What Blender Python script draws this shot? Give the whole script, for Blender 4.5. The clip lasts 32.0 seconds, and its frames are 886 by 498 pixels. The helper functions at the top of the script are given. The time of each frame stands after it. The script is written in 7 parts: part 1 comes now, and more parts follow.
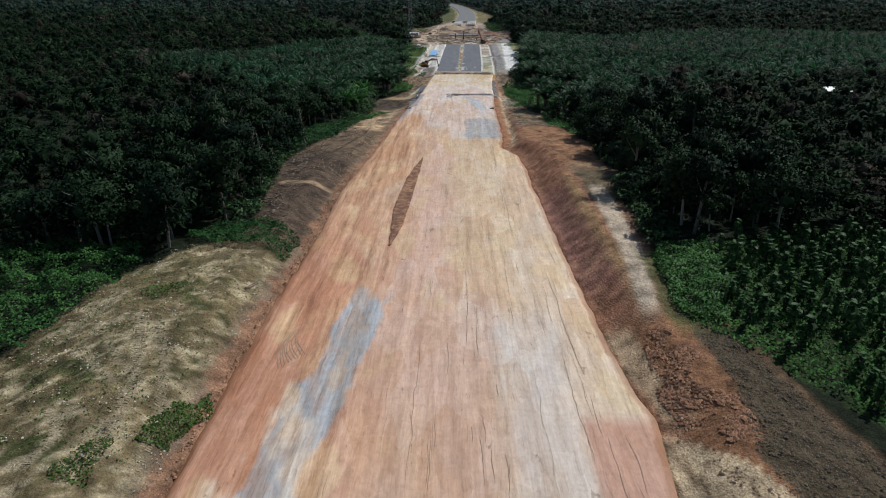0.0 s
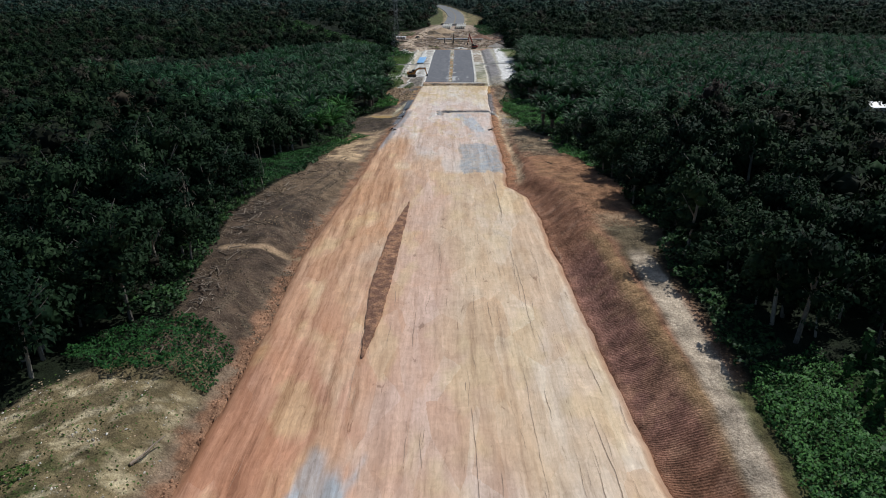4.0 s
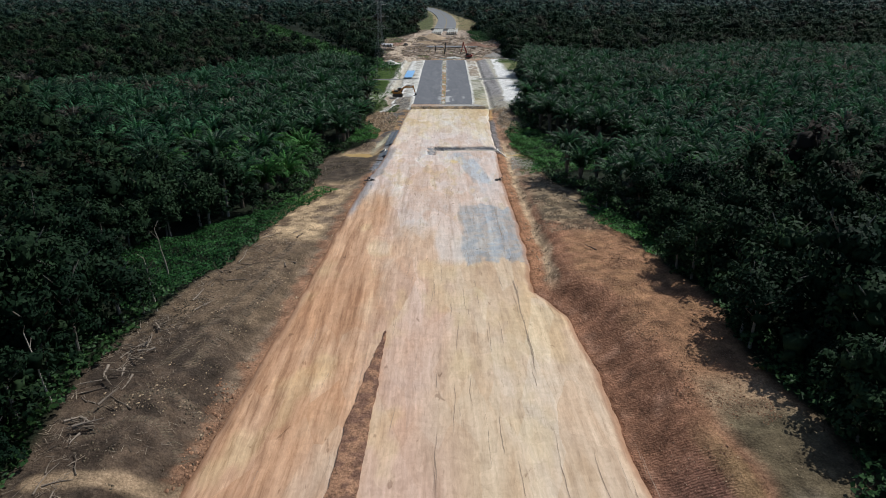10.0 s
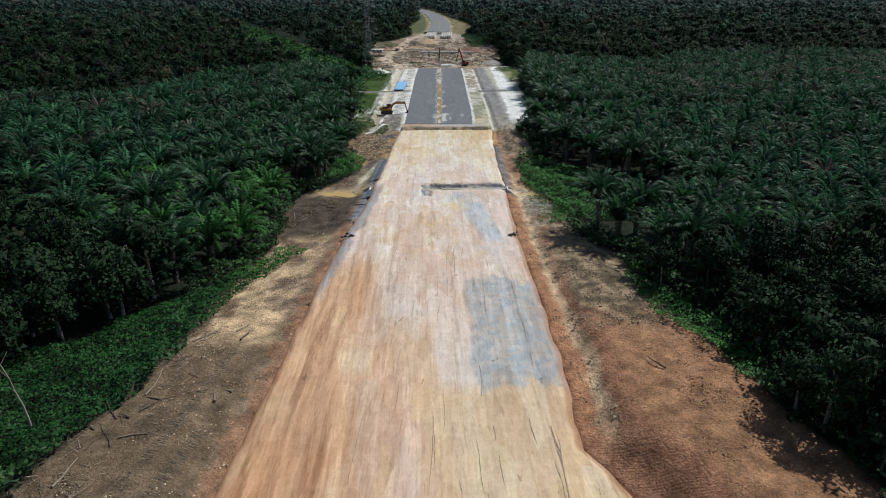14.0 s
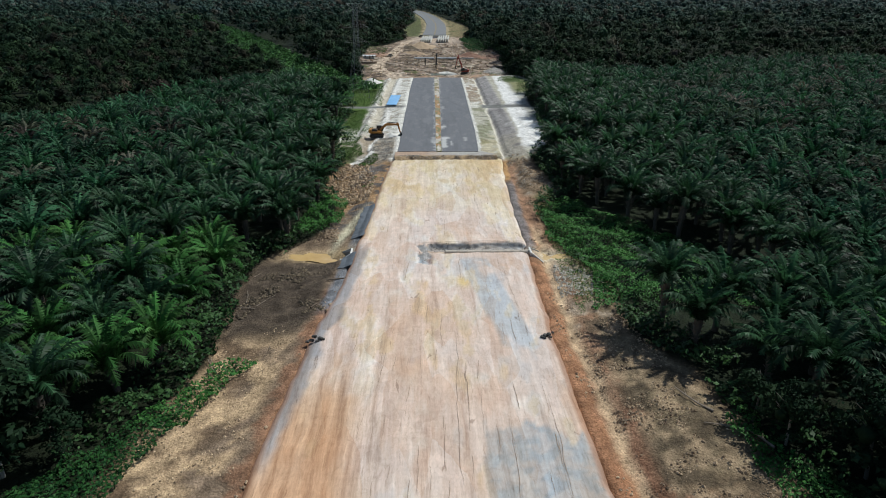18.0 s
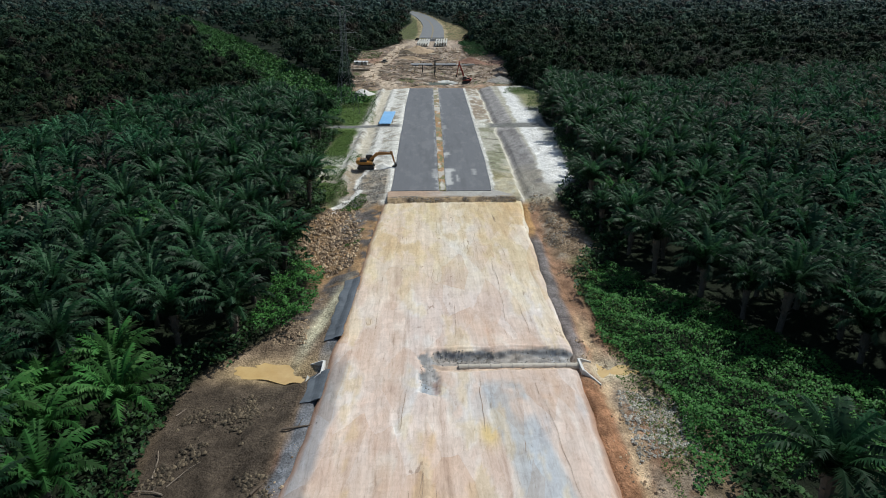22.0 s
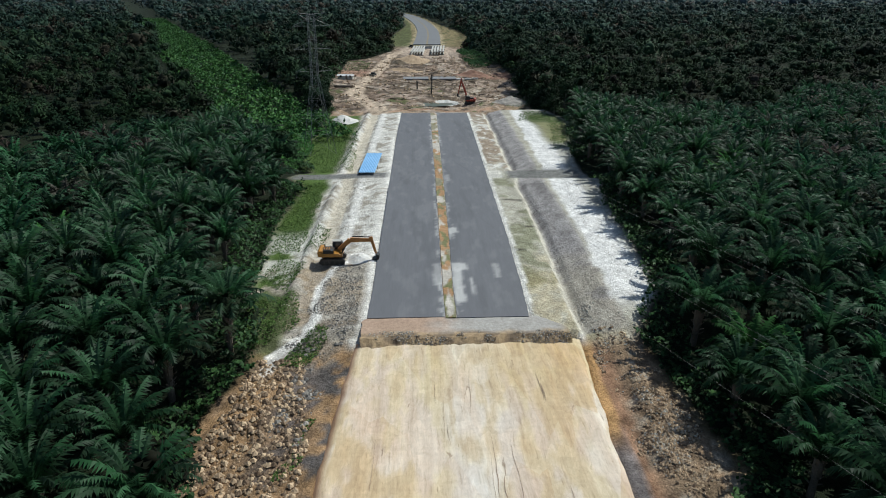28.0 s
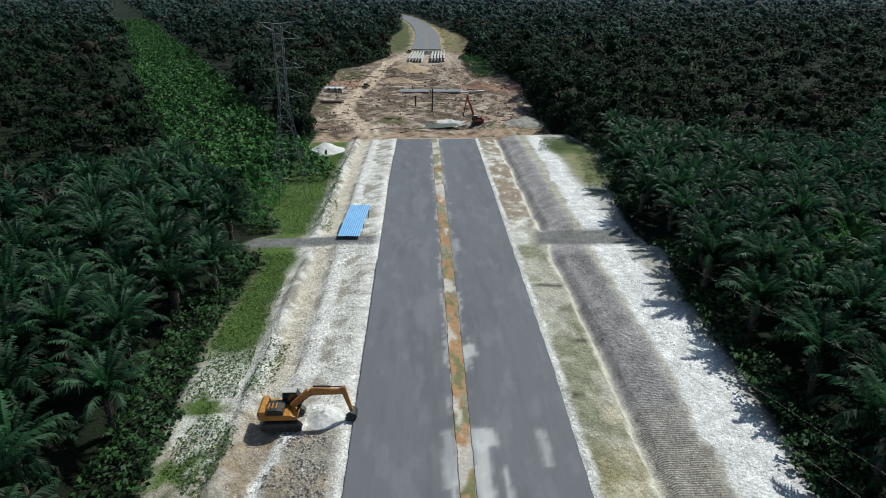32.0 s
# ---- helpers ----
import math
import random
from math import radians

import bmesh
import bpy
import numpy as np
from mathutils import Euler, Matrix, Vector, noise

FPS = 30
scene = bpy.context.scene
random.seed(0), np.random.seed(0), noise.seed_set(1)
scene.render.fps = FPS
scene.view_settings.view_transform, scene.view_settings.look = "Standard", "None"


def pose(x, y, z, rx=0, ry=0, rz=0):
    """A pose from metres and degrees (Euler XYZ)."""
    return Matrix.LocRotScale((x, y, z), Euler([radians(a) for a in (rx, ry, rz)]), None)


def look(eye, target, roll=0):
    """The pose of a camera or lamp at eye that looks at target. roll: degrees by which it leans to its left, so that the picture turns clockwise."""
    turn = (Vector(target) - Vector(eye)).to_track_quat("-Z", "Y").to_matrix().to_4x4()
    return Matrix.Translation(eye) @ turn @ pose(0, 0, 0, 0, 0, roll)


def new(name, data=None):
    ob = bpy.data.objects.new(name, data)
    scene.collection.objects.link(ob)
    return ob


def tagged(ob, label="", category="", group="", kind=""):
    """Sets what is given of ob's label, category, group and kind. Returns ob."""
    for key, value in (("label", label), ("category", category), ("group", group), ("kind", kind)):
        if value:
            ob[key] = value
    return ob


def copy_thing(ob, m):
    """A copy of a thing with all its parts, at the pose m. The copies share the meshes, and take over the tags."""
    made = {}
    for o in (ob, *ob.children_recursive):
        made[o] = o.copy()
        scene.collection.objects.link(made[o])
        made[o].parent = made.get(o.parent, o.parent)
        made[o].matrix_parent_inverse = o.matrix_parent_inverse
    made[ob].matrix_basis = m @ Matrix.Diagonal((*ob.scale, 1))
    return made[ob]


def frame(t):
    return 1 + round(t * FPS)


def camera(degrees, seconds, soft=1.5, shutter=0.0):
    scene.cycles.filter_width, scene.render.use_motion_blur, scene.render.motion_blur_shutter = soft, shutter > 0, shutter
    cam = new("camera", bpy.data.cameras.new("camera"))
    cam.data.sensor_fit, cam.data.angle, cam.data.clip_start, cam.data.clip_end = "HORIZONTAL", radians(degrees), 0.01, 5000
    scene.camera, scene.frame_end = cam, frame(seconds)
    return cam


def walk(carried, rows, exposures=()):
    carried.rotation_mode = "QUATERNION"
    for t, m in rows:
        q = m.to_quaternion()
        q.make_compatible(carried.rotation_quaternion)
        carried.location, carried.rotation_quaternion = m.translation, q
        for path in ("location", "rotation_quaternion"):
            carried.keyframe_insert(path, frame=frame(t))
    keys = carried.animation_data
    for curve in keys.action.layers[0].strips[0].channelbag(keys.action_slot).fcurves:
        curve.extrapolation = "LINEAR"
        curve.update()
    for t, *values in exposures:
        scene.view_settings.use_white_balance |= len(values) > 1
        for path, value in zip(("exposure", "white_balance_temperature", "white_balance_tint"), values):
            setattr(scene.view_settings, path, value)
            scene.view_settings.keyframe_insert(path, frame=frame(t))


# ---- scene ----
cam = camera(70.1, 32.0, 1.0)
METRES, EYE, TILT, LEAN, TURN = 253.51, 36.0, 0.0, 0.0, 1.0
ROWS = [
    (0.0, 0.0, 0.0, 0.0, -0.02, -22.82, 0.05),
    (0.5, -0.0005, 0.0146, -0.0, -0.21, -22.83, 0.04),
    (1.0, -0.0009, 0.0293, -0.0001, -0.37, -22.8, 0.05),
    (1.5, -0.0013, 0.0441, -0.0, -0.54, -22.8, 0.07),
    (2.0, -0.0017, 0.059, 0.0001, -0.66, -22.8, 0.06),
    (2.5, -0.0018, 0.074, 0.0003, -0.79, -22.78, 0.06),
    (3.0, -0.0019, 0.089, 0.0005, -0.88, -22.78, 0.06),
    (3.5, -0.0019, 0.1039, 0.0006, -0.99, -22.78, 0.07),
    (5.5, -0.0018, 0.1632, 0.0003, -1.32, -22.75, 0.03),
    (6.0, -0.0016, 0.1779, 0.0004, -1.39, -22.74, 0.02),
    (6.5, -0.0015, 0.1924, 0.0004, -1.47, -22.74, 0.01),
    (7.0, -0.0014, 0.207, 0.0005, -1.54, -22.73, 0.0),
    (7.5, -0.0013, 0.2216, 0.0006, -1.6, -22.72, -0.03),
    (8.0, -0.0011, 0.2361, 0.0008, -1.68, -22.72, -0.02),
    (8.5, -0.0011, 0.2508, 0.0011, -1.77, -22.7, -0.04),
    (9.0, -0.001, 0.2655, 0.0012, -1.82, -22.67, -0.04),
    (9.5, -0.0008, 0.28, 0.0015, -1.89, -22.65, -0.07),
    (10.0, -0.0008, 0.2947, 0.0018, -1.97, -22.64, -0.08),
    (10.5, -0.0007, 0.3094, 0.002, -2.04, -22.63, -0.08),
    (11.0, -0.0006, 0.324, 0.002, -2.12, -22.61, -0.08),
    (11.5, -0.0003, 0.3386, 0.0023, -2.19, -22.61, -0.08),
    (12.0, -0.0004, 0.3533, 0.0021, -2.26, -22.58, -0.1),
    (12.5, -0.0003, 0.3681, 0.0021, -2.32, -22.57, -0.08),
    (13.0, -0.0006, 0.383, 0.002, -2.46, -22.56, -0.11),
    (13.5, -0.0005, 0.3979, 0.0023, -2.58, -22.56, -0.13),
    (14.0, -0.0003, 0.4131, 0.0024, -2.62, -22.56, -0.13),
    (14.5, -0.0001, 0.4282, 0.0026, -2.66, -22.56, -0.13),
    (16.5, 0.0002, 0.4899, 0.003, -2.92, -22.53, -0.15),
    (17.0, 0.0006, 0.5054, 0.003, -2.94, -22.52, -0.14),
    (17.5, 0.0006, 0.521, 0.003, -3.01, -22.51, -0.13),
    (18.0, 0.0006, 0.5365, 0.003, -3.06, -22.52, -0.12),
    (18.5, 0.0006, 0.5519, 0.0029, -3.11, -22.52, -0.14),
    (19.0, 0.0006, 0.5676, 0.0026, -3.17, -22.51, -0.13),
    (19.5, 0.0008, 0.5831, 0.0025, -3.2, -22.51, -0.14),
    (20.0, 0.0009, 0.5987, 0.0022, -3.24, -22.5, -0.13),
    (20.5, 0.0008, 0.6145, 0.002, -3.32, -22.49, -0.16),
    (21.0, 0.0007, 0.6301, 0.002, -3.37, -22.5, -0.16),
    (21.5, 0.0006, 0.6459, 0.0021, -3.41, -22.5, -0.17),
    (22.0, 0.0006, 0.6617, 0.0022, -3.44, -22.49, -0.18),
    (22.5, 0.0005, 0.6776, 0.0024, -3.5, -22.49, -0.2),
    (23.0, 0.0003, 0.6936, 0.0026, -3.55, -22.49, -0.2),
    (23.5, 0.0007, 0.7088, 0.0029, -3.57, -22.48, -0.2),
    (24.0, 0.0009, 0.7249, 0.0032, -3.6, -22.47, -0.21),
    (24.5, 0.0013, 0.7411, 0.0034, -3.71, -22.46, -0.23),
    (25.0, 0.0018, 0.7573, 0.0035, -3.74, -22.45, -0.25),
    (25.5, 0.0024, 0.7737, 0.0038, -3.78, -22.45, -0.25),
    (27.5, 0.0051, 0.84, 0.0028, -3.95, -22.38, -0.26),
    (28.0, 0.006, 0.857, 0.0027, -3.94, -22.38, -0.25),
    (28.5, 0.0066, 0.8743, 0.0025, -3.97, -22.37, -0.26),
    (29.0, 0.0073, 0.8919, 0.0027, -3.99, -22.37, -0.26),
    (29.5, 0.0078, 0.9097, 0.0029, -4.02, -22.36, -0.28),
    (30.0, 0.0082, 0.9275, 0.0033, -4.05, -22.38, -0.3),
    (30.5, 0.0087, 0.9453, 0.0035, -4.07, -22.38, -0.31),
    (31.0, 0.0094, 0.9632, 0.0037, -4.07, -22.37, -0.3),
    (31.5, 0.0097, 0.9814, 0.0039, -4.08, -22.39, -0.31),
    (32.0, 0.01, 0.9997, 0.0038, -4.09, -22.37, -0.32),
]
walk(cam, [(t, pose(0, 0, EYE, TILT, LEAN, TURN) @ pose(METRES * x, METRES * y, METRES * z, 90 + pitch, roll, yaw)) for t, x, y, z, yaw, pitch, roll in ROWS],
     [(0, -0.2, 6200, 8), (7, -0.12, 6200, 8), (14, -0.03, 6200, 4), (22, -0.01, 6200, 3), (32, 0.03, 6150, 2)])

# ---- world, sun, exposure ----
SUN_EL, SUN_AZ = 52.0, 50.0          # height over the horizon; turn from +y towards +x
world = bpy.data.worlds.new("sky")
scene.world = world
world.use_nodes = True
wn = world.node_tree
sky = wn.nodes.new("ShaderNodeTexSky")
sky.sky_type, sky.sun_disc = "NISHITA", False
sky.sun_elevation, sky.sun_rotation = radians(SUN_EL), radians(SUN_AZ)
wn.links.new(sky.outputs[0], wn.nodes["Background"].inputs[0])
wn.nodes["Background"].inputs[1].default_value = 0.082
sun = new("sun", bpy.data.lights.new("sun", "SUN"))
sun.data.energy, sun.data.angle, sun.data.color = 4.05, radians(0.5), (1.0, 0.965, 0.92)
se, sa = radians(SUN_EL), radians(SUN_AZ)
sun.matrix_world = look((0, 0, 200), (-math.cos(se) * math.sin(sa), -math.cos(se) * math.cos(sa), 200 - math.sin(se)))

# ---- small tools ----
rng = np.random.default_rng(7)


def lattice(i, j, seed):
    h = (i * 374761393 + j * 668265263 + seed * 974634777) & 0xFFFFFFFF
    h = ((h ^ (h >> 13)) * 1274126177) & 0xFFFFFFFF
    return ((h ^ (h >> 16)) & 0xFFFF) / 65535.0


def vnoise(x, y, seed=0):
    x, y = np.asarray(x, float), np.asarray(y, float)
    i, j = np.floor(x).astype(np.int64), np.floor(y).astype(np.int64)
    u, v = x - i, y - j
    u, v = u * u * (3 - 2 * u), v * v * (3 - 2 * v)
    return ((lattice(i, j, seed) * (1 - u) + lattice(i + 1, j, seed) * u) * (1 - v)
            + (lattice(i, j + 1, seed) * (1 - u) + lattice(i + 1, j + 1, seed) * u) * v)


def fbm(x, y, seed=0, octaves=4):
    """Noise round 0, about -0.5 to 0.5."""
    total, amp, norm = 0, 1.0, 0
    for k in range(octaves):
        c, d = math.cos(0.6 + 1.1 * k) * 2 ** k, math.sin(0.6 + 1.1 * k) * 2 ** k
        total = total + amp * (vnoise(x * c - y * d, x * d + y * c, seed + 17 * k) - 0.5)
        norm += amp
        amp *= 0.55
    return total / norm * 1.3


def ramp(v, a, b):
    t = np.clip((np.asarray(v, float) - a) / (b - a), 0, 1)
    return t * t * (3 - 2 * t)


def band(v, a, b, s=1.0):
    return ramp(v, a - s / 2, a + s / 2) * (1 - ramp(v, b - s / 2, b + s / 2))


def along(y, table):
    return np.interp(y, table[0::2], table[1::2])


def inside(x, y, poly):
    """Which points lie in a polygon."""
    x, y = np.asarray(x, float), np.asarray(y, float)
    odd = np.zeros(x.shape, bool)
    for (x0, y0), (x1, y1) in zip(poly, poly[1:] + poly[:1]):
        if y0 != y1:
            odd ^= ((y0 > y) != (y1 > y)) & (x < (x1 - x0) * (y - y0) / (y1 - y0) + x0)
    return odd


def big_mesh(name, verts, faces, material, colours=None, values=None, smooth=False, normals=None):
    """A mesh from arrays; faces all of one length. colours: rgb a vertex as 'tint'; values: one number a vertex as 'shade'."""
    me = bpy.data.meshes.new(name)
    n, k = faces.shape
    me.vertices.add(len(verts))
    me.vertices.foreach_set("co", np.ascontiguousarray(verts, np.float32).ravel())
    me.loops.add(n * k)
    me.loops.foreach_set("vertex_index", np.ascontiguousarray(faces, np.int32).ravel())
    me.polygons.add(n)
    me.polygons.foreach_set("loop_start", np.arange(0, n * k, k, dtype=np.int32))
    me.polygons.foreach_set("loop_total", np.full(n, k, np.int32))
    me.update(calc_edges=True)
    me.polygons.foreach_set("use_smooth", np.full(n, smooth, bool))
    if colours is not None:
        a = me.color_attributes.new("tint", "FLOAT_COLOR", "POINT")
        a.data.foreach_set("color", np.c_[colours, np.ones(len(verts))].astype(np.float32).ravel())
    if values is not None:
        me.attributes.new("shade", "FLOAT", "POINT").data.foreach_set("value", np.asarray(values, np.float32))
    if normals is not None:
        me.polygons.foreach_set("use_smooth", np.ones(n, bool))
        me.normals_split_custom_set_from_vertices(normals / np.maximum(np.linalg.norm(normals, axis=1, keepdims=True), 1e-6))
    me.materials.append(material)
    return me


def grid_faces(rows, cols):
    a = (np.arange(rows - 1)[:, None] * cols + np.arange(cols - 1)[None, :]).ravel()
    return np.c_[a, a + 1, a + cols + 1, a + cols]


def part(name, bm, material, parent=None, label="", smooth=False):
    """Links a bmesh as one mesh object, under a thing or a part."""
    me = bpy.data.meshes.new(name)
    bm.normal_update()
    bm.to_mesh(me)
    bm.free()
    me.materials.append(material)
    if smooth:
        me.polygons.foreach_set("use_smooth", [True] * len(me.polygons))
    ob = new(name, me)
    if parent:
        ob.parent = parent
    return tagged(ob, label)


def thing(name, m, label, category, group="", kind=""):
    ob = new(name)
    ob.empty_display_size = 0.5
    ob.matrix_world = m
    return tagged(ob, label, category, group, kind)


def box(bm, at, size, turn=None, bevel=0.0):
    made = bmesh.ops.create_cube(bm, size=1.0)["verts"]
    m = Matrix.Translation(at) @ (turn or Matrix()) @ Matrix.Diagonal((*size, 1))
    bmesh.ops.transform(bm, matrix=m, verts=made)
    if bevel:
        edges = list({e for v in made for e in v.link_edges})
        bmesh.ops.bevel(bm, geom=edges, offset=bevel, segments=2, affect="EDGES", profile=0.6)
    return bm


def rod(bm, a, b, r0, r1=None, sides=6, caps=True):
    a, b = Vector(a), Vector(b)
    made = bmesh.ops.create_cone(bm, cap_ends=caps, segments=sides, radius1=r0, radius2=r0 if r1 is None else r1, depth=(b - a).length)["verts"]
    turn = (b - a).to_track_quat("Z", "Y").to_matrix().to_4x4()
    bmesh.ops.transform(bm, matrix=Matrix.Translation((a + b) / 2) @ turn, verts=made)
    return bm


def outline(bm, pts, y0, y1, bevel=0.0):
    """A side outline in x and z, drawn out along y."""
    lo = [bm.verts.new((x, y0, z)) for x, z in pts]
    hi = [bm.verts.new((x, y1, z)) for x, z in pts]
    made = [bm.faces.new(lo), bm.faces.new(hi[::-1])]
    for i in range(len(pts)):
        j = (i + 1) % len(pts)
        made.append(bm.faces.new((lo[j], lo[i], hi[i], hi[j])))
    bmesh.ops.recalc_face_normals(bm, faces=made)
    if bevel:
        bmesh.ops.bevel(bm, geom=list({e for f in made for e in f.edges}), offset=bevel, segments=2, affect="EDGES", profile=0.6)
    return bm


# ---- materials ----
def material(name, low, high, scale=2.0, rough=0.8, bump=0.0, bump_scale=None, metal=0.0, attr="", stretch=(1, 1, 1), spread=0.0,
             island=0.0, per_object=0.0, coarse=0.15, spec=0.5, sheen=0.0, through_light=0.0):
    """Two tones mixed by fine and coarse noise in world metres; attr 'tint' multiplies a colour painted on the vertices."""
    m = bpy.data.materials.new(name)
    m.use_nodes = True
    nt = m.node_tree
    N, L = nt.nodes.new, nt.links.new
    b = nt.nodes["Principled BSDF"]
    geo = N("ShaderNodeNewGeometry")
    mp = N("ShaderNodeMapping")
    mp.inputs["Scale"].default_value = stretch
    L(geo.outputs["Position"], mp.inputs["Vector"])
    fine, wide = N("ShaderNodeTexNoise"), N("ShaderNodeTexNoise")
    fine.inputs["Scale"].default_value, fine.inputs["Detail"].default_value = scale, 6
    fine.inputs["Roughness"].default_value = 0.65
    wide.inputs["Scale"].default_value, wide.inputs["Detail"].default_value = scale * coarse, 3
    L(mp.outputs[0], fine.inputs["Vector"])
    L(mp.outputs[0], wide.inputs["Vector"])
    add = N("ShaderNodeMath")
    add.operation = "MULTIPLY_ADD"
    add.inputs[1].default_value = 0.6
    L(fine.outputs["Fac"], add.inputs[0])
    half = N("ShaderNodeMath")
    half.operation = "MULTIPLY"
    half.inputs[1].default_value = 0.4
    L(wide.outputs["Fac"], half.inputs[0])
    L(half.outputs[0], add.inputs[2])
    fac = add.outputs[0]
    for amount, source in ((island, geo.outputs["Random Per Island"]), (per_object, None)):
        if amount:
            if source is None:
                source = N("ShaderNodeObjectInfo").outputs["Random"]
            mix = N("ShaderNodeMix")
            mix.inputs[0].default_value = amount
            L(fac, mix.inputs[2])
            L(source, mix.inputs[3])
            fac = mix.outputs[0]
    rmp = N("ShaderNodeValToRGB")
    rmp.color_ramp.elements[0].position, rmp.color_ramp.elements[1].position = 0.3 - spread, 0.7 + spread
    rmp.color_ramp.elements[0].color, rmp.color_ramp.elements[1].color = (*low, 1), (*high, 1)
    L(fac, rmp.inputs[0])
    out = rmp.outputs[0]
    if attr:
        at = N("ShaderNodeAttribute")
        at.attribute_name = attr
        mul = N("ShaderNodeMix")
        mul.data_type, mul.blend_type = "RGBA", "MULTIPLY"
        mul.inputs[0].default_value = 1.0
        L(at.outputs["Color"], mul.inputs[6])
        L(out, mul.inputs[7])
        out = mul.outputs[2]
    L(out, b.inputs["Base Color"])
    b.inputs["Roughness"].default_value, b.inputs["Metallic"].default_value = rough, metal
    b.inputs["Specular IOR Level"].default_value = spec
    if bump:
        bp = N("ShaderNodeBump")
        bp.inputs["Strength"].default_value, bp.inputs["Distance"].default_value = 1.0, bump
        if bump_scale:
            nz = N("ShaderNodeTexNoise")
            nz.inputs["Scale"].default_value, nz.inputs["Detail"].default_value = bump_scale, 5
            L(mp.outputs[0], nz.inputs["Vector"])
            L(nz.outputs["Fac"], bp.inputs["Height"])
        else:
            L(fine.outputs["Fac"], bp.inputs["Height"])
        L(bp.outputs[0], b.inputs["Normal"])
    if through_light:
        tr, mx = N("ShaderNodeBsdfTranslucent"), N("ShaderNodeMixShader")
        mx.inputs[0].default_value = through_light
        L(out, tr.inputs["Color"])
        L(b.outputs[0], mx.inputs[1])
        L(tr.outputs[0], mx.inputs[2])
        L(mx.outputs[0], nt.nodes["Material Output"].inputs["Surface"])
    return m


def roadway_material():
    """Compacted laterite: vertex tint, wheel streaks along y, dry cracks and roller marks."""
    m = bpy.data.materials.new("compacted_earth")
    m.use_nodes = True
    nt = m.node_tree
    N, L = nt.nodes.new, nt.links.new
    b = nt.nodes["Principled BSDF"]
    geo, at = N("ShaderNodeNewGeometry"), N("ShaderNodeAttribute")
    at.attribute_name = "tint"

    def noise_at(sx, sy, detail, rough=0.6, off=0.0, distort=0.0, follow=False):
        mp, nz = N("ShaderNodeMapping"), N("ShaderNodeTexNoise")
        mp.inputs["Scale"].default_value, mp.inputs["Location"].default_value = (sx, sy, 1), (off, off, 0)
        nz.inputs["Scale"].default_value, nz.inputs["Detail"].default_value, nz.inputs["Roughness"].default_value = 1.0, detail, rough
        nz.inputs["Distortion"].default_value = distort
        L(wander.outputs[0] if follow else geo.outputs["Position"], mp.inputs["Vector"])
        L(mp.outputs[0], nz.inputs["Vector"])
        return nz.outputs["Fac"]

    def grade(fac, stops):
        r = N("ShaderNodeValToRGB")
        r.color_ramp.elements[0].position, r.color_ramp.elements[0].color = stops[0][0], (*stops[0][1], 1)
        r.color_ramp.elements[1].position, r.color_ramp.elements[1].color = stops[-1][0], (*stops[-1][1], 1)
        for p, c in stops[1:-1]:
            r.color_ramp.elements.new(p).color = (*c, 1)
        L(fac, r.inputs[0])
        return r.outputs[0]

    def times(a, c):
        x = N("ShaderNodeMix")
        x.data_type, x.blend_type = "RGBA", "MULTIPLY"
        x.inputs[0].default_value = 1.0
        L(a, x.inputs[6])
        L(c, x.inputs[7])
        return x.outputs[2]

    def math_of(op, a, c):
        x = N("ShaderNodeMath")
        x.operation = op
        for k, v in ((0, a), (1, c)):
            if isinstance(v, (int, float)):
                x.inputs[k].default_value = v
            else:
                L(v, x.inputs[k])
        return x.outputs[0]

    def cells(sx, sy, feature, off):
        mp, cell = N("ShaderNodeMapping"), N("ShaderNodeTexVoronoi")
        mp.inputs["Scale"].default_value, mp.inputs["Location"].default_value = (sx, sy, 0), (off, off, 0)
        cell.feature = feature
        cell.inputs["Scale"].default_value, cell.inputs["Randomness"].default_value = 1.0, 1.0
        L(wander.outputs[0], mp.inputs["Vector"])
        L(mp.outputs[0], cell.inputs["Vector"])
        return cell.outputs

    # the wheel lines wander a little from the road's line
    bent = N("ShaderNodeTexNoise")
    bent.inputs["Scale"].default_value, bent.inputs["Detail"].default_value, bent.inputs["Roughness"].default_value = 0.16, 5, 0.62
    shift, wander = N("ShaderNodeVectorMath"), N("ShaderNodeVectorMath")
    shift.operation, wander.operation = "MULTIPLY", "ADD"
    shift.inputs[1].default_value = (0.75, 3.0, 0)
    L(geo.outputs["Position"], bent.inputs["Vector"])
    L(bent.outputs["Color"], shift.inputs[0])
    L(geo.outputs["Position"], wander.inputs[0])
    L(shift.outputs[0], wander.inputs[1])
    streak = noise_at(0.9, 0.04, 8, 0.72, 0, 0.0, True)
    dash = noise_at(3.2, 0.3, 6, 0.68, 3.0, 0.3, True)
    grit = noise_at(2.2, 1.1, 6, 0.7, 14.0, 1.2, True)
    cross = noise_at(0.3, 1.7, 4, 0.6, 9.0, 0.6, True)
    broad = noise_at(0.12, 0.05, 4, 0.6, 31.0, 0.8)
    patch, patch_small = N("ShaderNodeSeparateColor"), N("ShaderNodeSeparateColor")
    L(cells(0.34, 0.1, "F1", 5.0)["Color"], patch.inputs[0])
    L(cells(1.1, 0.5, "F1", 8.0)["Color"], patch_small.inputs[0])
    seam = cells(0.55, 0.12, "DISTANCE_TO_EDGE", 2.0)["Distance"]
    lane = N("ShaderNodeAttribute")
    lane.attribute_name = "shade"
    bands = noise_at(0.75, 0.045, 7, 0.75, 77.0, 0.25, True)
    x = N("ShaderNodeMix")
    x.data_type, x.blend_type = "RGBA", "MULTIPLY"
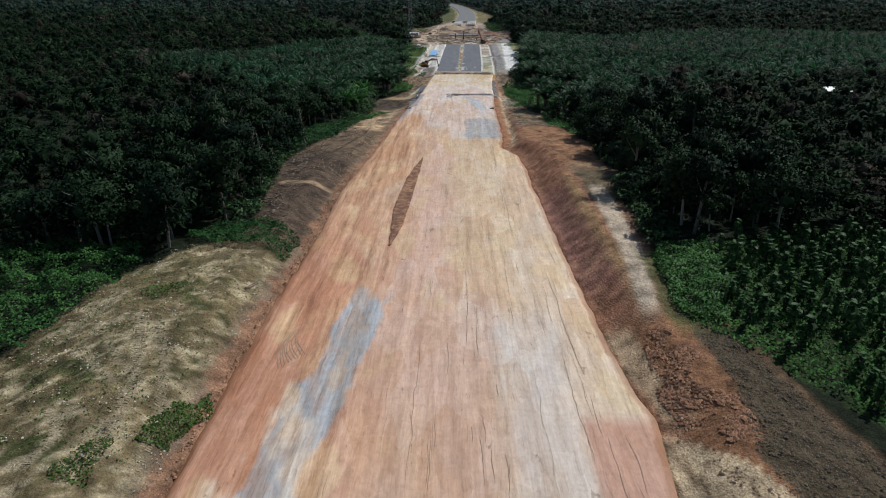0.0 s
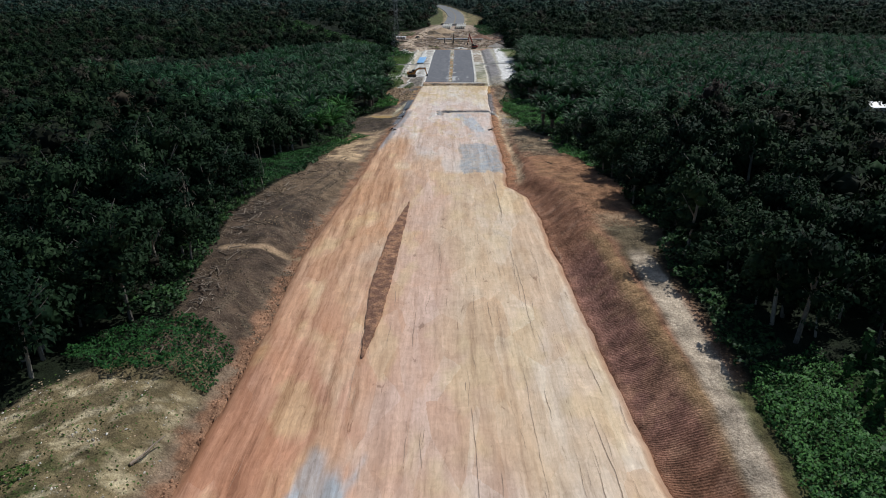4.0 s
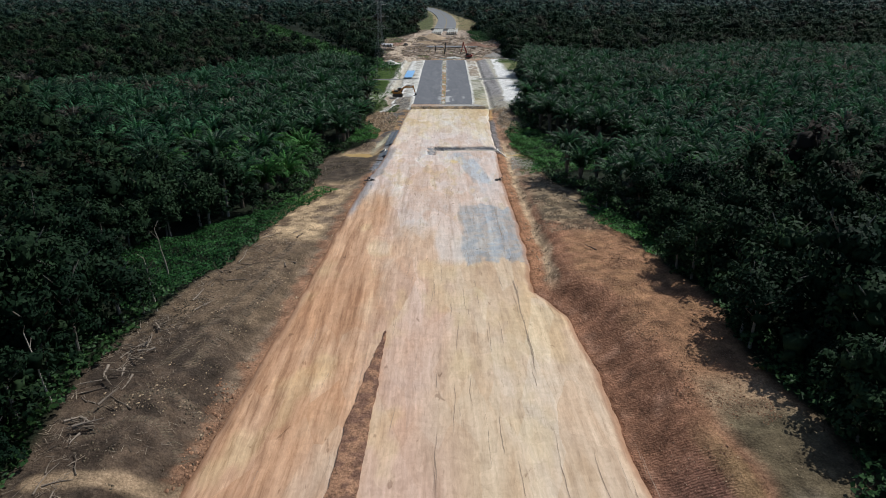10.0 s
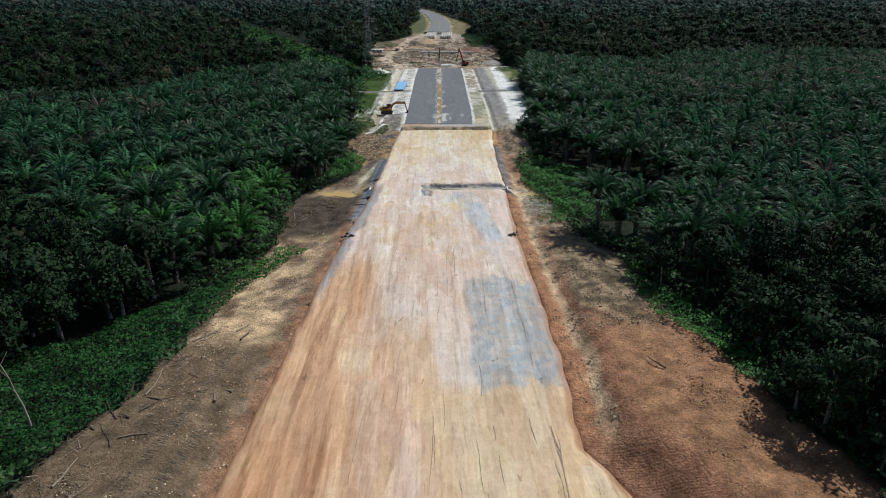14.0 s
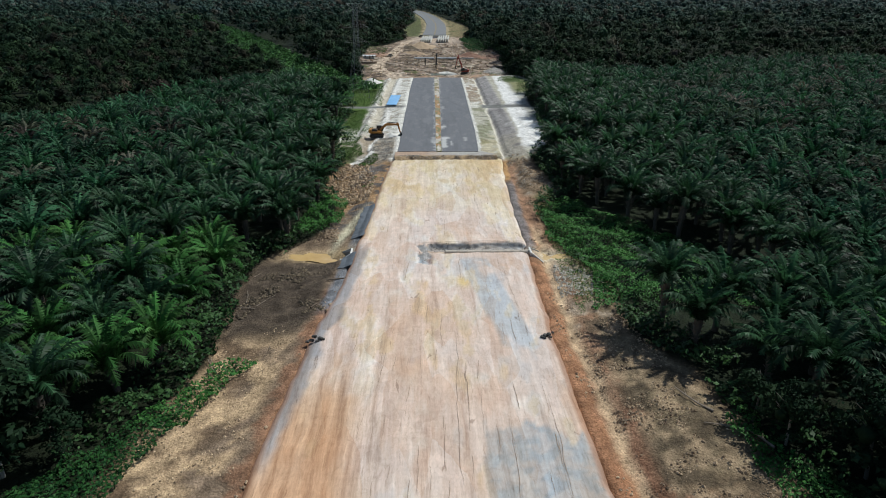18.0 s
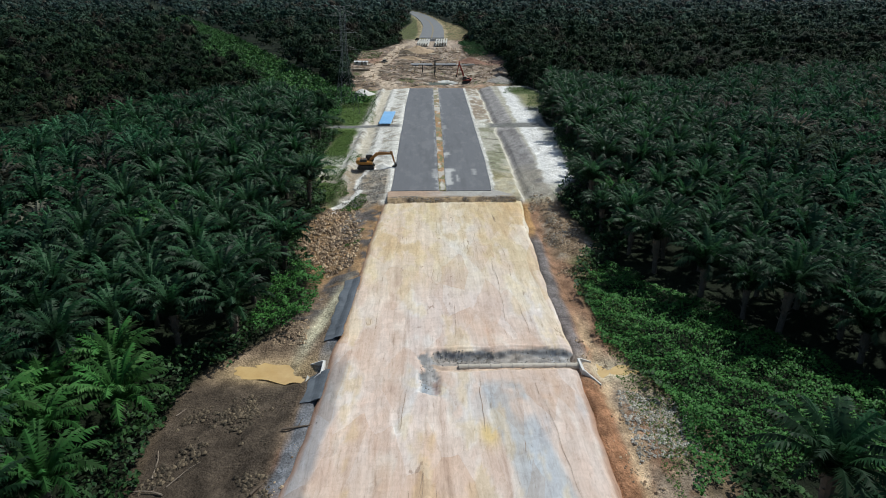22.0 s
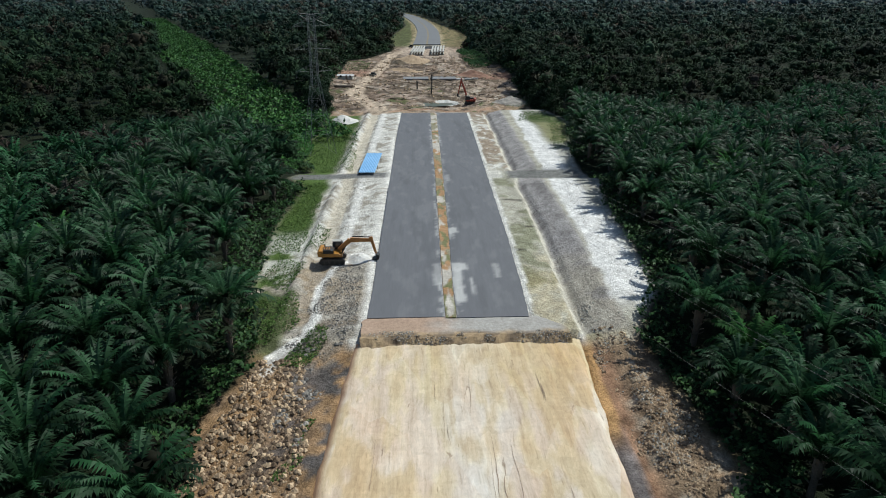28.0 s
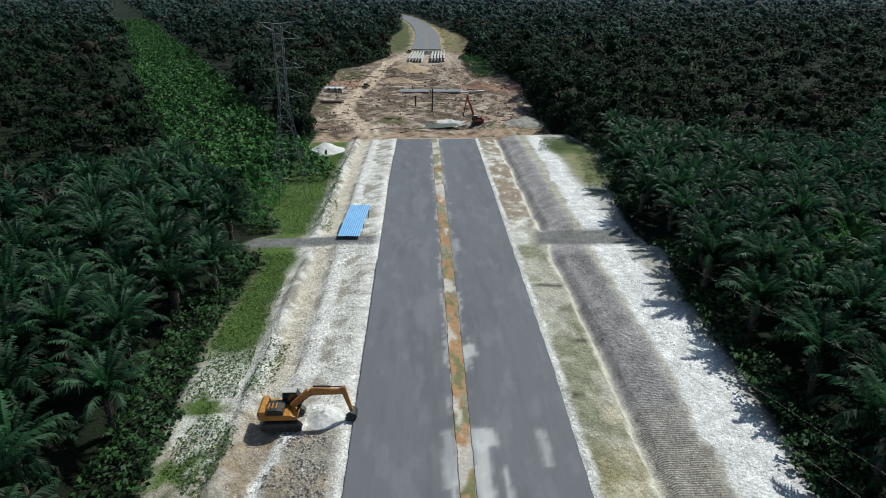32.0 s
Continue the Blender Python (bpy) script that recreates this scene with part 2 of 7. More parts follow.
    L(lane.outputs["Fac"], x.inputs[0])
    L(at.outputs["Color"], x.inputs[6])
    L(grade(bands, [(0.36, (0.5, 0.41, 0.35)), (0.45, (0.86, 0.8, 0.75)), (0.54, (1.06, 1.05, 1.04)), (0.66, (1.34, 1.38, 1.38))]), x.inputs[7])
    colour = times(x.outputs[2], grade(streak, [(0.32, (0.76, 0.7, 0.66)), (0.43, (0.96, 0.93, 0.9)), (0.55, (1.04, 1.03, 1.02)), (0.7, (1.16, 1.18, 1.18))]))
    colour = times(colour, grade(dash, [(0.3, (0.7, 0.66, 0.62)), (0.4, (0.95, 0.94, 0.93)), (0.6, (1.03, 1.03, 1.03)), (0.74, (1.12, 1.12, 1.1))]))
    colour = times(colour, grade(grit, [(0.3, (0.86, 0.84, 0.82)), (0.5, (1, 1, 1)), (0.7, (1.09, 1.09, 1.09))]))
    colour = times(colour, grade(cross, [(0.36, (0.96, 0.955, 0.95)), (0.5, (1, 1, 1)), (0.66, (1.03, 1.03, 1.03))]))
    colour = times(colour, grade(broad, [(0.36, (1.03, 0.98, 0.93)), (0.5, (1, 1, 1)), (0.64, (0.98, 1.0, 1.04))]))
    colour = times(colour, grade(patch.outputs[0], [(0.0, (0.93, 0.87, 0.82)), (0.5, (1, 1, 1)), (1.0, (1.05, 1.09, 1.13))]))
    colour = times(colour, grade(patch_small.outputs[1], [(0.0, (0.93, 0.92, 0.91)), (0.5, (1, 1, 1)), (1.0, (1.06, 1.06, 1.06))]))
    # short torn seams in the dried clay, only here and there
    open_seam = math_of("ADD", seam, math_of("MULTIPLY", math_of("SUBTRACT", 0.64, noise_at(0.5, 0.25, 4, 0.65, 51.0)), 0.5))
    colour = times(colour, grade(open_seam, [(0.0, (0.64, 0.6, 0.57)), (0.015, (0.92, 0.91, 0.9)), (0.03, (1, 1, 1))]))
    L(colour, b.inputs["Base Color"])
    b.inputs["Roughness"].default_value, b.inputs["Specular IOR Level"].default_value = 0.8, 0.3
    bp = N("ShaderNodeBump")
    bp.inputs["Strength"].default_value, bp.inputs["Distance"].default_value = 0.6, 0.02
    s = N("ShaderNodeMath")
    L(dash, s.inputs[0])
    L(grit, s.inputs[1])
    L(s.outputs[0], bp.inputs["Height"])
    L(bp.outputs[0], b.inputs["Normal"])
    return m


def soil_material():
    """Torn earth: vertex tint, clods at three sizes, and tooth marks of the digger's bucket where 'shade' says so."""
    m = bpy.data.materials.new("bare_soil")
    m.use_nodes = True
    nt = m.node_tree
    N, L = nt.nodes.new, nt.links.new
    b = nt.nodes["Principled BSDF"]
    geo, at, rib = N("ShaderNodeNewGeometry"), N("ShaderNodeAttribute"), N("ShaderNodeAttribute")
    at.attribute_name, rib.attribute_name = "tint", "shade"

    def math_of(op, a, c):
        x = N("ShaderNodeMath")
        x.operation = op
        for k, v in ((0, a), (1, c)):
            if isinstance(v, (int, float)):
                x.inputs[k].default_value = v
            else:
                L(v, x.inputs[k])
        return x.outputs[0]

    noises = []
    for sc, det in ((0.7, 5), (2.6, 6), (7.0, 4)):
        nz = N("ShaderNodeTexNoise")
        nz.inputs["Scale"].default_value, nz.inputs["Detail"].default_value, nz.inputs["Roughness"].default_value = sc, det, 0.7
        L(geo.outputs["Position"], nz.inputs["Vector"])
        noises.append(nz.outputs["Fac"])
    lump = N("ShaderNodeTexVoronoi")
    lump.inputs["Scale"].default_value = 2.2
    L(geo.outputs["Position"], lump.inputs["Vector"])
    crack = N("ShaderNodeTexVoronoi")
    crack.inputs["Scale"].default_value = 4.5
    L(geo.outputs["Position"], crack.inputs["Vector"])
    mp, wave = N("ShaderNodeMapping"), N("ShaderNodeTexWave")
    mp.inputs["Rotation"].default_value = (0, 0, radians(19))
    wave.bands_direction = "Y"
    wave.inputs["Scale"].default_value, wave.inputs["Distortion"].default_value, wave.inputs["Detail"].default_value = 1.25, 2.6, 4.0
    wave.inputs["Detail Scale"].default_value, wave.inputs["Detail Roughness"].default_value = 1.6, 0.7
    L(geo.outputs["Position"], mp.inputs["Vector"])
    L(mp.outputs[0], wave.inputs["Vector"])
    ribs = math_of("MULTIPLY", math_of("MULTIPLY", wave.outputs["Fac"], rib.outputs["Fac"]), math_of("ADD", noises[1], 0.4))
    tone = math_of("ADD", math_of("MULTIPLY", noises[0], 0.28), math_of("ADD", math_of("MULTIPLY", noises[1], 0.37), math_of("MULTIPLY", noises[2], 0.35)))
    tone = math_of("SUBTRACT", tone, math_of("MULTIPLY", crack.outputs["Distance"], 0.09))
    tone = math_of("ADD", tone, 0.035)
    tone = math_of("SUBTRACT", tone, math_of("MULTIPLY", ribs, 0.09))
    r = N("ShaderNodeValToRGB")
    r.color_ramp.elements[0].position, r.color_ramp.elements[1].position = 0.34, 0.66
    r.color_ramp.elements[0].color, r.color_ramp.elements[1].color = (0.42, 0.4, 0.385, 1), (1.6, 1.6, 1.6, 1)
    r.color_ramp.elements.new(0.5).color = (0.95, 0.94, 0.93, 1)
    L(tone, r.inputs[0])
    x = N("ShaderNodeMix")
    x.data_type, x.blend_type = "RGBA", "MULTIPLY"
    x.inputs[0].default_value = 1.0
    L(at.outputs["Color"], x.inputs[6])
    L(r.outputs[0], x.inputs[7])
    L(x.outputs[2], b.inputs["Base Color"])
    b.inputs["Roughness"].default_value, b.inputs["Specular IOR Level"].default_value = 0.95, 0.15
    high = math_of("ADD", math_of("MULTIPLY", noises[1], 0.5), math_of("MULTIPLY", noises[2], 0.25))
    high = math_of("ADD", high, math_of("MULTIPLY", lump.outputs["Distance"], -0.22))
    high = math_of("ADD", high, math_of("MULTIPLY", crack.outputs["Distance"], -0.16))
    high = math_of("ADD", high, math_of("MULTIPLY", ribs, 0.17))
    bp = N("ShaderNodeBump")
    bp.inputs["Strength"].default_value, bp.inputs["Distance"].default_value = 1.0, 0.3
    L(high, bp.inputs["Height"])
    L(bp.outputs[0], b.inputs["Normal"])
    return m


EARTH = roadway_material()
SOIL = soil_material()
ASPHALT = material("asphalt", (0.88, 0.88, 0.88), (1.1, 1.1, 1.1), 2.5, 0.75, 0.008, 30, stretch=(1, 0.1, 1), coarse=0.12, spec=0.3, attr="tint")
ASPHALT_OLD = material("worn_asphalt", (0.13, 0.135, 0.14), (0.19, 0.19, 0.195), 1.0, 0.8, 0.01, 30, spec=0.3)
GRAVEL = material("crushed_stone", (0.13, 0.12, 0.11), (0.42, 0.38, 0.33), 5.0, 0.9, 0.1, spread=-0.05)
BASE = material("road_base", (0.6, 0.58, 0.56), (1.2, 1.2, 1.2), 2.5, 0.9, 0.06, attr="tint")
CLOD = material("soil_clods", (0.15, 0.1, 0.062), (0.52, 0.38, 0.24), 0.8, 0.95, 0.08, 6, island=0.6)
CLOD_TAN = material("tan_clods", (0.15, 0.12, 0.07), (0.27, 0.22, 0.14), 0.8, 0.95, 0.05, 6, island=0.5)
CLOD_GREY = material("grey_clods", (0.12, 0.11, 0.1), (0.32, 0.29, 0.25), 0.8, 0.95, 0.05, 6, island=0.5)
CLOD_RED = material("red_clods", (0.16, 0.078, 0.042), (0.42, 0.23, 0.13), 0.8, 0.95, 0.05, 6, island=0.5)
CLOD_DARK = material("dark_clods", (0.05, 0.038, 0.024), (0.15, 0.112, 0.07), 0.8, 0.95, 0.05, 6, island=0.5)
CLOD_PALE = material("pale_clods", (0.3, 0.27, 0.22), (0.6, 0.56, 0.48), 0.8, 0.95, 0.05, 6, island=0.5)
STONE_DARK = material("dark_rock", (0.02, 0.02, 0.02), (0.06, 0.055, 0.05), 3, 0.8, 0.04, island=0.4)
SAND = material("white_sand", (0.45, 0.43, 0.39), (0.72, 0.7, 0.66), 2.0, 0.9, 0.05)
WOOD_DEAD = material("dead_wood", (0.1, 0.072, 0.05), (0.27, 0.215, 0.165), 5, 0.9, 0.02, per_object=0.5)
WOOD_LITTER = material("weathered_sticks", (0.09, 0.066, 0.048), (0.34, 0.27, 0.2), 2, 0.9, 0.01, island=0.7)
BARK_PALE = material("pale_bark", (0.2, 0.17, 0.13), (0.38, 0.34, 0.28), 3, 0.9, 0.02, per_object=0.4)
BARK = material("bark", (0.06, 0.052, 0.042), (0.26, 0.24, 0.2), 3, 0.9, 0.03, per_object=0.4)
LEAF = material("broad_leaves", (0.005, 0.0145, 0.0075), (0.021, 0.041, 0.018), 0.25, 0.6, island=0.25, per_object=0.45, through_light=0.05, spec=0.04)
LEAF_FAR = material("far_leaves", (0.55, 0.58, 0.56), (1.15, 1.17, 1.14), 0.45, 0.7, attr="tint", island=0.18, through_light=0.1, spec=0.04)
BUSH = material("creeper_leaves", (0.01, 0.042, 0.014), (0.038, 0.108, 0.03), 0.3, 0.5, island=0.5, through_light=0.25, spec=0.08)
CREEPER = material("bright_creeper_leaves", (0.023, 0.085, 0.02), (0.075, 0.195, 0.046), 0.3, 0.5, island=0.4, through_light=0.2, spec=0.08)
UNDERGROWTH = material("shrub_leaves", (0.014, 0.04, 0.014), (0.05, 0.105, 0.035), 0.3, 0.5, island=0.5, through_light=0.2, spec=0.1)
FROND = material("palm_fronds", (0.55, 0.58, 0.58), (1.2, 1.2, 1.2), 0.3, 0.5, attr="tint", island=0.3, per_object=0.3, through_light=0.38, spec=0.13)
FROND_YOUNG = material("young_palm_fronds", (0.7, 0.8, 0.55), (1.6, 1.65, 0.95), 0.3, 0.6, attr="tint", island=0.1, per_object=0.3, through_light=0.15, spec=0.05)
FROND_FAR = material("far_palm_fronds", (0.43, 0.46, 0.46), (0.96, 0.96, 0.96), 0.2, 0.55, attr="tint", island=0.3, through_light=0.32, spec=0.08)
PALM_TRUNK = material("palm_trunk", (0.05, 0.04, 0.03), (0.15, 0.12, 0.09), 5, 0.95, 0.05)
WEEDS = material("field_weeds", (0.015, 0.056, 0.013), (0.055, 0.14, 0.03), 0.35, 0.6, island=0.3, through_light=0.15, spec=0.05)
CROP = material("vine_leaves", (0.012, 0.034, 0.01), (0.045, 0.098, 0.028), 0.6, 0.5, island=0.5, per_object=0.2, through_light=0.15, spec=0.08)
CRACK = material("crack_soil", (0.2, 0.14, 0.1), (0.38, 0.28, 0.2), 3, 0.95)
SCRUB = material("scrub_leaves", (0.018, 0.06, 0.018), (0.068, 0.165, 0.042), 0.2, 0.5, island=0.5, through_light=0.2, spec=0.08)
GRASS = material("grass_blades", (0.035, 0.075, 0.015), (0.1, 0.16, 0.045), 0.3, 0.7, island=0.5, through_light=0.2, spec=0.1)
CLOTH = material("grey_cloth", (0.06, 0.07, 0.083), (0.125, 0.14, 0.16), 1.5, 0.8, 0.02, 3)
CONCRETE = material("weathered_concrete", (0.32, 0.31, 0.28), (0.56, 0.54, 0.5), 3, 0.85, 0.01, 20)
CONCRETE_DUSTY = material("dusty_concrete", (0.36, 0.31, 0.25), (0.6, 0.54, 0.46), 1.5, 0.9, 0.02, 8)
CONCRETE_DARK = material("dark_concrete", (0.13, 0.135, 0.14), (0.24, 0.24, 0.24), 1.0, 0.85, 0.02, 6)
CONCRETE_PALE = material("pale_concrete", (0.5, 0.49, 0.46), (0.68, 0.66, 0.62), 2, 0.8, 0.01, 20)
MOUTH_SHADE = material("pipe_mouth_shade", (0.03, 0.028, 0.025), (0.06, 0.055, 0.05), 3, 0.95)
YELLOW = material("machine_yellow", (0.3, 0.125, 0.018), (0.52, 0.24, 0.035), 3, 0.45, 0.002, 15)
ORANGE_STEEL = material("worn_orange_paint", (0.3, 0.12, 0.03), (0.52, 0.23, 0.06), 3, 0.55, 0.002, 15)
BLACK_STEEL = material("black_steel", (0.012, 0.012, 0.012), (0.04, 0.038, 0.035), 4, 0.6)
TRACK_STEEL = material("track_steel", (0.03, 0.027, 0.024), (0.1, 0.085, 0.07), 5, 0.7)
GALVANISED = material("galvanised_steel", (0.11, 0.115, 0.115), (0.2, 0.21, 0.21), 4, 0.5, metal=0.3)
CABLE = material("weathered_cable", (0.08, 0.08, 0.08), (0.14, 0.14, 0.14), 2, 0.6, metal=0.2)
BLUE_SHEET = material("blue_sheet", (0.12, 0.33, 0.6), (0.3, 0.52, 0.78), 1.2, 0.4, 0.0)
RED_STEEL = material("red_paint", (0.25, 0.035, 0.02), (0.42, 0.07, 0.04), 3, 0.5)
RUST = material("rusty_soil_red", (0.19, 0.095, 0.062), (0.32, 0.18, 0.12), 2, 0.9, 0.03)
ROOF_WHITE = material("white_roofing", (0.6, 0.6, 0.6), (0.8, 0.8, 0.8), 1.5, 0.5)
WALL_PLASTER = material("house_plaster", (0.4, 0.38, 0.33), (0.6, 0.57, 0.5), 2, 0.9)
GLASS = material("cab_glass", (0.02, 0.025, 0.03), (0.03, 0.035, 0.04), 1, 0.08, spec=0.8)
MUD_WATER = material("ochre_water", (0.45, 0.29, 0.12), (0.6, 0.43, 0.2), 0.7, 0.12, 0.004, 3)
POND = material("pond_water", (0.05, 0.055, 0.025), (0.09, 0.085, 0.04), 0.3, 0.4, 0.004, 3)

# ---- plan: pairs of y and x (or z) along the road ----
ROAD_L = (-60, -22, 50, -22, 68, -22, 88, -21, 113, -21.2, 130, -19.8, 147, -18.2, 165, -17.2, 186, -15.8, 200, -14.7, 213, -12.9, 228, -12, 245, -10.9, 262, -9.9, 279, -8.6)
ROAD_R = (-60, 17, 37, 17.2, 47, 18.2, 53, 17.2, 63, 16.6, 83, 16, 119, 15.2, 130, 15.2, 141, 14.6, 145, 13.0, 148, 11.5, 152, 11.5, 160, 12.3, 174, 12.5, 197, 12.6, 217, 13.3, 233, 14, 246, 14.3, 260, 15, 279, 16.6)
TAR_L = (270, -7.9, 283, -7.7, 291, -7.4, 310, -7.1, 344, -6.5, 378, -6.0, 420, -4.9)
TAR_R = (270, 11.0, 283, 11.5, 291, 12.0, 310, 12.8, 344, 13.7, 378, 14.7, 420, 15.8)
MID_L = (270, 1.4, 291, 1.6, 310, 2.0, 341, 2.7, 378, 3.3, 420, 4.2)
MID_R = (270, 2.9, 291, 3.0, 310, 3.6, 341, 4.4, 378, 5.2, 420, 6.2)
GREEN_L = (-60, -43.5, 50, -43, 60, -42, 68, -41, 74, -38.5, 80, -34, 86, -30, 92, -30, 107, -32.5, 117, -33, 127, -34.5, 137, -33, 147, -31.5, 158, -28.5, 172, -28, 183, -27.5, 195, -24.7, 205, -25.5, 215, -26.5, 222, -26, 227, -24.5, 232, -20.5, 238, -17, 250, -17, 258, -20.3, 265, -22, 275, -18.7, 282, -19.8, 292, -22.8, 320, -24.5, 340, -23, 346, -27, 352, -23, 372, -30, 390, -27.5, 432, -27, 445, -32, 520, -36, 585, -34, 610, -22, 640, -12, 690, -13, 720, -24, 850, -10, 950, -4, 1050, -8, 1150, -14, 1250, -26, 1340, -42, 1400, 200)
GREEN_R = (-60, 36, 38, 33.7, 47, 31.5, 55, 30.4, 61, 29, 78, 26, 95, 27, 107, 26.5, 110, 30, 117, 30, 128, 28.7, 140, 31, 150, 29, 160, 28.4, 170, 26.7, 183, 26, 192, 25.5, 200, 21, 215, 23.5, 221, 21, 230, 18.5, 242, 18, 250, 20, 258, 25, 268, 23.5, 273, 23, 279, 22.5, 287, 27.5, 305, 30, 323, 31.5, 338, 34.8, 352, 33, 386, 40, 400, 43, 432, 38, 470, 40, 520, 44, 560, 44, 600, 36, 640, 32, 690, 38, 760, 46, 850, 44, 950, 32, 1050, 24, 1150, 17, 1250, 6, 1340, -10, 1400, -200)
SIDE_L = (-60, 2, 60, 2.2, 100, 2.0, 125, 2.2, 150, 1.2, 170, 0.2, 190, -0.8, 220, -1.5, 260, -1.2, 285, -0.6, 310, 0, 420, 0.2, 450, -1.0, 600, -0.5, 700, 0)
SIDE_R = (-60, 1.5, 50, 1.5, 75, 2.8, 115, 3.0, 145, 2.2, 170, 0.7, 190, -0.3, 220, -1.4, 255, -1.2, 275, -0.3, 290, 1.2, 345, 1.3, 420, 1.0, 450, -0.8, 600, -0.5, 700, 0)
FAR_ROAD = (600, 8, 689, 10.6, 770, 14, 850, 15.8, 950, 14.5, 1050, 10, 1150, 3, 1250, -9, 1350, -28, 1500, -70)
TAR_Z = (283, 0.8, 420, 0.3)


def edge_wobble(y, seed):
    return 0.5 * fbm(y / 3.5, y * 0 + seed, seed, 3)


def road_left(y):
    return along(y, ROAD_L) + edge_wobble(y, 3)


def road_right(y):
    return along(y, ROAD_R) + edge_wobble(y, 5)


def ground_height(x, y):
    """The land round the road: cut banks at the start, low sides in the middle, drains along the tarred part."""
    x, y = np.broadcast_arrays(np.asarray(x, float), np.asarray(y, float))
    lumps = fbm(x / 6, y / 6, 11, 4) * 0.9
    rough = fbm(x / 1.3, y / 1.3, 12, 3) * 0.35
    tarred = ramp(y, 276, 284) * (1 - ramp(y, 418, 426))
    earth = 1 - ramp(y, 276, 284)
    left = np.where(y < 280, road_left(y), along(y, TAR_L))
    right = np.where(y < 280, road_right(y), along(y, TAR_R))
    dl, dr = left - x, x - right
    side_l, side_r = along(y, SIDE_L), along(y, SIDE_R)
    hill = 1.8 * np.exp(-((x + 33) / 8) ** 2 - ((y - 52) / 26) ** 2)
    gl = -0.35 + (side_l + 0.35) * ramp(dl, 0.6, 6.0) + hill
    gr = -0.45 + (side_r + 0.45) * ramp(dr, 0.5, 6.5)
    # gully with spoil on the right of the middle stretch
    gr = gr - 0.6 * band(dr, 2.0, 3.6, 1.6) * band(y, 150, 275, 14)
    meander = 0.9 * fbm(y / 9, y * 0 + 3, 55, 3) * ramp(np.abs(x), 13, 17)
    dl, dr = dl + meander * (1 - earth), dr + meander * (1 - earth)
    # tarred part, right: bench, drain, tooth-marked bank, sand flat
    tz = along(y, TAR_Z) - 0.06
    br = (tz - 0.25 * ramp(dr, 0.3, 5.0) - 0.9 * band(dr, 5.6, 6.8, 1.0) + 0.9 * ramp(dr, 7.0, 11.0) + 0.15 * ramp(dr, 11, 20))
    bl = (tz - 0.35 * ramp(dl, 0.3, 4.0) - 0.5 * ramp(dl, 6.2, 7.4) + 0.9 * band(dl, 9.8, 11.2, 1.4) - 0.2 * ramp(dl, 12, 16))
    gate = band(y, 341, 350, 4)
    br = br * (1 - gate) + (tz - 0.08 - 0.2 * ramp(dr, 4, 12)) * gate
    bl = bl * (1 - gate) + (tz - 0.08 - 0.3 * ramp(dl, 4, 12)) * gate
    gl, gr = gl * earth + bl * (1 - earth), gr * earth + br * (1 - earth)
    h = np.where(dl > 0, gl, np.where(dr > 0, gr, -0.45))
    calm = 0.25 + 0.75 * earth
    bare = np.where((dl > 0.5) | (dr > 0.5), 1.0, 0.0)
    h = h + (lumps * (0.45 - 0.38 * (y > 88) * (y < 205) * (x < 0)) + rough * (0.95 + 0.9 * (y < 84) * (x < 0) - 0.35 * (y > 88) * (y < 205) * (x < 0))) * bare * calm * np.clip(np.maximum(dl, dr) / 4, 0.15, 1)
    h = np.where((dl <= 0) & (dr <= 0), np.where(earth > 0.5, -1.4, tz - 0.4), h)
    # the torn-up river crossing beyond the tar
    wild = ramp(y, 419, 428) * (1 - ramp(y, 585, 620)) * band(x, -42, 46, 8)
    mud = -0.9 + 2.6 * fbm(x / 16, y / 20, 31, 5) + 1.2 * fbm(x / 3.5, y / 4.5, 32, 4) - 1.3 * band(y, 440, 462, 14) * band(x, -6, 20, 8)
    h = h * (1 - wild) + mud * wild
    beyond = ramp(y, 600, 640)
    h = h * (1 - beyond) + (-0.3 + 0.2 * fbm(x / 8, y / 8, 33, 3)) * beyond
    wide = ramp(np.abs(x), 60, 120)
    h = h * (1 - wide) + (0.4 + 3.0 * fbm(x / 90, y / 90, 14, 3)) * wide
    for px, py, sx, sy, up in ((-10.3, 303.2, 1.5, 1.0, 0.6), (-17.5, 268, 3.4, 6.5, 1.1), (-15.3, 258, 2.4, 5, 0.7), (20.3, 266, 2.6, 9, 0.9), (21.5, 254, 2.5, 4, 0.6), (22.5, 50, 3.2, 9, 0.8), (27.5, 48, 3.0, 10, 0.7), (-17.6, 233.5, 1.8, 2.2, 1.0), (-19, 213, 4.5, 6, 0.9), (17.5, 236, 1.6, 3, 0.6)):
        h = h + up * np.exp(-((x - px) / sx) ** 2 - ((y - py) / sy) ** 2) * (0.75 + 0.9 * fbm(x / 1.6, y / 1.6, 15, 3))
    # pools and outfalls either side of the pipe crossing
    for px, py, sx, sy, deep in ((-18.5, 226.5, 5.0, 2.6, 1.0), (-15.0, 224.6, 2.2, 1.5, 1.2), (18.5, 225, 3.2, 2.2, 0.8), (-14.6, 236, 1.1, 7, 0.5)):
        dip = np.exp(-((x - px) / sx) ** 2 - ((y - py) / sy) ** 2)
        h = h - deep * 0.7 * dip
    return h


def tread(x, y, pts, half, soft=0.25):
    """How far inside a wheel or digger track that follows a few points."""
    best = np.full(x.shape, 1e6)
    for (x0, y0), (x1, y1) in zip(pts, pts[1:]):
        k = np.clip(((x - x0) * (x1 - x0) + (y - y0) * (y1 - y0)) / ((x1 - x0) ** 2 + (y1 - y0) ** 2), 0, 1)
        best = np.minimum(best, np.hypot(x - x0 - k * (x1 - x0), y - y0 - k * (y1 - y0)))
    return 1 - ramp(best, half - soft, half + soft)


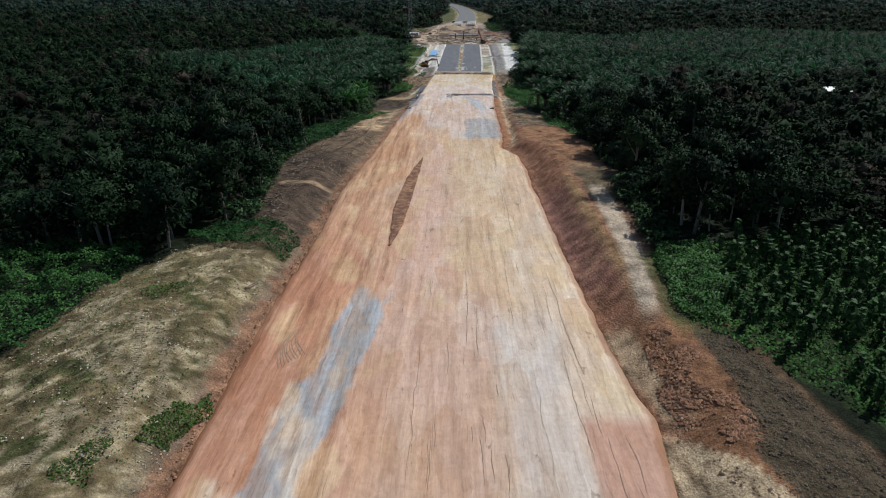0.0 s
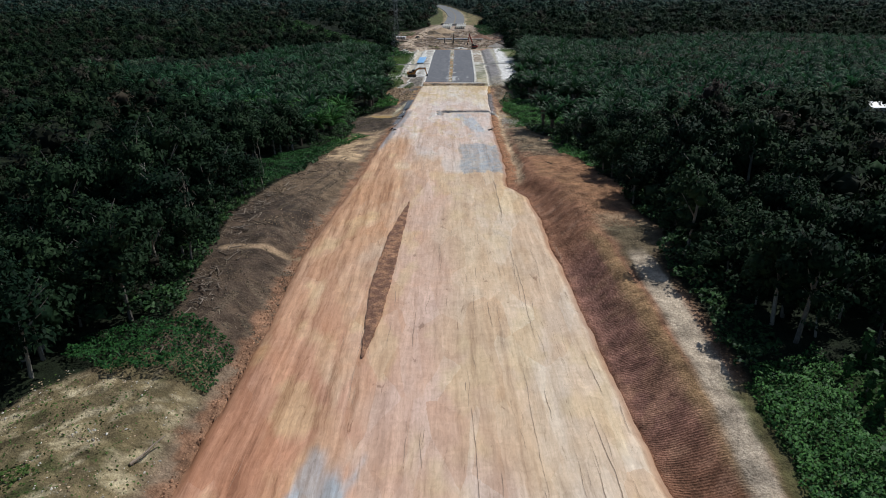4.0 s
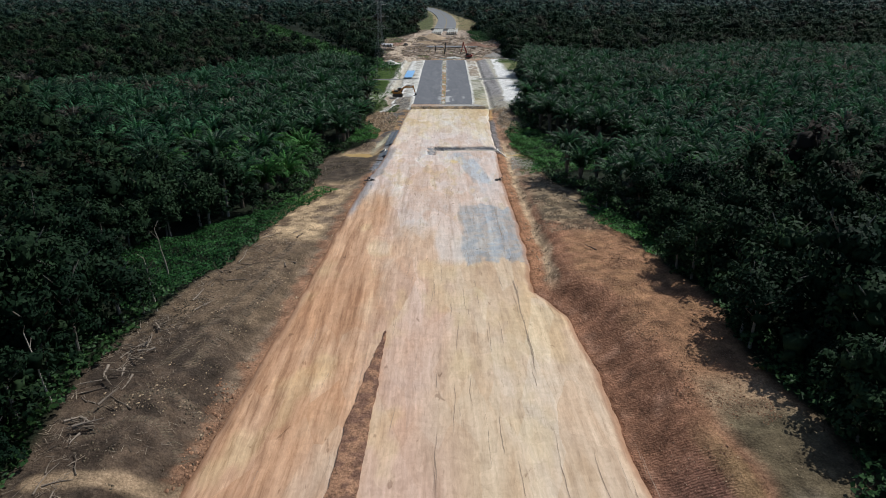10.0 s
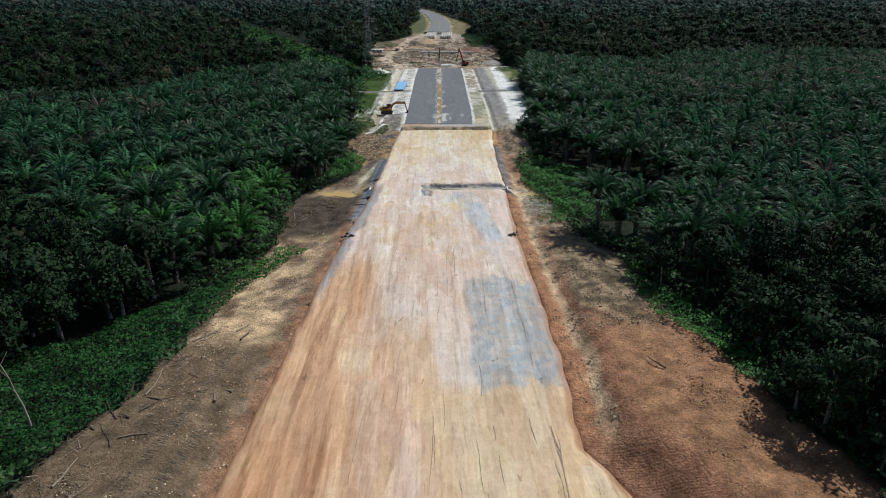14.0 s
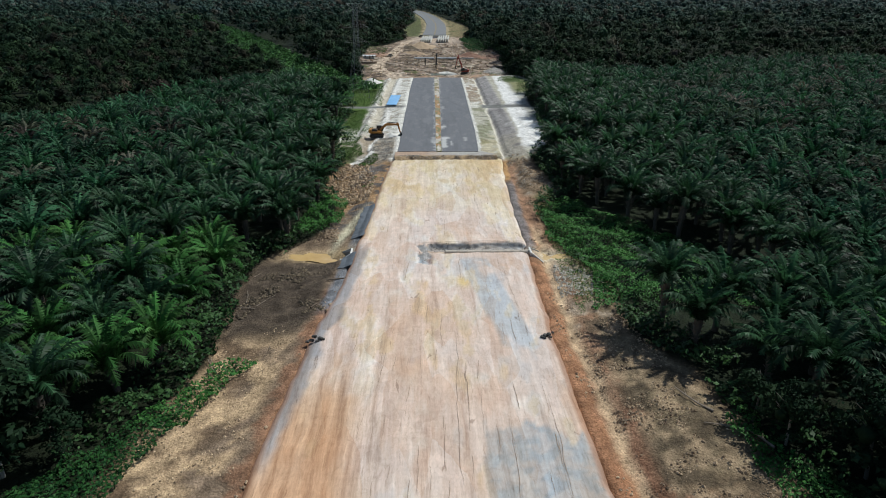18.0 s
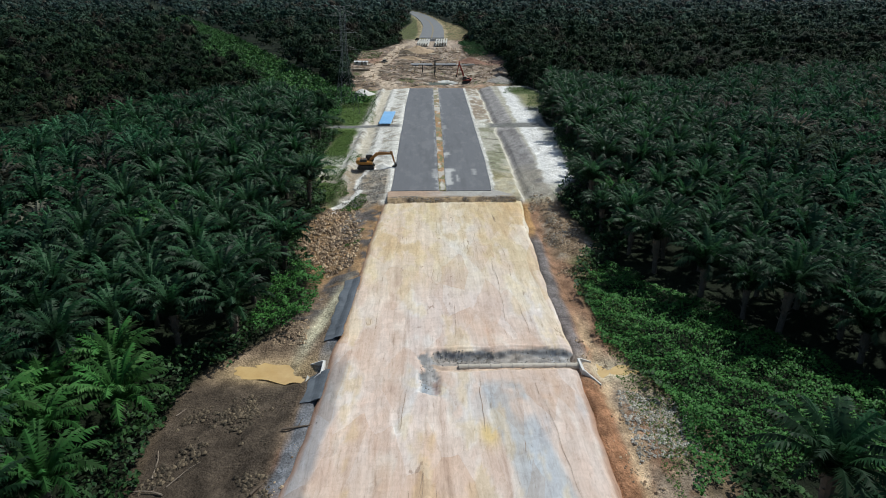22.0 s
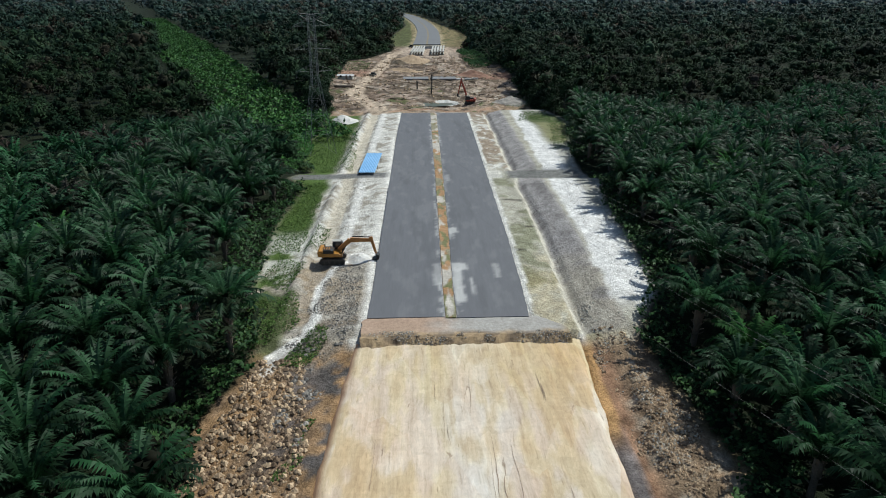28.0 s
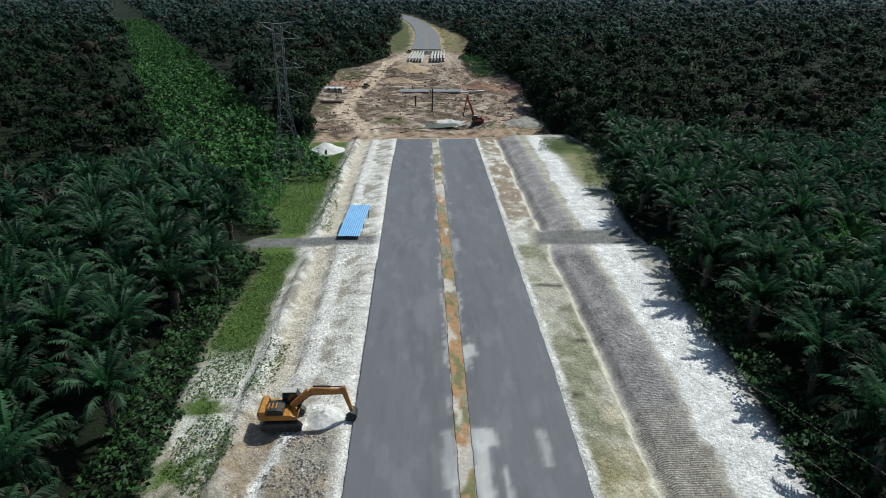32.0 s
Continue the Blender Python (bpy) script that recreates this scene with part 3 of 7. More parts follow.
# digger tracks on the cleared ground left of the road, then on the mound before it
CLEARING_TRACKS = [[(-25.4, 101.7), (-22.5, 98.6), (-19.8, 94.9)], [(-23.7, 103), (-20, 97.9)], [(-24.3, 94.3), (-19.9, 88.8)], [(-24, 106.5), (-20.9, 108.5)], [(-21.8, 103.2), (-20, 106.4)],
                   [(-32.6, 119), (-29.5, 122.5), (-26, 123.6), (-22, 122)], [(-31, 116.5), (-28, 119.5), (-25, 119.5), (-22, 116.5)], [(-29, 88), (-26.5, 93), (-26, 99)], [(-26.5, 86.5), (-24.6, 92)],
                   [(-28, 128), (-26, 138), (-24, 150), (-22.5, 164)], [(-25.5, 128), (-23.6, 138), (-21.8, 150)]]
MOUND_TRACKS = [[(-35.5, 51.7), (-33, 48.6), (-30, 46.4)], [(-33.4, 52.4), (-31, 49.6), (-28.2, 47.5)], [(-35.5, 51.7), (-36.2, 54.5), (-35, 58)], [(-24.7, 38), (-25.2, 44), (-27, 50), (-30.5, 57)], [(-31.5, 36), (-31, 39.5), (-33, 42)],
                [(-27.2, 38), (-28, 45), (-29.6, 51), (-33, 58)]]


WHITE_PATH = [(-9.2, 303.6), (-11.4, 301), (-13.4, 298.3), (-14.3, 294), (-14.5, 289.4), (-13.9, 284.8), (-15.0, 280.9), (-17.5, 277.4), (-18.2, 273.6)]


def ground_colour(x, y):
    """Base colours of the soils as they lie, shade included on the tarred part's bank, in linear rgb."""
    n1, n2, n3 = fbm(x / 5, y / 5, 41, 4), fbm(x / 1.6, y / 1.6, 42, 3), fbm(x / 14, y / 14, 43, 3)
    left = np.where(y < 280, road_left(y), along(y, TAR_L))
    right = np.where(y < 280, road_right(y), along(y, TAR_R))
    dl, dr = left - x, x - right
    gl, gr = along(y, GREEN_L), along(y, GREEN_R)
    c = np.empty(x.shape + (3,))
    # near-black green wherever nothing else is laid over it
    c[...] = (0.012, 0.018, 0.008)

    def lay(rgb, mask):
        k = np.clip(mask, 0, 1)[..., None]
        c[...] = c * (1 - k) + np.array(rgb) * k

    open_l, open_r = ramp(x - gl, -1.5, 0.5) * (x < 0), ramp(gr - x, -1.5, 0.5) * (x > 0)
    # left side
    lay((0.2, 0.145, 0.1), open_l)
    churn = fbm((x * 0.75 + y * 0.66) / 1.3, (y * 0.75 - x * 0.66) / 3.6, 48, 4)
    lay((0.075, 0.053, 0.038), open_l * band(y, 86, 136, 14) * ramp(dl + 2 * n2, 0.8, 2.5) * 0.97)
    lay((0.15, 0.105, 0.066), open_l * band(y, 136, 168, 14) * ramp(dl + 2 * n2, 0.8, 2.5) * 0.9)
    lay((0.15, 0.1, 0.06), open_l * band(y, 160, 215, 12) * ramp(dl + 3 * n2, 3.5, 6) * 0.8)
    lay((0.13, 0.09, 0.06), open_l * band(y, 86, 215, 8) * ramp(churn + 0.9 * n2, 0.06, 0.22) * ramp(dl, 1.5, 4) * (0.45 + 0.35 * ramp(y, 140, 160)))
    lay((0.034, 0.026, 0.02), open_l * band(y, 88, 140, 8) * ramp(-churn + 0.9 * n2 - 0.3 * n3, 0.06, 0.24) * ramp(dl, 1.5, 4) * 0.75)
    for pts in CLEARING_TRACKS:
        lay((0.14, 0.1, 0.07), open_l * tread(x, y, pts, 0.5) * (0.7 + n2))
    mound = open_l * (1 - ramp(y, 78, 86)) * ramp(dl, 1.5, 3.5)
    clay = fbm(x / 2.2, y / 3.4, 49, 3)
    lay((0.165, 0.13, 0.07), mound)
    lay((0.1, 0.085, 0.042), mound * ramp(n1 + 0.6 * n2, 0.02, 0.2) * 0.9)
    lay((0.05, 0.062, 0.02), mound * ramp(fbm(x / 3.5, y / 3.5, 50, 4) + 0.35 * n2, 0.1, 0.22) * 0.85)
    lay((0.21, 0.165, 0.092), mound * ramp(clay + 0.4 * n1 + 0.4 * n2, 0.0, 0.14) * 0.7)
    lay((0.38, 0.32, 0.2), mound * ramp(clay + 0.4 * n3 + 0.5 * n2, 0.15, 0.22) * 0.9)
    scrape = fbm((x * 0.6 + y * 0.8) / 1.8, (y * 0.6 - x * 0.8) / 0.7, 58, 3)
    lay((0.42, 0.36, 0.24), mound * ramp(scrape + 0.4 * n3, 0.16, 0.24) * 0.6)
    lay((0.085, 0.07, 0.036), mound * ramp(-scrape + 0.3 * n1, 0.12, 0.26) * 0.5)
    for pts in MOUND_TRACKS:
        lay((0.3, 0.25, 0.165), mound * tread(x, y, pts, 0.36) * (0.75 + 1.2 * n2))
    lay((0.46, 0.33, 0.2), open_l * band(y, 166, 203, 6) * ramp(n1 + n2 * 0.5 + 0.12, -0.05, 0.15) * band(dl, 2.2, 11, 2))
    lay((0.25, 0.14, 0.085), open_l * band(dl, -1, 1.4 + 2.5 * n2, 0.9) * (1 - ramp(y, 205, 222)))
    lay((0.36, 0.255, 0.16), open_l * tread(x, y + 0.4 * n2, [(-31.5, 112.0), (-25.7, 112.7), (-20.5, 113.8)], 0.8, 0.3) * (0.9 - 0.05 * ramp(dl, 4, 9)))
    lay((0.07, 0.054, 0.04), open_l * band(y, 200, 225, 5) * ramp(dl + n1, 1.4, 2.6) * 0.95)
    lay((0.3, 0.19, 0.1), open_l * band(y, 246, 279, 5))
    lay((0.1, 0.09, 0.085), open_l * band(y, 236, 279, 6) * ramp(n2 + n1, 0.05, 0.18))
    lay((0.16, 0.165, 0.18), open_l * band(y, 206, 246, 4) * band(dl, -0.5, 1.5, 0.6) * ramp(n3 + 0.2, -0.1, 0.1))
    # right side
    lay((0.27, 0.16, 0.1), open_r)
    lay((0.27, 0.135, 0.08), open_r * (1 - ramp(y, 172, 192)) * band(dr, -1, 7.5, 2))
    lay((0.27, 0.14, 0.11), open_r * band(y, 72, 112, 12) * band(dr, 0.3, 5, 1.5) * 0.8)
    lay((0.3, 0.2, 0.1), open_r * band(y, 58, 116, 8) * band(dr + n1, 4.6, 6.6, 0.8) * 0.7)
    lay((0.36, 0.2, 0.13), open_r * band(y, 56, 150, 8) * band(dr, 0.5, 5, 1) * ramp(n2 + 0.5 * n1, 0.08, 0.22) * 0.7)
    lay((0.27, 0.145, 0.08), open_r * band(y, 118, 168, 10) * ramp(dr + 3 * n1, 4, 8))
    lay((0.34, 0.19, 0.1), open_r * band(y, 120, 172, 10) * ramp(dr + 3 * n1, 4, 8) * ramp(n2 + 0.5 * n1, 0.04, 0.2) * 0.7)
    lay((0.3, 0.22, 0.14), open_r * band(y, 116, 124, 4) * ramp(dr + 2 * n1, 6, 8) * 0.7)
    lay((0.085, 0.075, 0.045), open_r * band(y, 98, 119, 5) * ramp(dr + 2 * n1, 6.5, 8.5) * 0.85)
    lay((0.42, 0.345, 0.26), open_r * band(y, 51, 108, 5) * band(x, along(y, (50, 20.4, 60, 21.0, 80, 22.6, 100, 23.4, 117, 24.5)), along(y, (50, 21.6, 60, 22.9, 80, 25.6, 100, 26.6, 117, 26.0)), 0.8))
    lay((0.22, 0.115, 0.062), open_r * (1 - ramp(y, 60, 66)) * ramp(dr - 1.2 + n1 * 2, 0, 1.5))
    lay((0.4, 0.3, 0.19), open_r * band(y, 46, 62, 4) * band(dr + 2 * n1, 0.6, 3.2, 0.8) * 0.8)
    lay((0.5, 0.39, 0.25), open_r * (1 - ramp(y + 0.5 * x, 52, 55)) * (x < along(y, (30, 26, 35, 25.2, 39.4, 23, 42, 21, 46, 19))))
    for pts in ([(17.4, 45.9), (18.9, 40.5), (19.8, 36.4), (21, 30)], [(18.6, 43.4), (19.5, 38.6), (20.4, 35), (22, 30)], [(17.0, 44), (17.6, 39), (18.3, 34)], [(20.6, 40.5), (22.2, 37.6), (23.5, 33)]):
        lay((0.17, 0.115, 0.07), open_r * tread(x, y, pts, 0.22) * (0.75 + n2))
    lay((0.08, 0.062, 0.038), open_r * (1 - ramp(y, 58, 63)) * ramp(x - along(y, (30, 26.8, 35, 25.6, 39.4, 24.2, 42.7, 25.5, 50, 25.9, 57, 25.2)) + 0.8 * n2, -0.3, 0.5))
    lay((0.07, 0.085, 0.03), open_r * band(y, 59, 78, 4) * ramp(x - along(y, (58, 23.5, 74, 24.4)) + 1.5 * n1, -0.3, 0.6) * 0.8)
    lay((0.19, 0.145, 0.09), open_r * band(y, 172, 262, 10) * ramp(dr + 3 * n1, 4.5, 6.5))
    lay((0.3, 0.22, 0.14), open_r * band(y, 168, 210, 6) * ramp(dr, 3.5, 5) * ramp(n2 + 0.3 * n1, 0.03, 0.16) * 0.8)
    lay((0.09, 0.068, 0.045), open_r * band(y, 168, 210, 6) * ramp(dr, 3.5, 5) * ramp(-n2 + 0.3 * n1, 0.03, 0.16) * 0.8)
    lay((0.34, 0.27, 0.2), open_r * band(y, 201, 223, 4) * ramp(dr, 2.0, 3.0) * ramp(n2 + 0.4 * n1 + 0.1, -0.05, 0.1) * 0.9)
    lay((0.11, 0.13, 0.045), open_r * band(y, 222, 272, 10) * ramp(dr + 5 * n1, 5.0, 8.0) * 0.9)
    lay((0.52, 0.38, 0.24), open_r * band(y, 150, 235, 8) * band(dr + 1.5 * n1, 2.2, 3.6, 0.9) * 0.85)
    lay((0.34, 0.17, 0.09), open_r * band(y, 150, 235, 8) * band(dr + 1.5 * n2, 0, 2.2, 0.8) * 0.8)
    lay((0.17, 0.165, 0.17), open_r * band(y, 224, 262, 6) * band(dr, -0.5, 1.8, 0.8) * 0.85)
    lay((0.24, 0.17, 0.11), open_r * band(y, 254, 286, 4) * ramp(dr, 2.0, 4.0))
    lay((0.42, 0.36, 0.28), open_r * band(y, 254, 288, 4) * ramp(dr, 2.0, 4.0) * ramp(n2 + 0.3 * n1, 0.06, 0.18) * 0.8)
    lay((0.5, 0.3, 0.12), open_r * band(y, 262, 284, 4) * band(dr, -0.3, 1.2, 0.5) * 0.7)
    # tarred part
    meander = 0.9 * fbm(y / 9, y * 0 + 3, 55, 3) * ramp(np.abs(x), 13, 17) + 0.35 * n2
    tar_dl, tar_dr = dl, dr
    dl, dr = dl + meander, dr + meander
    tl, trr = open_l * band(y, 279, 424, 4), open_r * band(y, 279, 424, 4)
    lay((0.33, 0.3, 0.25), tl)
    lay((0.62, 0.6, 0.55), tl * ramp(n2 + 0.7 * n1, -0.16, 0.06) * ramp(13.5 - dl, 0, 2))
    lay((0.3, 0.22, 0.13), tl * band(y, 282, 303, 5) * ramp(n1 + 0.05, -0.05, 0.1) * 0.7)
    lay((0.66, 0.64, 0.6), tl * band(dl + 0.5 * n1, 4.6, 6.4, 0.6) * ramp(y, 303, 310))
    lay((0.52, 0.47, 0.38), tl * band(dl + 0.5 * n1, 7.3, 9.6, 0.6) * ramp(y, 303, 310))
    lay((0.085, 0.135, 0.032), tl * ramp(dl + 3 * n1, 11.6, 13.6) * ramp(n3 + 0.28 + 0.5 * ramp(y, 300, 330), -0.05, 0.1))
    lay((0.62, 0.61, 0.55), tl * ramp(dl + 2 * n1, 10.0, 11.5) * band(y, 288, 314, 6) * ramp(n2 + n1, -0.16, 0.02) * 0.9)
    lay((0.3, 0.25, 0.19), open_l * band(y, 276, 300, 4) * ramp(dl, 0.5, 1.5) * ramp(n2 + 0.3 * n1, -0.08, 0.12) * 0.75)
    lay((0.2, 0.16, 0.12), open_l * band(y, 274, 288, 4) * ramp(dl, 0.5, 1.5) * ramp(n2 - 0.3 * n1, 0.02, 0.16) * 0.8)
    lay((0.06, 0.085, 0.025), open_l * band(y, 277, 292, 3) * ramp(-x + 1.2 * n1, 16.5, 18) * 0.9)
    lay((0.74, 0.72, 0.68), open_l * tread(x + 0.8 * n1, y, WHITE_PATH, along(y, (273, 0.85, 282, 0.65, 303, 0.45)), 0.18))
    lay((0.42, 0.4, 0.33), trr)
    lay((0.45, 0.39, 0.26), trr * band(y + 7 * n1, 272, 302, 9) * band(dr, 0.8, 5.6, 1) * ramp(n2 + 0.2, -0.1, 0.2) * 0.7)
    lay((0.25, 0.25, 0.17), trr * ramp(n1 + 0.5 * n2 + 0.15 * band(y, 300, 314, 8) - 0.06, -0.04, 0.16) * (1 - ramp(y, 340, 350)) * band(dr, 0.8, 5.6, 1))
    lay((0.3, 0.26, 0.14), trr * band(y, 279, 296, 6) * ramp(n1, -0.1, 0.15) * band(dr, 0.8, 5.6, 1) * 0.7)
    lay((0.3, 0.24, 0.18), trr * ramp(y, 347, 352) * band(dr, 0.6, 5.4, 1) * ramp(n1 + 0.1, -0.1, 0.1))
    lay((0.6, 0.58, 0.53), trr * ramp(y, 347, 352) * band(dr, 0.6, 5.4, 1) * ramp(n2 + 0.5 * n3, 0.06, 0.2))
    lay((0.62, 0.59, 0.5), trr * band(dr + 0.3 * n1, 5.3, 5.9, 0.35))
    # bank turned from the sun: part of this grey is painted shade
    lay((0.36, 0.34, 0.33), trr * band(dr, 6.1, 11.0, 0.8))
    lay((0.42, 0.38, 0.3), trr * band(dr, 6.1, 11.0, 0.8) * (1 - ramp(y + 8 * n1, 292, 306)) * 0.7)
    lay((0.24, 0.225, 0.22), trr * band(dr, 6.1, 11.0, 0.8) * ramp(n1 + 0.4 * n2, 0.05, 0.2) * 0.7)
    lay((0.72, 0.71, 0.69), trr * ramp(dr + 0.8 * n2 - 0.02 * (y - 290), 10.6, 11.6) * ramp(y, 281, 289))
    lay((0.3, 0.29, 0.24), trr * ramp(dr + 3 * n1, 16.5, 18.5) * 0.8)
    lay((0.2, 0.2, 0.07), trr * band(y, 372, 400, 8) * ramp(dr, 16, 20) * 0.8)
    for s, tar in ((tar_dl, tl), (tar_dr, trr)):
        lay((0.72, 0.7, 0.65), tar * band(s + 0.5 * n2, -0.3, 0.75, 0.3))
    lay((0.09, 0.12, 0.035), open_r * band(y, 398, 412, 5) * ramp(dr + 3 * n1, 16, 19) * 0.9)
    gate = band(y, 343.4, 349.4, 1.0)
    lay((0.17, 0.17, 0.165), band(y, 344.6, 348.4, 0.9) * open_l * ramp(dl, 0.5, 1.5))
    lay((0.2, 0.2, 0.19), gate * open_r * ramp(dr, 3.0, 5.0))
    lay((0.6, 0.58, 0.53), gate * open_r * band(dr, -0.5, 3.0, 1.0) * 0.8)
    for ly, lx in ((329, 0.02), (315, 0.1), (304, 0.12)):
        lay((0.1, 0.09, 0.07), trr * band(y + lx * dr + 0.4 * n2, ly - 0.18, ly + 0.18, 0.3) * band(dr, 0.8, 5.2, 0.5))
    lay((0.7, 0.68, 0.64), tl * np.exp(-((x + 10.3) / 1.4) ** 2 - ((y - 303) / 1.0) ** 2) * 1.5)
    lay((0.3, 0.19, 0.1), np.exp(-((x + 18.5) / 3.4) ** 2 - ((y - 266) / 7) ** 2) * 1.4 * open_l)
    lay((0.12, 0.1, 0.09), np.exp(-((x + 14.0) / 2.0) ** 2 - ((y - 267) / 7) ** 2) * 1.2 * open_l * ramp(n1 + 0.2, 0, 0.2))
    lay((0.42, 0.31, 0.17), np.exp(-((x + 18.6) / 5.5) ** 2 - ((y - 226.5) / 2.0) ** 2) * 1.1 * open_l)
    lay((0.5, 0.46, 0.33), np.exp(-((x + 14.3 - 0.2 * (y - 237)) / 0.8) ** 2 - ((y - 236.5) / 7) ** 2) * 1.7 * open_l)
    lay((0.5, 0.42, 0.3), np.exp(-((x - 18.3) / 3.2) ** 2 - ((y - 224.5) / 2.2) ** 2) * 1.5 * open_r)
    # river crossing
    wild = ramp(y, 419, 424) * (1 - ramp(y, 640, 690)) * np.where(x < 0, open_l, open_r)
    lay((0.23, 0.17, 0.125), wild)
    lay((0.33, 0.24, 0.16), wild * band(y, 420, 434, 4))
    lay((0.13, 0.1, 0.07), wild * ramp(fbm(x / 7, y / 9, 51, 4), 0.0, 0.1) * ramp(y, 432, 440))
    lay((0.36, 0.285, 0.225), wild * ramp(fbm(x / 3, y / 3.5, 56, 4), 0.05, 0.14))
    lay((0.11, 0.085, 0.065), wild * ramp(fbm(x / 2.6, y / 3, 57, 4), 0.1, 0.16))
    lay((0.42, 0.36, 0.29), wild * ramp(fbm(x / 6, y / 7, 52, 4), 0.22, 0.3))
    lay((0.25, 0.14, 0.1), wild * band(y + 10 * n1, 510, 530, 6) * ramp(x + 6 * n2, 20, 28) * 0.85)
    lay((0.3, 0.19, 0.135), wild * band(y, 520, 545, 8) * ramp(-x, 12, 20))
    lay((0.09, 0.1, 0.04), wild * ramp(fbm(x / 5, y / 8, 53, 4), 0.2, 0.26) * (1 - ramp(y, 470, 490)))
    for pts, rgb in (([(-5, 426), (-14, 436), (-16, 452), (-8, 466), (4, 468)], (0.42, 0.34, 0.26)), ([(12, 424), (22, 432), (27, 446), (24, 462), (14, 470)], (0.4, 0.31, 0.23)), ([(-28, 440), (-18, 448), (-15, 470), (-24, 492)], (0.12, 0.085, 0.06)),
                     ([(0, 480), (10, 484), (22, 480), (32, 488)], (0.42, 0.35, 0.27)), ([(-10, 490), (2, 494), (14, 492)], (0.1, 0.075, 0.055)), ([(-16, 426), (-2, 429), (12, 427), (24, 430)], (0.38, 0.24, 0.16)), ([(-26, 520), (-8, 530), (10, 526), (26, 534)], (0.45, 0.36, 0.28)),
                     ([(-6, 545), (4, 556), (2, 572), (-8, 584)], (0.14, 0.1, 0.07)), ([(18, 540), (14, 556), (16, 575), (10, 600)], (0.4, 0.33, 0.26))):
        lay(rgb, wild * tread(x + 2 * n1, y + 2 * n3, pts, 1.1, 0.8) * 0.85)
    way = np.interp(y, (430, 470, 520, 570, 610, 650, 700), (-12, -24, -20, -16, -13, -4, 4))
    lay((0.5, 0.4, 0.3), wild * band(x - way - 2 * n3, -3.2, 3.2, 1.5) * 0.9)
    lay((0.42, 0.34, 0.27), ramp(y, 590, 615) * (1 - ramp(y, 680, 700)) * band(x, -6, 26, 5) * 0.85)
    past = ramp(y, 660, 690) * np.where(x < 0, open_l, open_r)
    lay((0.09, 0.1, 0.04), past)
    lay((0.2, 0.165, 0.085), past * (x > 0) * ramp(n1 + 0.2, -0.1, 0.1))
    lay((0.4, 0.33, 0.21), past * band(np.abs(x - along(y, FAR_ROAD)), 9, 12 + 6 * n1, 3) * 0.7)
    speck = fbm(x / 1.1, y / 1.1, 47, 2)[..., None]
    c[...] = c * (1 + 0.9 * speck * (1 - 0.6 * band(y, 280, 424, 4)[..., None]))
    # the field and scrub floor
    field = inside(x, y, [(25, 62), (26, 78), (41, 83), (67, 87), (120, 91), (120, 30), (37, 42), (31, 54)])
    lay((0.026, 0.045, 0.014), field * ramp(n2 + 0.4, 0, 0.4))
    return c


def tooth_marks(x, y):
    """Where the digger's bucket has combed the bank."""
    dr = x - np.where(y < 280, road_right(y), along(y, TAR_R))
    gr = along(y, GREEN_R)
    n = fbm(x / 6, y / 9, 95, 3)
    cut = band(dr, 0.4, 5.2, 1.0) * (band(y, 62, 112, 8) + 0.45 * band(y, 112, 150, 8)) + ramp(dr, 6, 8) * band(y, 118, 166, 8) * 0.15
    bank = band(dr, 6.3, 10.6, 0.8) * band(y, 282, 420, 8) * 0.8
    return np.clip(cut + bank, 0, 1) * (x < gr) * np.clip(0.75 + n, 0, 1)


# ---- ground: one sheet to the horizon ----
def stretch_out(start, step, growth, end):
    vals = [start]
    while vals[-1] < end:
        step *= growth
        vals.append(vals[-1] + step)
    return np.array(vals[1:])


gx = np.r_[np.arange(-48, -9, 0.48), np.arange(-9, 9, 1.2), np.arange(9, 48.01, 0.48)]
gx = np.r_[-stretch_out(48, 0.6, 1.16, 3200)[::-1], gx, stretch_out(gx[-1], 0.6, 1.16, 3200)]
gy = np.r_[np.arange(-300, 28, 20), np.arange(28, 130, 0.5), np.arange(130, 300, 0.62), np.arange(300, 440, 0.8), np.arange(440, 640, 1.1), np.arange(640, 760, 4), stretch_out(760, 4.5, 1.12, 4600)]
GX, GY = np.meshgrid(gx, gy)
GZ = ground_height(GX, GY)
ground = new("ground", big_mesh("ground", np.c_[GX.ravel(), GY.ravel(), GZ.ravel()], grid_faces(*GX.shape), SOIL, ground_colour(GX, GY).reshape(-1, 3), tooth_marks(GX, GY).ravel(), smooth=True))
tagged(ground, "uneven bare soil, sand and forest floor beside the road works", "ground", kind="structure")


def on_ground(x, y):
    return float(ground_height(np.array([x]), np.array([y]))[0])


# ---- the earth roadway ----
TRENCH_Y0, TRENCH_Y1 = 222.6, 227.2


def groove_sides(y):
    return along(y, (86, -9.5, 94, -9.9, 104, -10.3, 121, -9.4, 130, -8.2, 138, -6.9)), along(y, (86, -9.4, 94, -8.3, 106, -7.7, 124, -7.1, 138, -6.8))


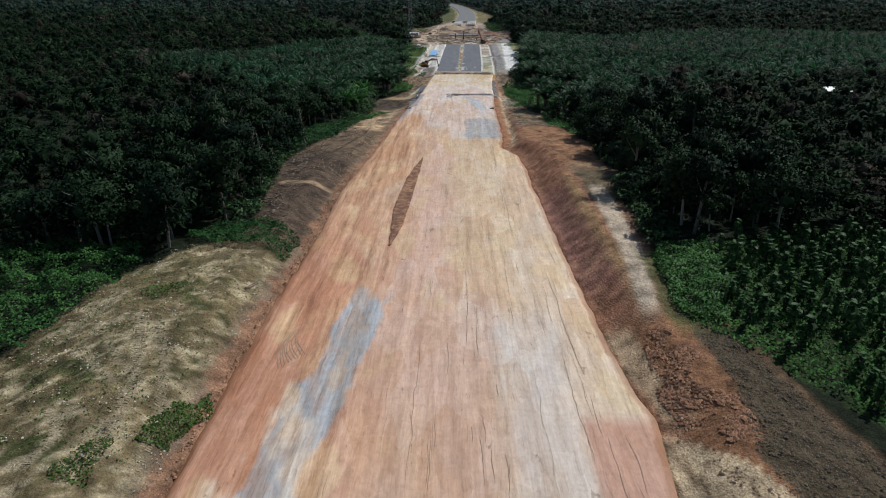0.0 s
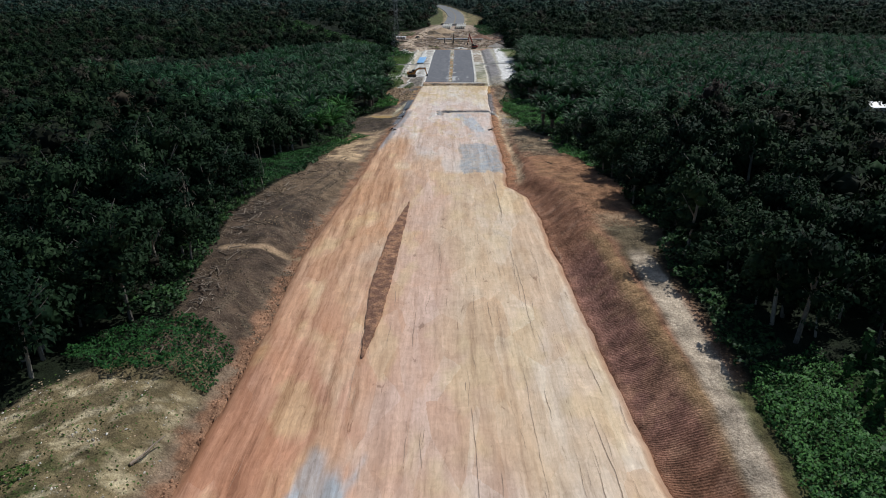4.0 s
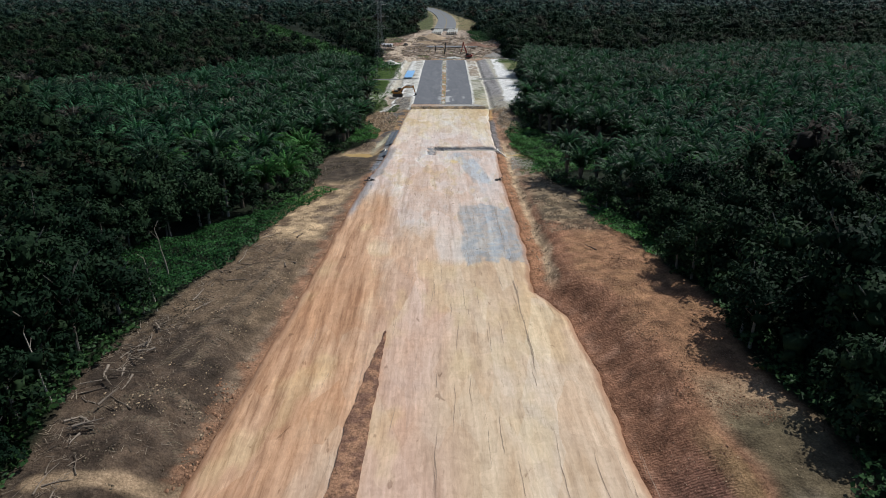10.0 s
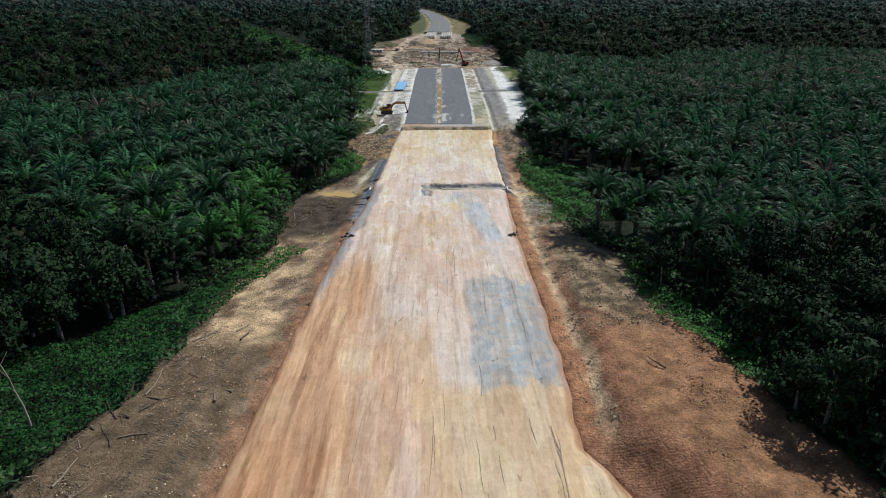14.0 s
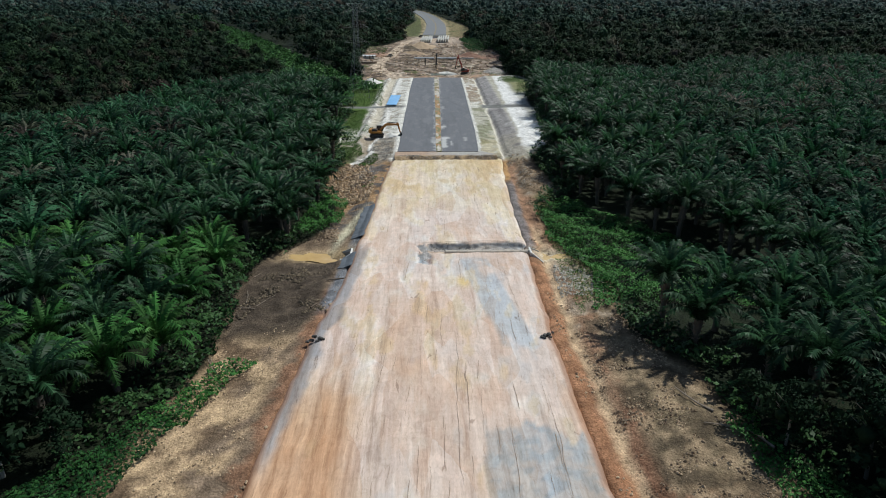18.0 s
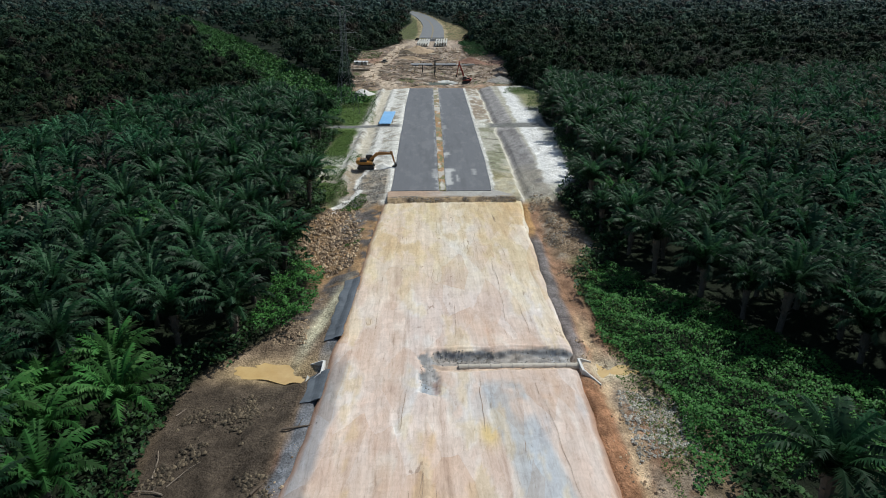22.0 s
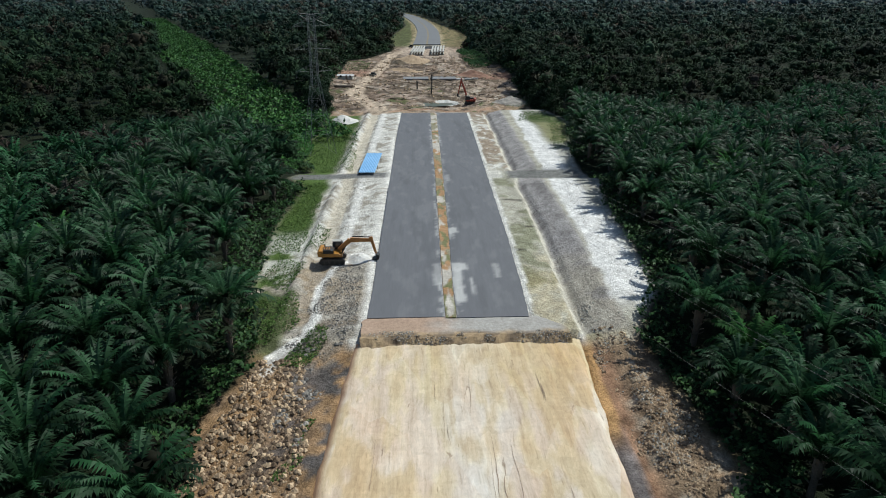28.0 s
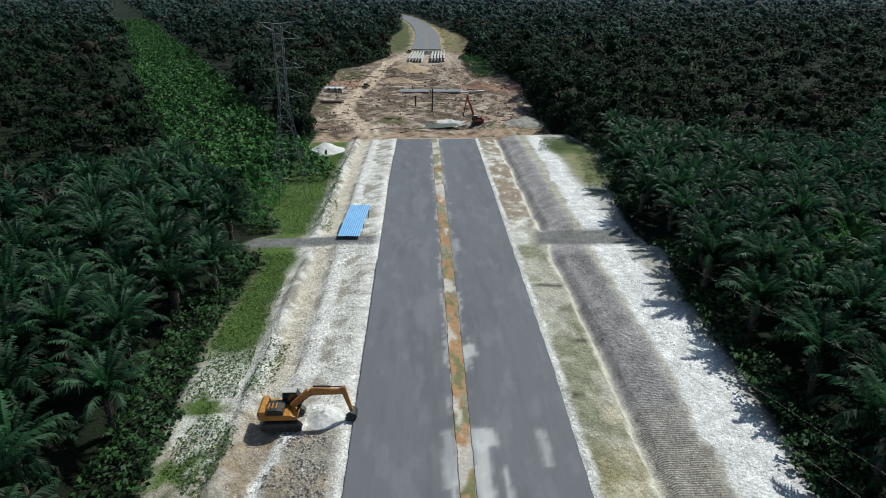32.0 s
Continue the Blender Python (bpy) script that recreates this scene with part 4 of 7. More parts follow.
def trench_drop(x, y):
    """Depth below the roadway of the open pipe trench (a slope, the pipe's bed, a torn far wall) and of the shallow bend at its end."""
    w = fbm(x / 1.3, y / 1.3, 71, 3)
    deep = 0.46 * ramp(y - TRENCH_Y0 - 0.5 * w, 0, 1.2) + 0.2 * ramp(y + 0.4 * w, 224.6, 225.1)
    deep = deep * (1 - ramp(y + 1.1 * w + 0.3 * fbm(x / 0.5, y / 0.5, 78, 2), TRENCH_Y1 - 1.25, TRENCH_Y1)) * ramp(x + 0.5 * w, -1.5, -0.7)
    hook = 0.34 * band(x + 1.1 * w, -2.5, -0.95, 0.35) * band(y + 1.3 * w + 0.6 * x, 218.2, 225.1, 0.9)
    return np.maximum(deep, hook), hook


ry = np.r_[np.arange(-40, 217.8, 0.4), np.arange(217.8, 229, 0.13), np.arange(229, 279.4, 0.4)]
ru = np.r_[-0.02, np.linspace(0, 1, 92), 1.02]
RL, RR = road_left(ry)[:, None], road_right(ry)[:, None]
RX = RL + (RR - RL) * ru[None, :]
RX[:, 0], RX[:, -1] = RL[:, 0] - 0.5, RR[:, 0] + 0.5
RY = np.repeat(ry[:, None], len(ru), 1)
g0, g1 = groove_sides(RY)
groove = ramp(RX - g0, -0.1, 0.45) * (1 - ramp(RX - g1, -0.45, 0.1)) * band(RY, 86.5, 137.5, 1)
wobble = fbm(RX / 1.5, RY / 1.5, 71, 3)
trench, bend = trench_drop(RX, RY)
ruts = fbm(RX / 0.8, RY / 30, 72, 3) * 0.06 + fbm(RX / 7, RY / 14, 73, 3) * 0.18
RZ = ruts + 0.05 - trench * (1 + 0.35 * fbm(RX / 0.45, RY / 0.45, 74, 2)) + 0.1 * band(RY + 0.8 * wobble, TRENCH_Y1 - 0.05, TRENCH_Y1 + 0.5, 0.2) * ramp(RX, -2.4, -1.5)
RZ = RZ - 0.25 * ramp(np.abs(ru[None, :] - 0.5), 0.47, 0.5) * np.ones_like(RX)
RZ[:, 0] = RZ[:, -1] = -1.0


def earth_colour(x, y):
    n1, n2 = fbm(x / 4, y / 9, 81, 4), fbm(x / 1.4, y / 5, 82, 3)
    n3 = fbm(x / 9, y / 26, 83, 3)
    c = np.empty(x.shape + (3,))
    c[...] = (0.5, 0.37, 0.255)

    def lay(rgb, mask):
        k = np.clip(mask, 0, 1)[..., None]
        c[...] = c * (1 - k) + np.array(rgb) * k

    u = (x - road_left(y)) / (road_right(y) - road_left(y))
    lay((0.5, 0.315, 0.195), ramp(0.34 + 0.3 * n1 - u, -0.06, 0.1) * (1 - ramp(y, 176, 200)))
    lay((0.44, 0.235, 0.15), ramp(0.27 + 0.4 * n2 - u, -0.06, 0.1) * (1 - ramp(y, 70, 130)) * 0.95)
    lay((0.52, 0.3, 0.19), band(u + 0.2 * n1, 0.3, 0.5, 0.1) * (1 - ramp(y, 90, 140)) * 0.5)
    lay((0.56, 0.39, 0.315), band(u + 0.3 * n3, 0.34, 0.62, 0.2) * (1 - ramp(y, 140, 180)) * 0.65)
    lay((0.58, 0.45, 0.31), ramp(u + 0.4 * n3, 0.5, 0.75) * (1 - ramp(y, 140, 180)) * 0.75)
    lay((0.62, 0.52, 0.42), ramp(u + 0.5 * n1, 0.62, 0.9) * (1 - ramp(y, 120, 160)) * 0.6)
    lay((0.58, 0.45, 0.25), ramp(n1 + 0.5 * n3, 0.1, 0.3) * 0.4)
    # blue-grey clay brought up in places
    lay((0.35, 0.378, 0.41), band(x + 2.4 * n1 + 0.5 * n2 - (y - 36) * 0.105, -16.4, -11.6, 0.5) * band(y + 9 * n2 + 5 * n1, -40, 70, 5) * (0.72 + 0.9 * ramp(n2 + 0.15, 0, 0.2)))
    lay((0.5, 0.36, 0.22), band(x + 1.6 * n1 - (y - 36) * 0.105, -16.4, -11.6, 0.5) * band(y, -40, 60, 5) * ramp(n2 - 0.4 * n1, 0.2, 0.28) * 0.5)
    lay((0.56, 0.33, 0.13), ramp(n2 + 0.6 * n1, 0.2, 0.28) * (1 - ramp(y, 50, 60)) * band(x, -20, -14, 2) * 0.7)
    lay((0.55, 0.52, 0.5), band(x + 3 * n1, 5.0, 11.5, 3) * band(y, 10, 66, 8) * 0.6)
    lay((0.62, 0.56, 0.48), ramp(n1 + n2 * 0.5, 0.05, 0.2) * (1 - ramp(y, 46, 60)) * band(x, -19, -12, 3) * 0.7)
    lay((0.43, 0.235, 0.165), band(x, 11.5, 18.5, 0.8) * (1 - ramp(y, 45, 48)) * 0.85)
    
    lay((0.55, 0.53, 0.52), band(x + 1.5 * n2, -1.0, 5, 1.5) * band(y + 4 * n1, 158, 186, 4) * 0.6)
    # pale stretch round the pipe crossing
    pale = np.maximum(ramp(y + 10 * n1, 184, 200), ramp(y + 14 * n1, 160, 180) * ramp(u + 0.2 * n3, 0.2, 0.36) * 0.9)
    lay((0.57, 0.475, 0.425), pale * 0.85)
    lay((0.66, 0.61, 0.56), pale * ramp(n1 + n2 * 0.4, 0, 0.2) * 0.7)
    lay((0.52, 0.37, 0.27), pale * ramp(n3 + 0.6 * n2, 0.08, 0.22) * (1 - ramp(y, 222, 236)) * 0.55)
    lay((0.56, 0.43, 0.36), pale * ramp(n1 - n2, 0.02, 0.2) * (1 - ramp(y, 226, 240)) * 0.6)
    lay((0.6, 0.45, 0.22), pale * np.exp(-((x - 3.4) / 0.9) ** 2 - ((y - 213) / 1.6) ** 2) * 1.3)
    lay((0.36, 0.385, 0.41), pale * band(x + 0.6 * n2 + 0.13 * (y - 216), 4.0, 8.0, 0.6) * band(y + 2 * n2, 196, 221, 1.5) * ramp(n1 + 0.2, -0.05, 0.1) * 0.8)
    lay((0.43, 0.43, 0.44), pale * ramp(n2 - 0.6 * n3, 0.14, 0.24) * (1 - ramp(y, 218, 232)) * 0.4)
    lay((0.58, 0.45, 0.25), pale * ramp(n2 + 0.8 * n1, 0.26, 0.36) * 0.4)
    lay((0.315, 0.33, 0.34), band(x + 1.4 * n2, 3.2, 13.2, 0.6) * band(y + 6 * n2 + 3 * n1, 157.5, 182, 1.2) * (0.62 + 0.36 * ramp(fbm(x / 0.9, y / 0.9, 84, 3), -0.12, 0.1)))
    lay((0.24, 0.25, 0.27), band(u - 0.1 * n1, -0.05, 0.06, 0.03) * band(y, 178, 226, 6) * 0.8)
    lay((0.57, 0.47, 0.31), ramp(y + 6 * n1, 236, 252) * (0.4 + 0.5 * ramp(n2, -0.1, 0.1)))
    lay((0.56, 0.45, 0.23), ramp(y + 2 * n2, 264, 276) * ramp(u, 0.15, 0.4) * 0.55)
    lay((0.6, 0.56, 0.5), band(x + 3 * n1 + n2, 0.5, 6, 2.5) * ramp(y, 236, 250) * 0.45)
    lay((0.46, 0.35, 0.21), ramp(n2 + 0.5 * n1, 0.06, 0.2) * ramp(y, 246, 262) * 0.5)
    lay((0.3, 0.16, 0.09), band(u, -0.05, 0.012, 0.02) * 0.8)
    lay((0.3, 0.16, 0.09), band(u, 0.985, 1.05, 0.02) * (1 - ramp(y, 215, 225)) * 0.8)
    return c


RC = earth_colour(RX, RY)
bed = fbm(RX / 0.6, RY / 0.6, 92, 3)
for mask, rgb in ((ramp(trench, 0.05, 0.2) * 0.9, (0.5, 0.39, 0.3)), (ramp(trench, 0.05, 0.2) * ramp(RY + 0.6 * wobble, 224.4, 224.8), (0.3, 0.285, 0.27)),
                  (ramp(trench, 0.1, 0.3) * ramp(RY + wobble, 225.9, 226.2) * ramp(bed + 0.3, -0.1, 0.2), (0.2, 0.205, 0.215)), (ramp(bend, 0.05, 0.2) * 0.9, (0.34, 0.355, 0.37)),
                  (ramp(bend, 0.08, 0.25) * ramp(-RX + 0.4 * wobble, 1.75, 2.2) * 0.7, (0.16, 0.17, 0.18)), (band(RX, -1.35, -0.75, 0.3) * band(RY + wobble, 218.9, 221.6, 0.6) * 0.7, (0.3, 0.19, 0.15))):
    k = np.clip(mask, 0, 1)[..., None]
    RC = RC * (1 - k) + np.array(rgb) * (1 + 0.8 * bed[..., None]) * k
LANE = 0.25 * (1 - ramp(RY, 178, 200)) + 0.55 * ramp(groove_sides(RY)[0] + 1.0 - RX, -1.5, 1.5) * (1 - ramp(RY, 190, 215)) + 0.25 * fbm(RX / 5, RY / 18, 97, 2) * (1 - ramp(RY, 178, 200))
roadway = new("dirt_road", big_mesh("dirt_road", np.c_[RX.ravel(), RY.ravel(), RZ.ravel()], grid_faces(*RX.shape), EARTH, RC.reshape(-1, 3), LANE.ravel(), smooth=True))
tagged(roadway, "wide graded earth roadway, tan and orange clay with wheel streaks", "dirt road", kind="structure")


# ---- crushed-stone base and tar ----
def strip(name, left, right, y0, y1, step, z, thick, material, colour=None, cols=2, ragged=0.0):
    """A slab between two lines along y, with its edges closed downwards."""
    ys = np.r_[np.arange(y0, y1, step), y1]
    l, r = left(ys), right(ys)
    if ragged:
        l, r = l + ragged * fbm(ys / 1.1, ys * 0 + 2, 5, 3), r + ragged * fbm(ys / 1.1, ys * 0 + 8, 6, 3)
    us = np.linspace(0, 1, cols)
    X = l[:, None] + (r - l)[:, None] * us[None, :]
    X = np.c_[X[:, :1], X, X[:, -1:]]
    Y = np.repeat(ys[:, None], cols + 2, 1)
    Z = z(X, Y)
    Z[:, 0] -= thick
    Z[:, -1] -= thick
    X, Y, Z = np.r_[X[:1], X, X[-1:]], np.r_[Y[:1], Y, Y[-1:]], np.r_[Z[:1], Z, Z[-1:]]
    Z[0] -= thick
    Z[-1] -= thick
    return new(name, big_mesh(name, np.c_[X.ravel(), Y.ravel(), Z.ravel()], grid_faces(*X.shape), material, None if colour is None else colour(X, Y).reshape(-1, 3)))


def tar_z(X, Y):
    return along(Y, TAR_Z)


def base_z(X, Y):
    n = fbm(X / 1.2, Y / 1.2, 61, 4)
    face = ramp(Y + 0.5 * n + 0.5 * fbm(X / 5, Y / 5, 66, 2), 277.5, 279.2)
    return (along(Y, TAR_Z) - 0.09 + 0.08 * n) * face + (-0.16 + 0.08 * n) * (1 - face) + 0.2 * fbm(X / 0.5, Y / 0.5, 60, 2) * face * (1 - face) * 4


def base_colour(X, Y):
    n = fbm(X / 2, Y / 1.5, 62, 4)
    k = ramp(X + 4 * n, -1.5, 4.5)[..., None]
    c = np.array((0.4, 0.28, 0.2)) * (1 - k) + np.array((0.38, 0.36, 0.33)) * k
    front = (1 - ramp(Y + 0.8 * n, 279.4, 280.3))[..., None]
    k2 = ramp(fbm(X / 1.0, Y / 0.6, 59, 3), -0.1, 0.15)[..., None]
    c = c * (1 - front) + (np.array((0.23, 0.165, 0.105)) * (1 - k2) + np.array((0.42, 0.3, 0.17)) * k2) * front
    side = ramp(np.abs(X - 2.2), 12.0, 14.5)[..., None]
    return c * (1 - side) + np.array((0.4, 0.29, 0.13)) * side


base = strip("road_base", lambda y: along(y, TAR_L) + 0.4 - 0.8 * (1 - ramp(y, 282.5, 284)), lambda y: along(y, TAR_R) - 0.4 + 4.6 * (1 - ramp(y, 280, 285)), 276.4, 420, 0.4, base_z, 1.3, BASE, base_colour, 70, 0.6)
tagged(base, "crushed-stone road base with an eroded orange face", "road base", kind="structure")


def tar_colour(X, Y):
    n1, n2 = fbm(X / 1.2, Y / 4, 67, 4), fbm(X / 0.7, Y / 1.2, 68, 3)
    c = np.empty(X.shape + (3,))
    c[...] = (0.126, 0.127, 0.136)
    ml, mr = along(Y, MID_L), along(Y, MID_R)
    dust = 0.55 * band(X - mr + n2, -0.3, 0.5, 0.5) * ramp(n1 + 0.15, 0, 0.2) * (1 - 0.6 * ramp(Y, 320, 340))
    dust = dust + 0.5 * band(ml - X + n2, -0.3, 0.35, 0.4) * ramp(n1 + 0.1, 0, 0.2)
    for x0, x1, y0, y1, k in ((3.2, 5.3, 296.5, 299.3, 0.7), (3.2, 4.4, 287, 297, 0.75), (3.6, 5.0, 311, 313.5, 0.8), (0.6, 1.8, 292, 299, 0.45), (5.4, 5.8, 289, 294, 0.6), (9.0, 9.7, 294, 299, 0.45), (5.0, 5.8, 341, 346, 0.3), (4.6, 5.4, 376, 384, 0.6)):
        dust = dust + k * band(X + 0.5 * n2, x0, x1, 0.5) * band(Y + 1.2 * n2, y0, y1, 0.8)
    dust = dust + 0.06 * ramp(n1, 0.05, 0.25)
    k = np.clip(dust, 0, 0.9)[..., None]
    c = c * (1 - k) + np.array((0.5, 0.49, 0.47)) * k
    dark = (0.12 * ramp(fbm(X / 1.5, Y / 12, 69, 3), 0.05, 0.25))[..., None]
    return c * (1 - dark)


tar_left = strip("road_left", lambda y: along(y, TAR_L), lambda y: along(y, MID_L), 283.3, 419.0, 0.4, tar_z, 0.16, ASPHALT, tar_colour, 26, 0.14)
tar_right = strip("road_right", lambda y: along(y, MID_R), lambda y: along(y, TAR_R), 283.0, 419.0, 0.4, tar_z, 0.16, ASPHALT, tar_colour, 26, 0.14)
for ob in (tar_left, tar_right):
    tagged(ob, "new grey asphalt carriageway without markings", "road", kind="structure")


def groove_z(X, Y):
    u = np.abs(X - sum(groove_sides(Y)) / 2) / np.maximum(groove_sides(Y)[1] - groove_sides(Y)[0], 0.1)
    return 0.24 + 0.16 * fbm(X / 0.5, Y / 0.6, 44, 3) - 0.05 * np.minimum(u, 0.5)


def groove_colour(X, Y):
    k = ramp(fbm(X / 0.7, Y / 0.8, 45, 3), -0.1, 0.2)[..., None]
    return np.array((0.2, 0.11, 0.075)) * (1 - k) + np.array((0.36, 0.2, 0.12)) * k


loose = strip("loose_soil", lambda y: groove_sides(y)[0], lambda y: groove_sides(y)[1], 86.5, 137.5, 0.3, groove_z, 0.5, SOIL, groove_colour, 10, 0.25)
tagged(loose, "strip of loose brown soil between the two lanes", "loose soil", kind="structure")

for name, y0, y1, wide in (("geotextile", 230.4, 246.2, 1.9), ("geotextile_lower", 218.6, 223.6, 1.7)):
    cloth = strip(name, lambda y: road_left(y) - wide - 0.3 * fbm(y / 2, y * 0, 4, 2), lambda y: road_left(y) + 0.25, y0, y1, 0.5,
                  lambda X, Y: np.maximum(0.16 - 0.9 * ramp(road_left(Y) - X, -0.2, 2.0), ground_height(X, Y) + 0.1) + 0.1 * fbm(X / 0.9, Y / 0.9, 46, 2), 0.03, CLOTH, None, 9, 0.25)
    tagged(cloth, "grey-blue cloth lining on the embankment's side", "geotextile", kind="structure")


def road_z(x, y):
    return fbm(x / 0.8, y / 30, 72, 3) * 0.06 + fbm(x / 7, y / 14, 73, 3) * 0.18 + 0.05


# long thin cracks between the roller's passes
gc = np.random.default_rng(91)
CV, CF = [], []
for k in range(300):
    y = gc.uniform(20, 268)
    if y > 224 and k % 2:
        continue
    u = gc.choice(np.r_[0.3:0.98:19j]) + gc.normal(0, 0.006) if gc.random() < 0.75 else gc.uniform(0.06, 0.97)
    n = int(gc.integers(4, 18)) if k % 9 else int(gc.integers(25, 50))
    ys = y + np.arange(n) * 0.5
    if TRENCH_Y0 - 0.5 * n - 1 < y < TRENCH_Y1 + 1 or y + 0.5 * n > 276:
        continue
    drift = gc.normal(0, 0.015 if y < 185 or y > 226 else 0.035)
    if y > 128:
        u = min(u, 0.8)
    xs = along(ys, (0, -22, 110, -21, 279, -8.6)) * (1 - u) + along(ys, (0, 17, 279, 15.2)) * u + drift * (ys - y) + 0.55 * fbm(ys / 4.0, ys * 0 + k, 3, 5)
    w = gc.uniform(0.009, 0.03) * np.sin(np.pi * (np.arange(n) + 0.4) / n) ** 0.5 * gc.uniform(0.5, 1.3, n)
    z = road_z(xs, ys) + 0.04
    base_i = sum(len(v) for v in CV)
    CV.append(np.stack([np.c_[xs - w, ys, z], np.c_[xs + w, ys, z]], 1).reshape(-1, 3))
    i = base_i + 2 * np.arange(n - 1)
    CF.append(np.c_[i, i + 1, i + 3, i + 2])
for k in range(9):
    u = np.linspace(0, 1, 26)
    xs = -17.6 + 0.26 * k - (0.9 + 0.1 * k) * np.sin(u * gc.uniform(2.6, 3.3)) + 0.2 * fbm(u * 4, u * 0 + k, 6, 3)
    ys = 54.0 + 0.35 * k + u * gc.uniform(6.0, 8.5)
    z = road_z(xs, ys) + 0.04
    i = sum(len(v) for v in CV) + 2 * np.arange(len(u) - 1)
    CV.append(np.stack([np.c_[xs - 0.03, ys - 0.03, z], np.c_[xs + 0.03, ys + 0.03, z]], 1).reshape(-1, 3))
    CF.append(np.c_[i, i + 1, i + 3, i + 2])
cracks = new("surface_cracks", big_mesh("surface_cracks", np.concatenate(CV), np.concatenate(CF), CRACK))
tagged(cracks, "thin dark cracks and wheel cuts along the earth roadway", "cracks", kind="stuff")


def median_colour(X, Y):
    n = fbm(X / 1.0, Y / 2.5, 63, 4)
    c = np.empty(X.shape + (3,))
    c[...] = (0.36, 0.21, 0.1)
    for rgb, mask in (((0.17, 0.17, 0.07), ramp(n + 0.25 * (1 - ramp(Y, 292, 305)), 0.02, 0.14)),
                      ((0.5, 0.46, 0.4), ramp(fbm(X / 2, Y / 6, 64, 3) + 0.35 * ramp(Y, 358, 376) - 0.05, 0.08, 0.16)),
                      ((0.24, 0.22, 0.14), ramp(fbm(X / 2, Y / 5, 65, 3), 0.1, 0.2))):
        k = np.clip(mask, 0, 1)[..., None]
        c = c * (1 - k) + np.array(rgb) * k
    return c


median = strip("median", lambda y: along(y, MID_L) + 0.1, lambda y: along(y, MID_R) - 0.1, 283.0, 419, 0.4,
               lambda X, Y: along(Y, TAR_Z) + 0.02 + 0.16 * fbm(X / 0.7, Y / 0.9, 66, 3), 0.3, BASE, median_colour, 7, 0.2)
tagged(median, "narrow unpaved median of brown soil, sand and weeds", "median", kind="structure")

for name, a, b in (("far_road_left", -9.8, -0.6), ("far_road_right", 0.6, 9.8)):
    side = strip(name, lambda y: along(y, FAR_ROAD) + a, lambda y: along(y, FAR_ROAD) + b, 688, 1480, 8, lambda X, Y: 0.25 + 0 * X, 0.6, ASPHALT_OLD)
    tagged(side, "pale grey asphalt road curving away between woods", "road", kind="structure")
far_mid = strip("far_median", lambda y: along(y, FAR_ROAD) - 0.6, lambda y: along(y, FAR_ROAD) + 0.6, 688, 1480, 8, lambda X, Y: 0.2 + 0 * X, 0.4, CLOD_TAN)
tagged(far_mid, "tan earth median of the far road", "median", kind="structure")


# ---- plants ----
def leaf_cards(centres, normals, size, gen, narrow=0.55):
    """One pointed leaf spray (a bent diamond of two triangles) at each centre, turned at random about its normal."""
    n = len(centres)
    nrm = normals / np.maximum(np.linalg.norm(normals, axis=1, keepdims=True), 1e-6)
    nrm = nrm + gen.normal(0, 0.45, (n, 3))
    nrm /= np.linalg.norm(nrm, axis=1, keepdims=True)
    t = np.cross(nrm, gen.normal(0, 1, (n, 3)))
    t /= np.linalg.norm(t, axis=1, keepdims=True)
    b = np.cross(nrm, t)
    s = size * gen.uniform(0.6, 1.35, (n, 1))
    droop = np.array((0, 0, -0.25)) * s
    v = np.stack([centres - t * s, centres - b * s * narrow + droop * 0.2, centres + t * s + droop, centres + b * s * narrow + droop * 0.2], 1)
    return v.reshape(-1, 3), np.arange(4 * n).reshape(-1, 4)


def crown_cloud(gen, radius, height, count, size, lobes):
    """Leaves on the outer shells of a few overlapping lobes, thinned underneath."""
    pts, nrm = [], []
    for k in range(lobes):
        a = gen.uniform(0, 2 * math.pi)
        off = 0 if k == 0 else radius * gen.uniform(0.3, 0.85)
        c = np.array((off * math.cos(a), off * math.sin(a), height * (0.6 if k == 0 else gen.uniform(0.1, 0.82) * (1.1 - 0.35 * off / radius))))
        r = radius * (0.6 if k == 0 else gen.uniform(0.26, 0.48))
        m = int(count * (0.2 if k == 0 else 0.8 / (lobes - 1)))
        d = gen.normal(0, 1, (m, 3))
        d /= np.linalg.norm(d, axis=1, keepdims=True)
        d[:, 2] = np.where(d[:, 2] < -0.35, -d[:, 2] * 0.6, d[:, 2])
        rr = r * (0.62 + 0.42 * gen.random((m, 1)) ** 0.6)
        pts.append(c + d * rr * np.array((1, 1, 0.8)))
        nrm.append(d + np.array((0, 0, 0.35)))
    return np.concatenate(pts), np.concatenate(nrm)


def filling(g, radius, height, blobs):
    """The dense inside of a crown: ragged lumps that close its gaps."""
    vs, fs, ns, base = [], [], [], 0
    for k in range(blobs):
        bm = bmesh.new()
        bmesh.ops.create_icosphere(bm, subdivisions=2 if blobs > 4 else 1, radius=1.0)
        q = np.array([tuple(w.co) for w in bm.verts])
        t = np.array([[w.index for w in face.verts] for face in bm.faces])
        bm.free()
        a = g.uniform(0, 2 * math.pi)
        off = 0 if k == 0 else radius * g.uniform(0.2, 0.48)
        r = radius * (0.38 if k == 0 else g.uniform(0.15, 0.23))
        c = np.array((off * math.cos(a), off * math.sin(a), height * (0.6 if k == 0 else g.uniform(0.25, 0.66))))
        vs.append(c + q * g.uniform(0.65, 1.1, (len(q), 1)) * r * np.array((1, 1, 0.85)))
        fs.append(t + base)
        ns.append(q + g.normal(0, 0.4, q.shape))
        base += len(q)
    return np.concatenate(vs), np.concatenate(fs), np.concatenate(ns)


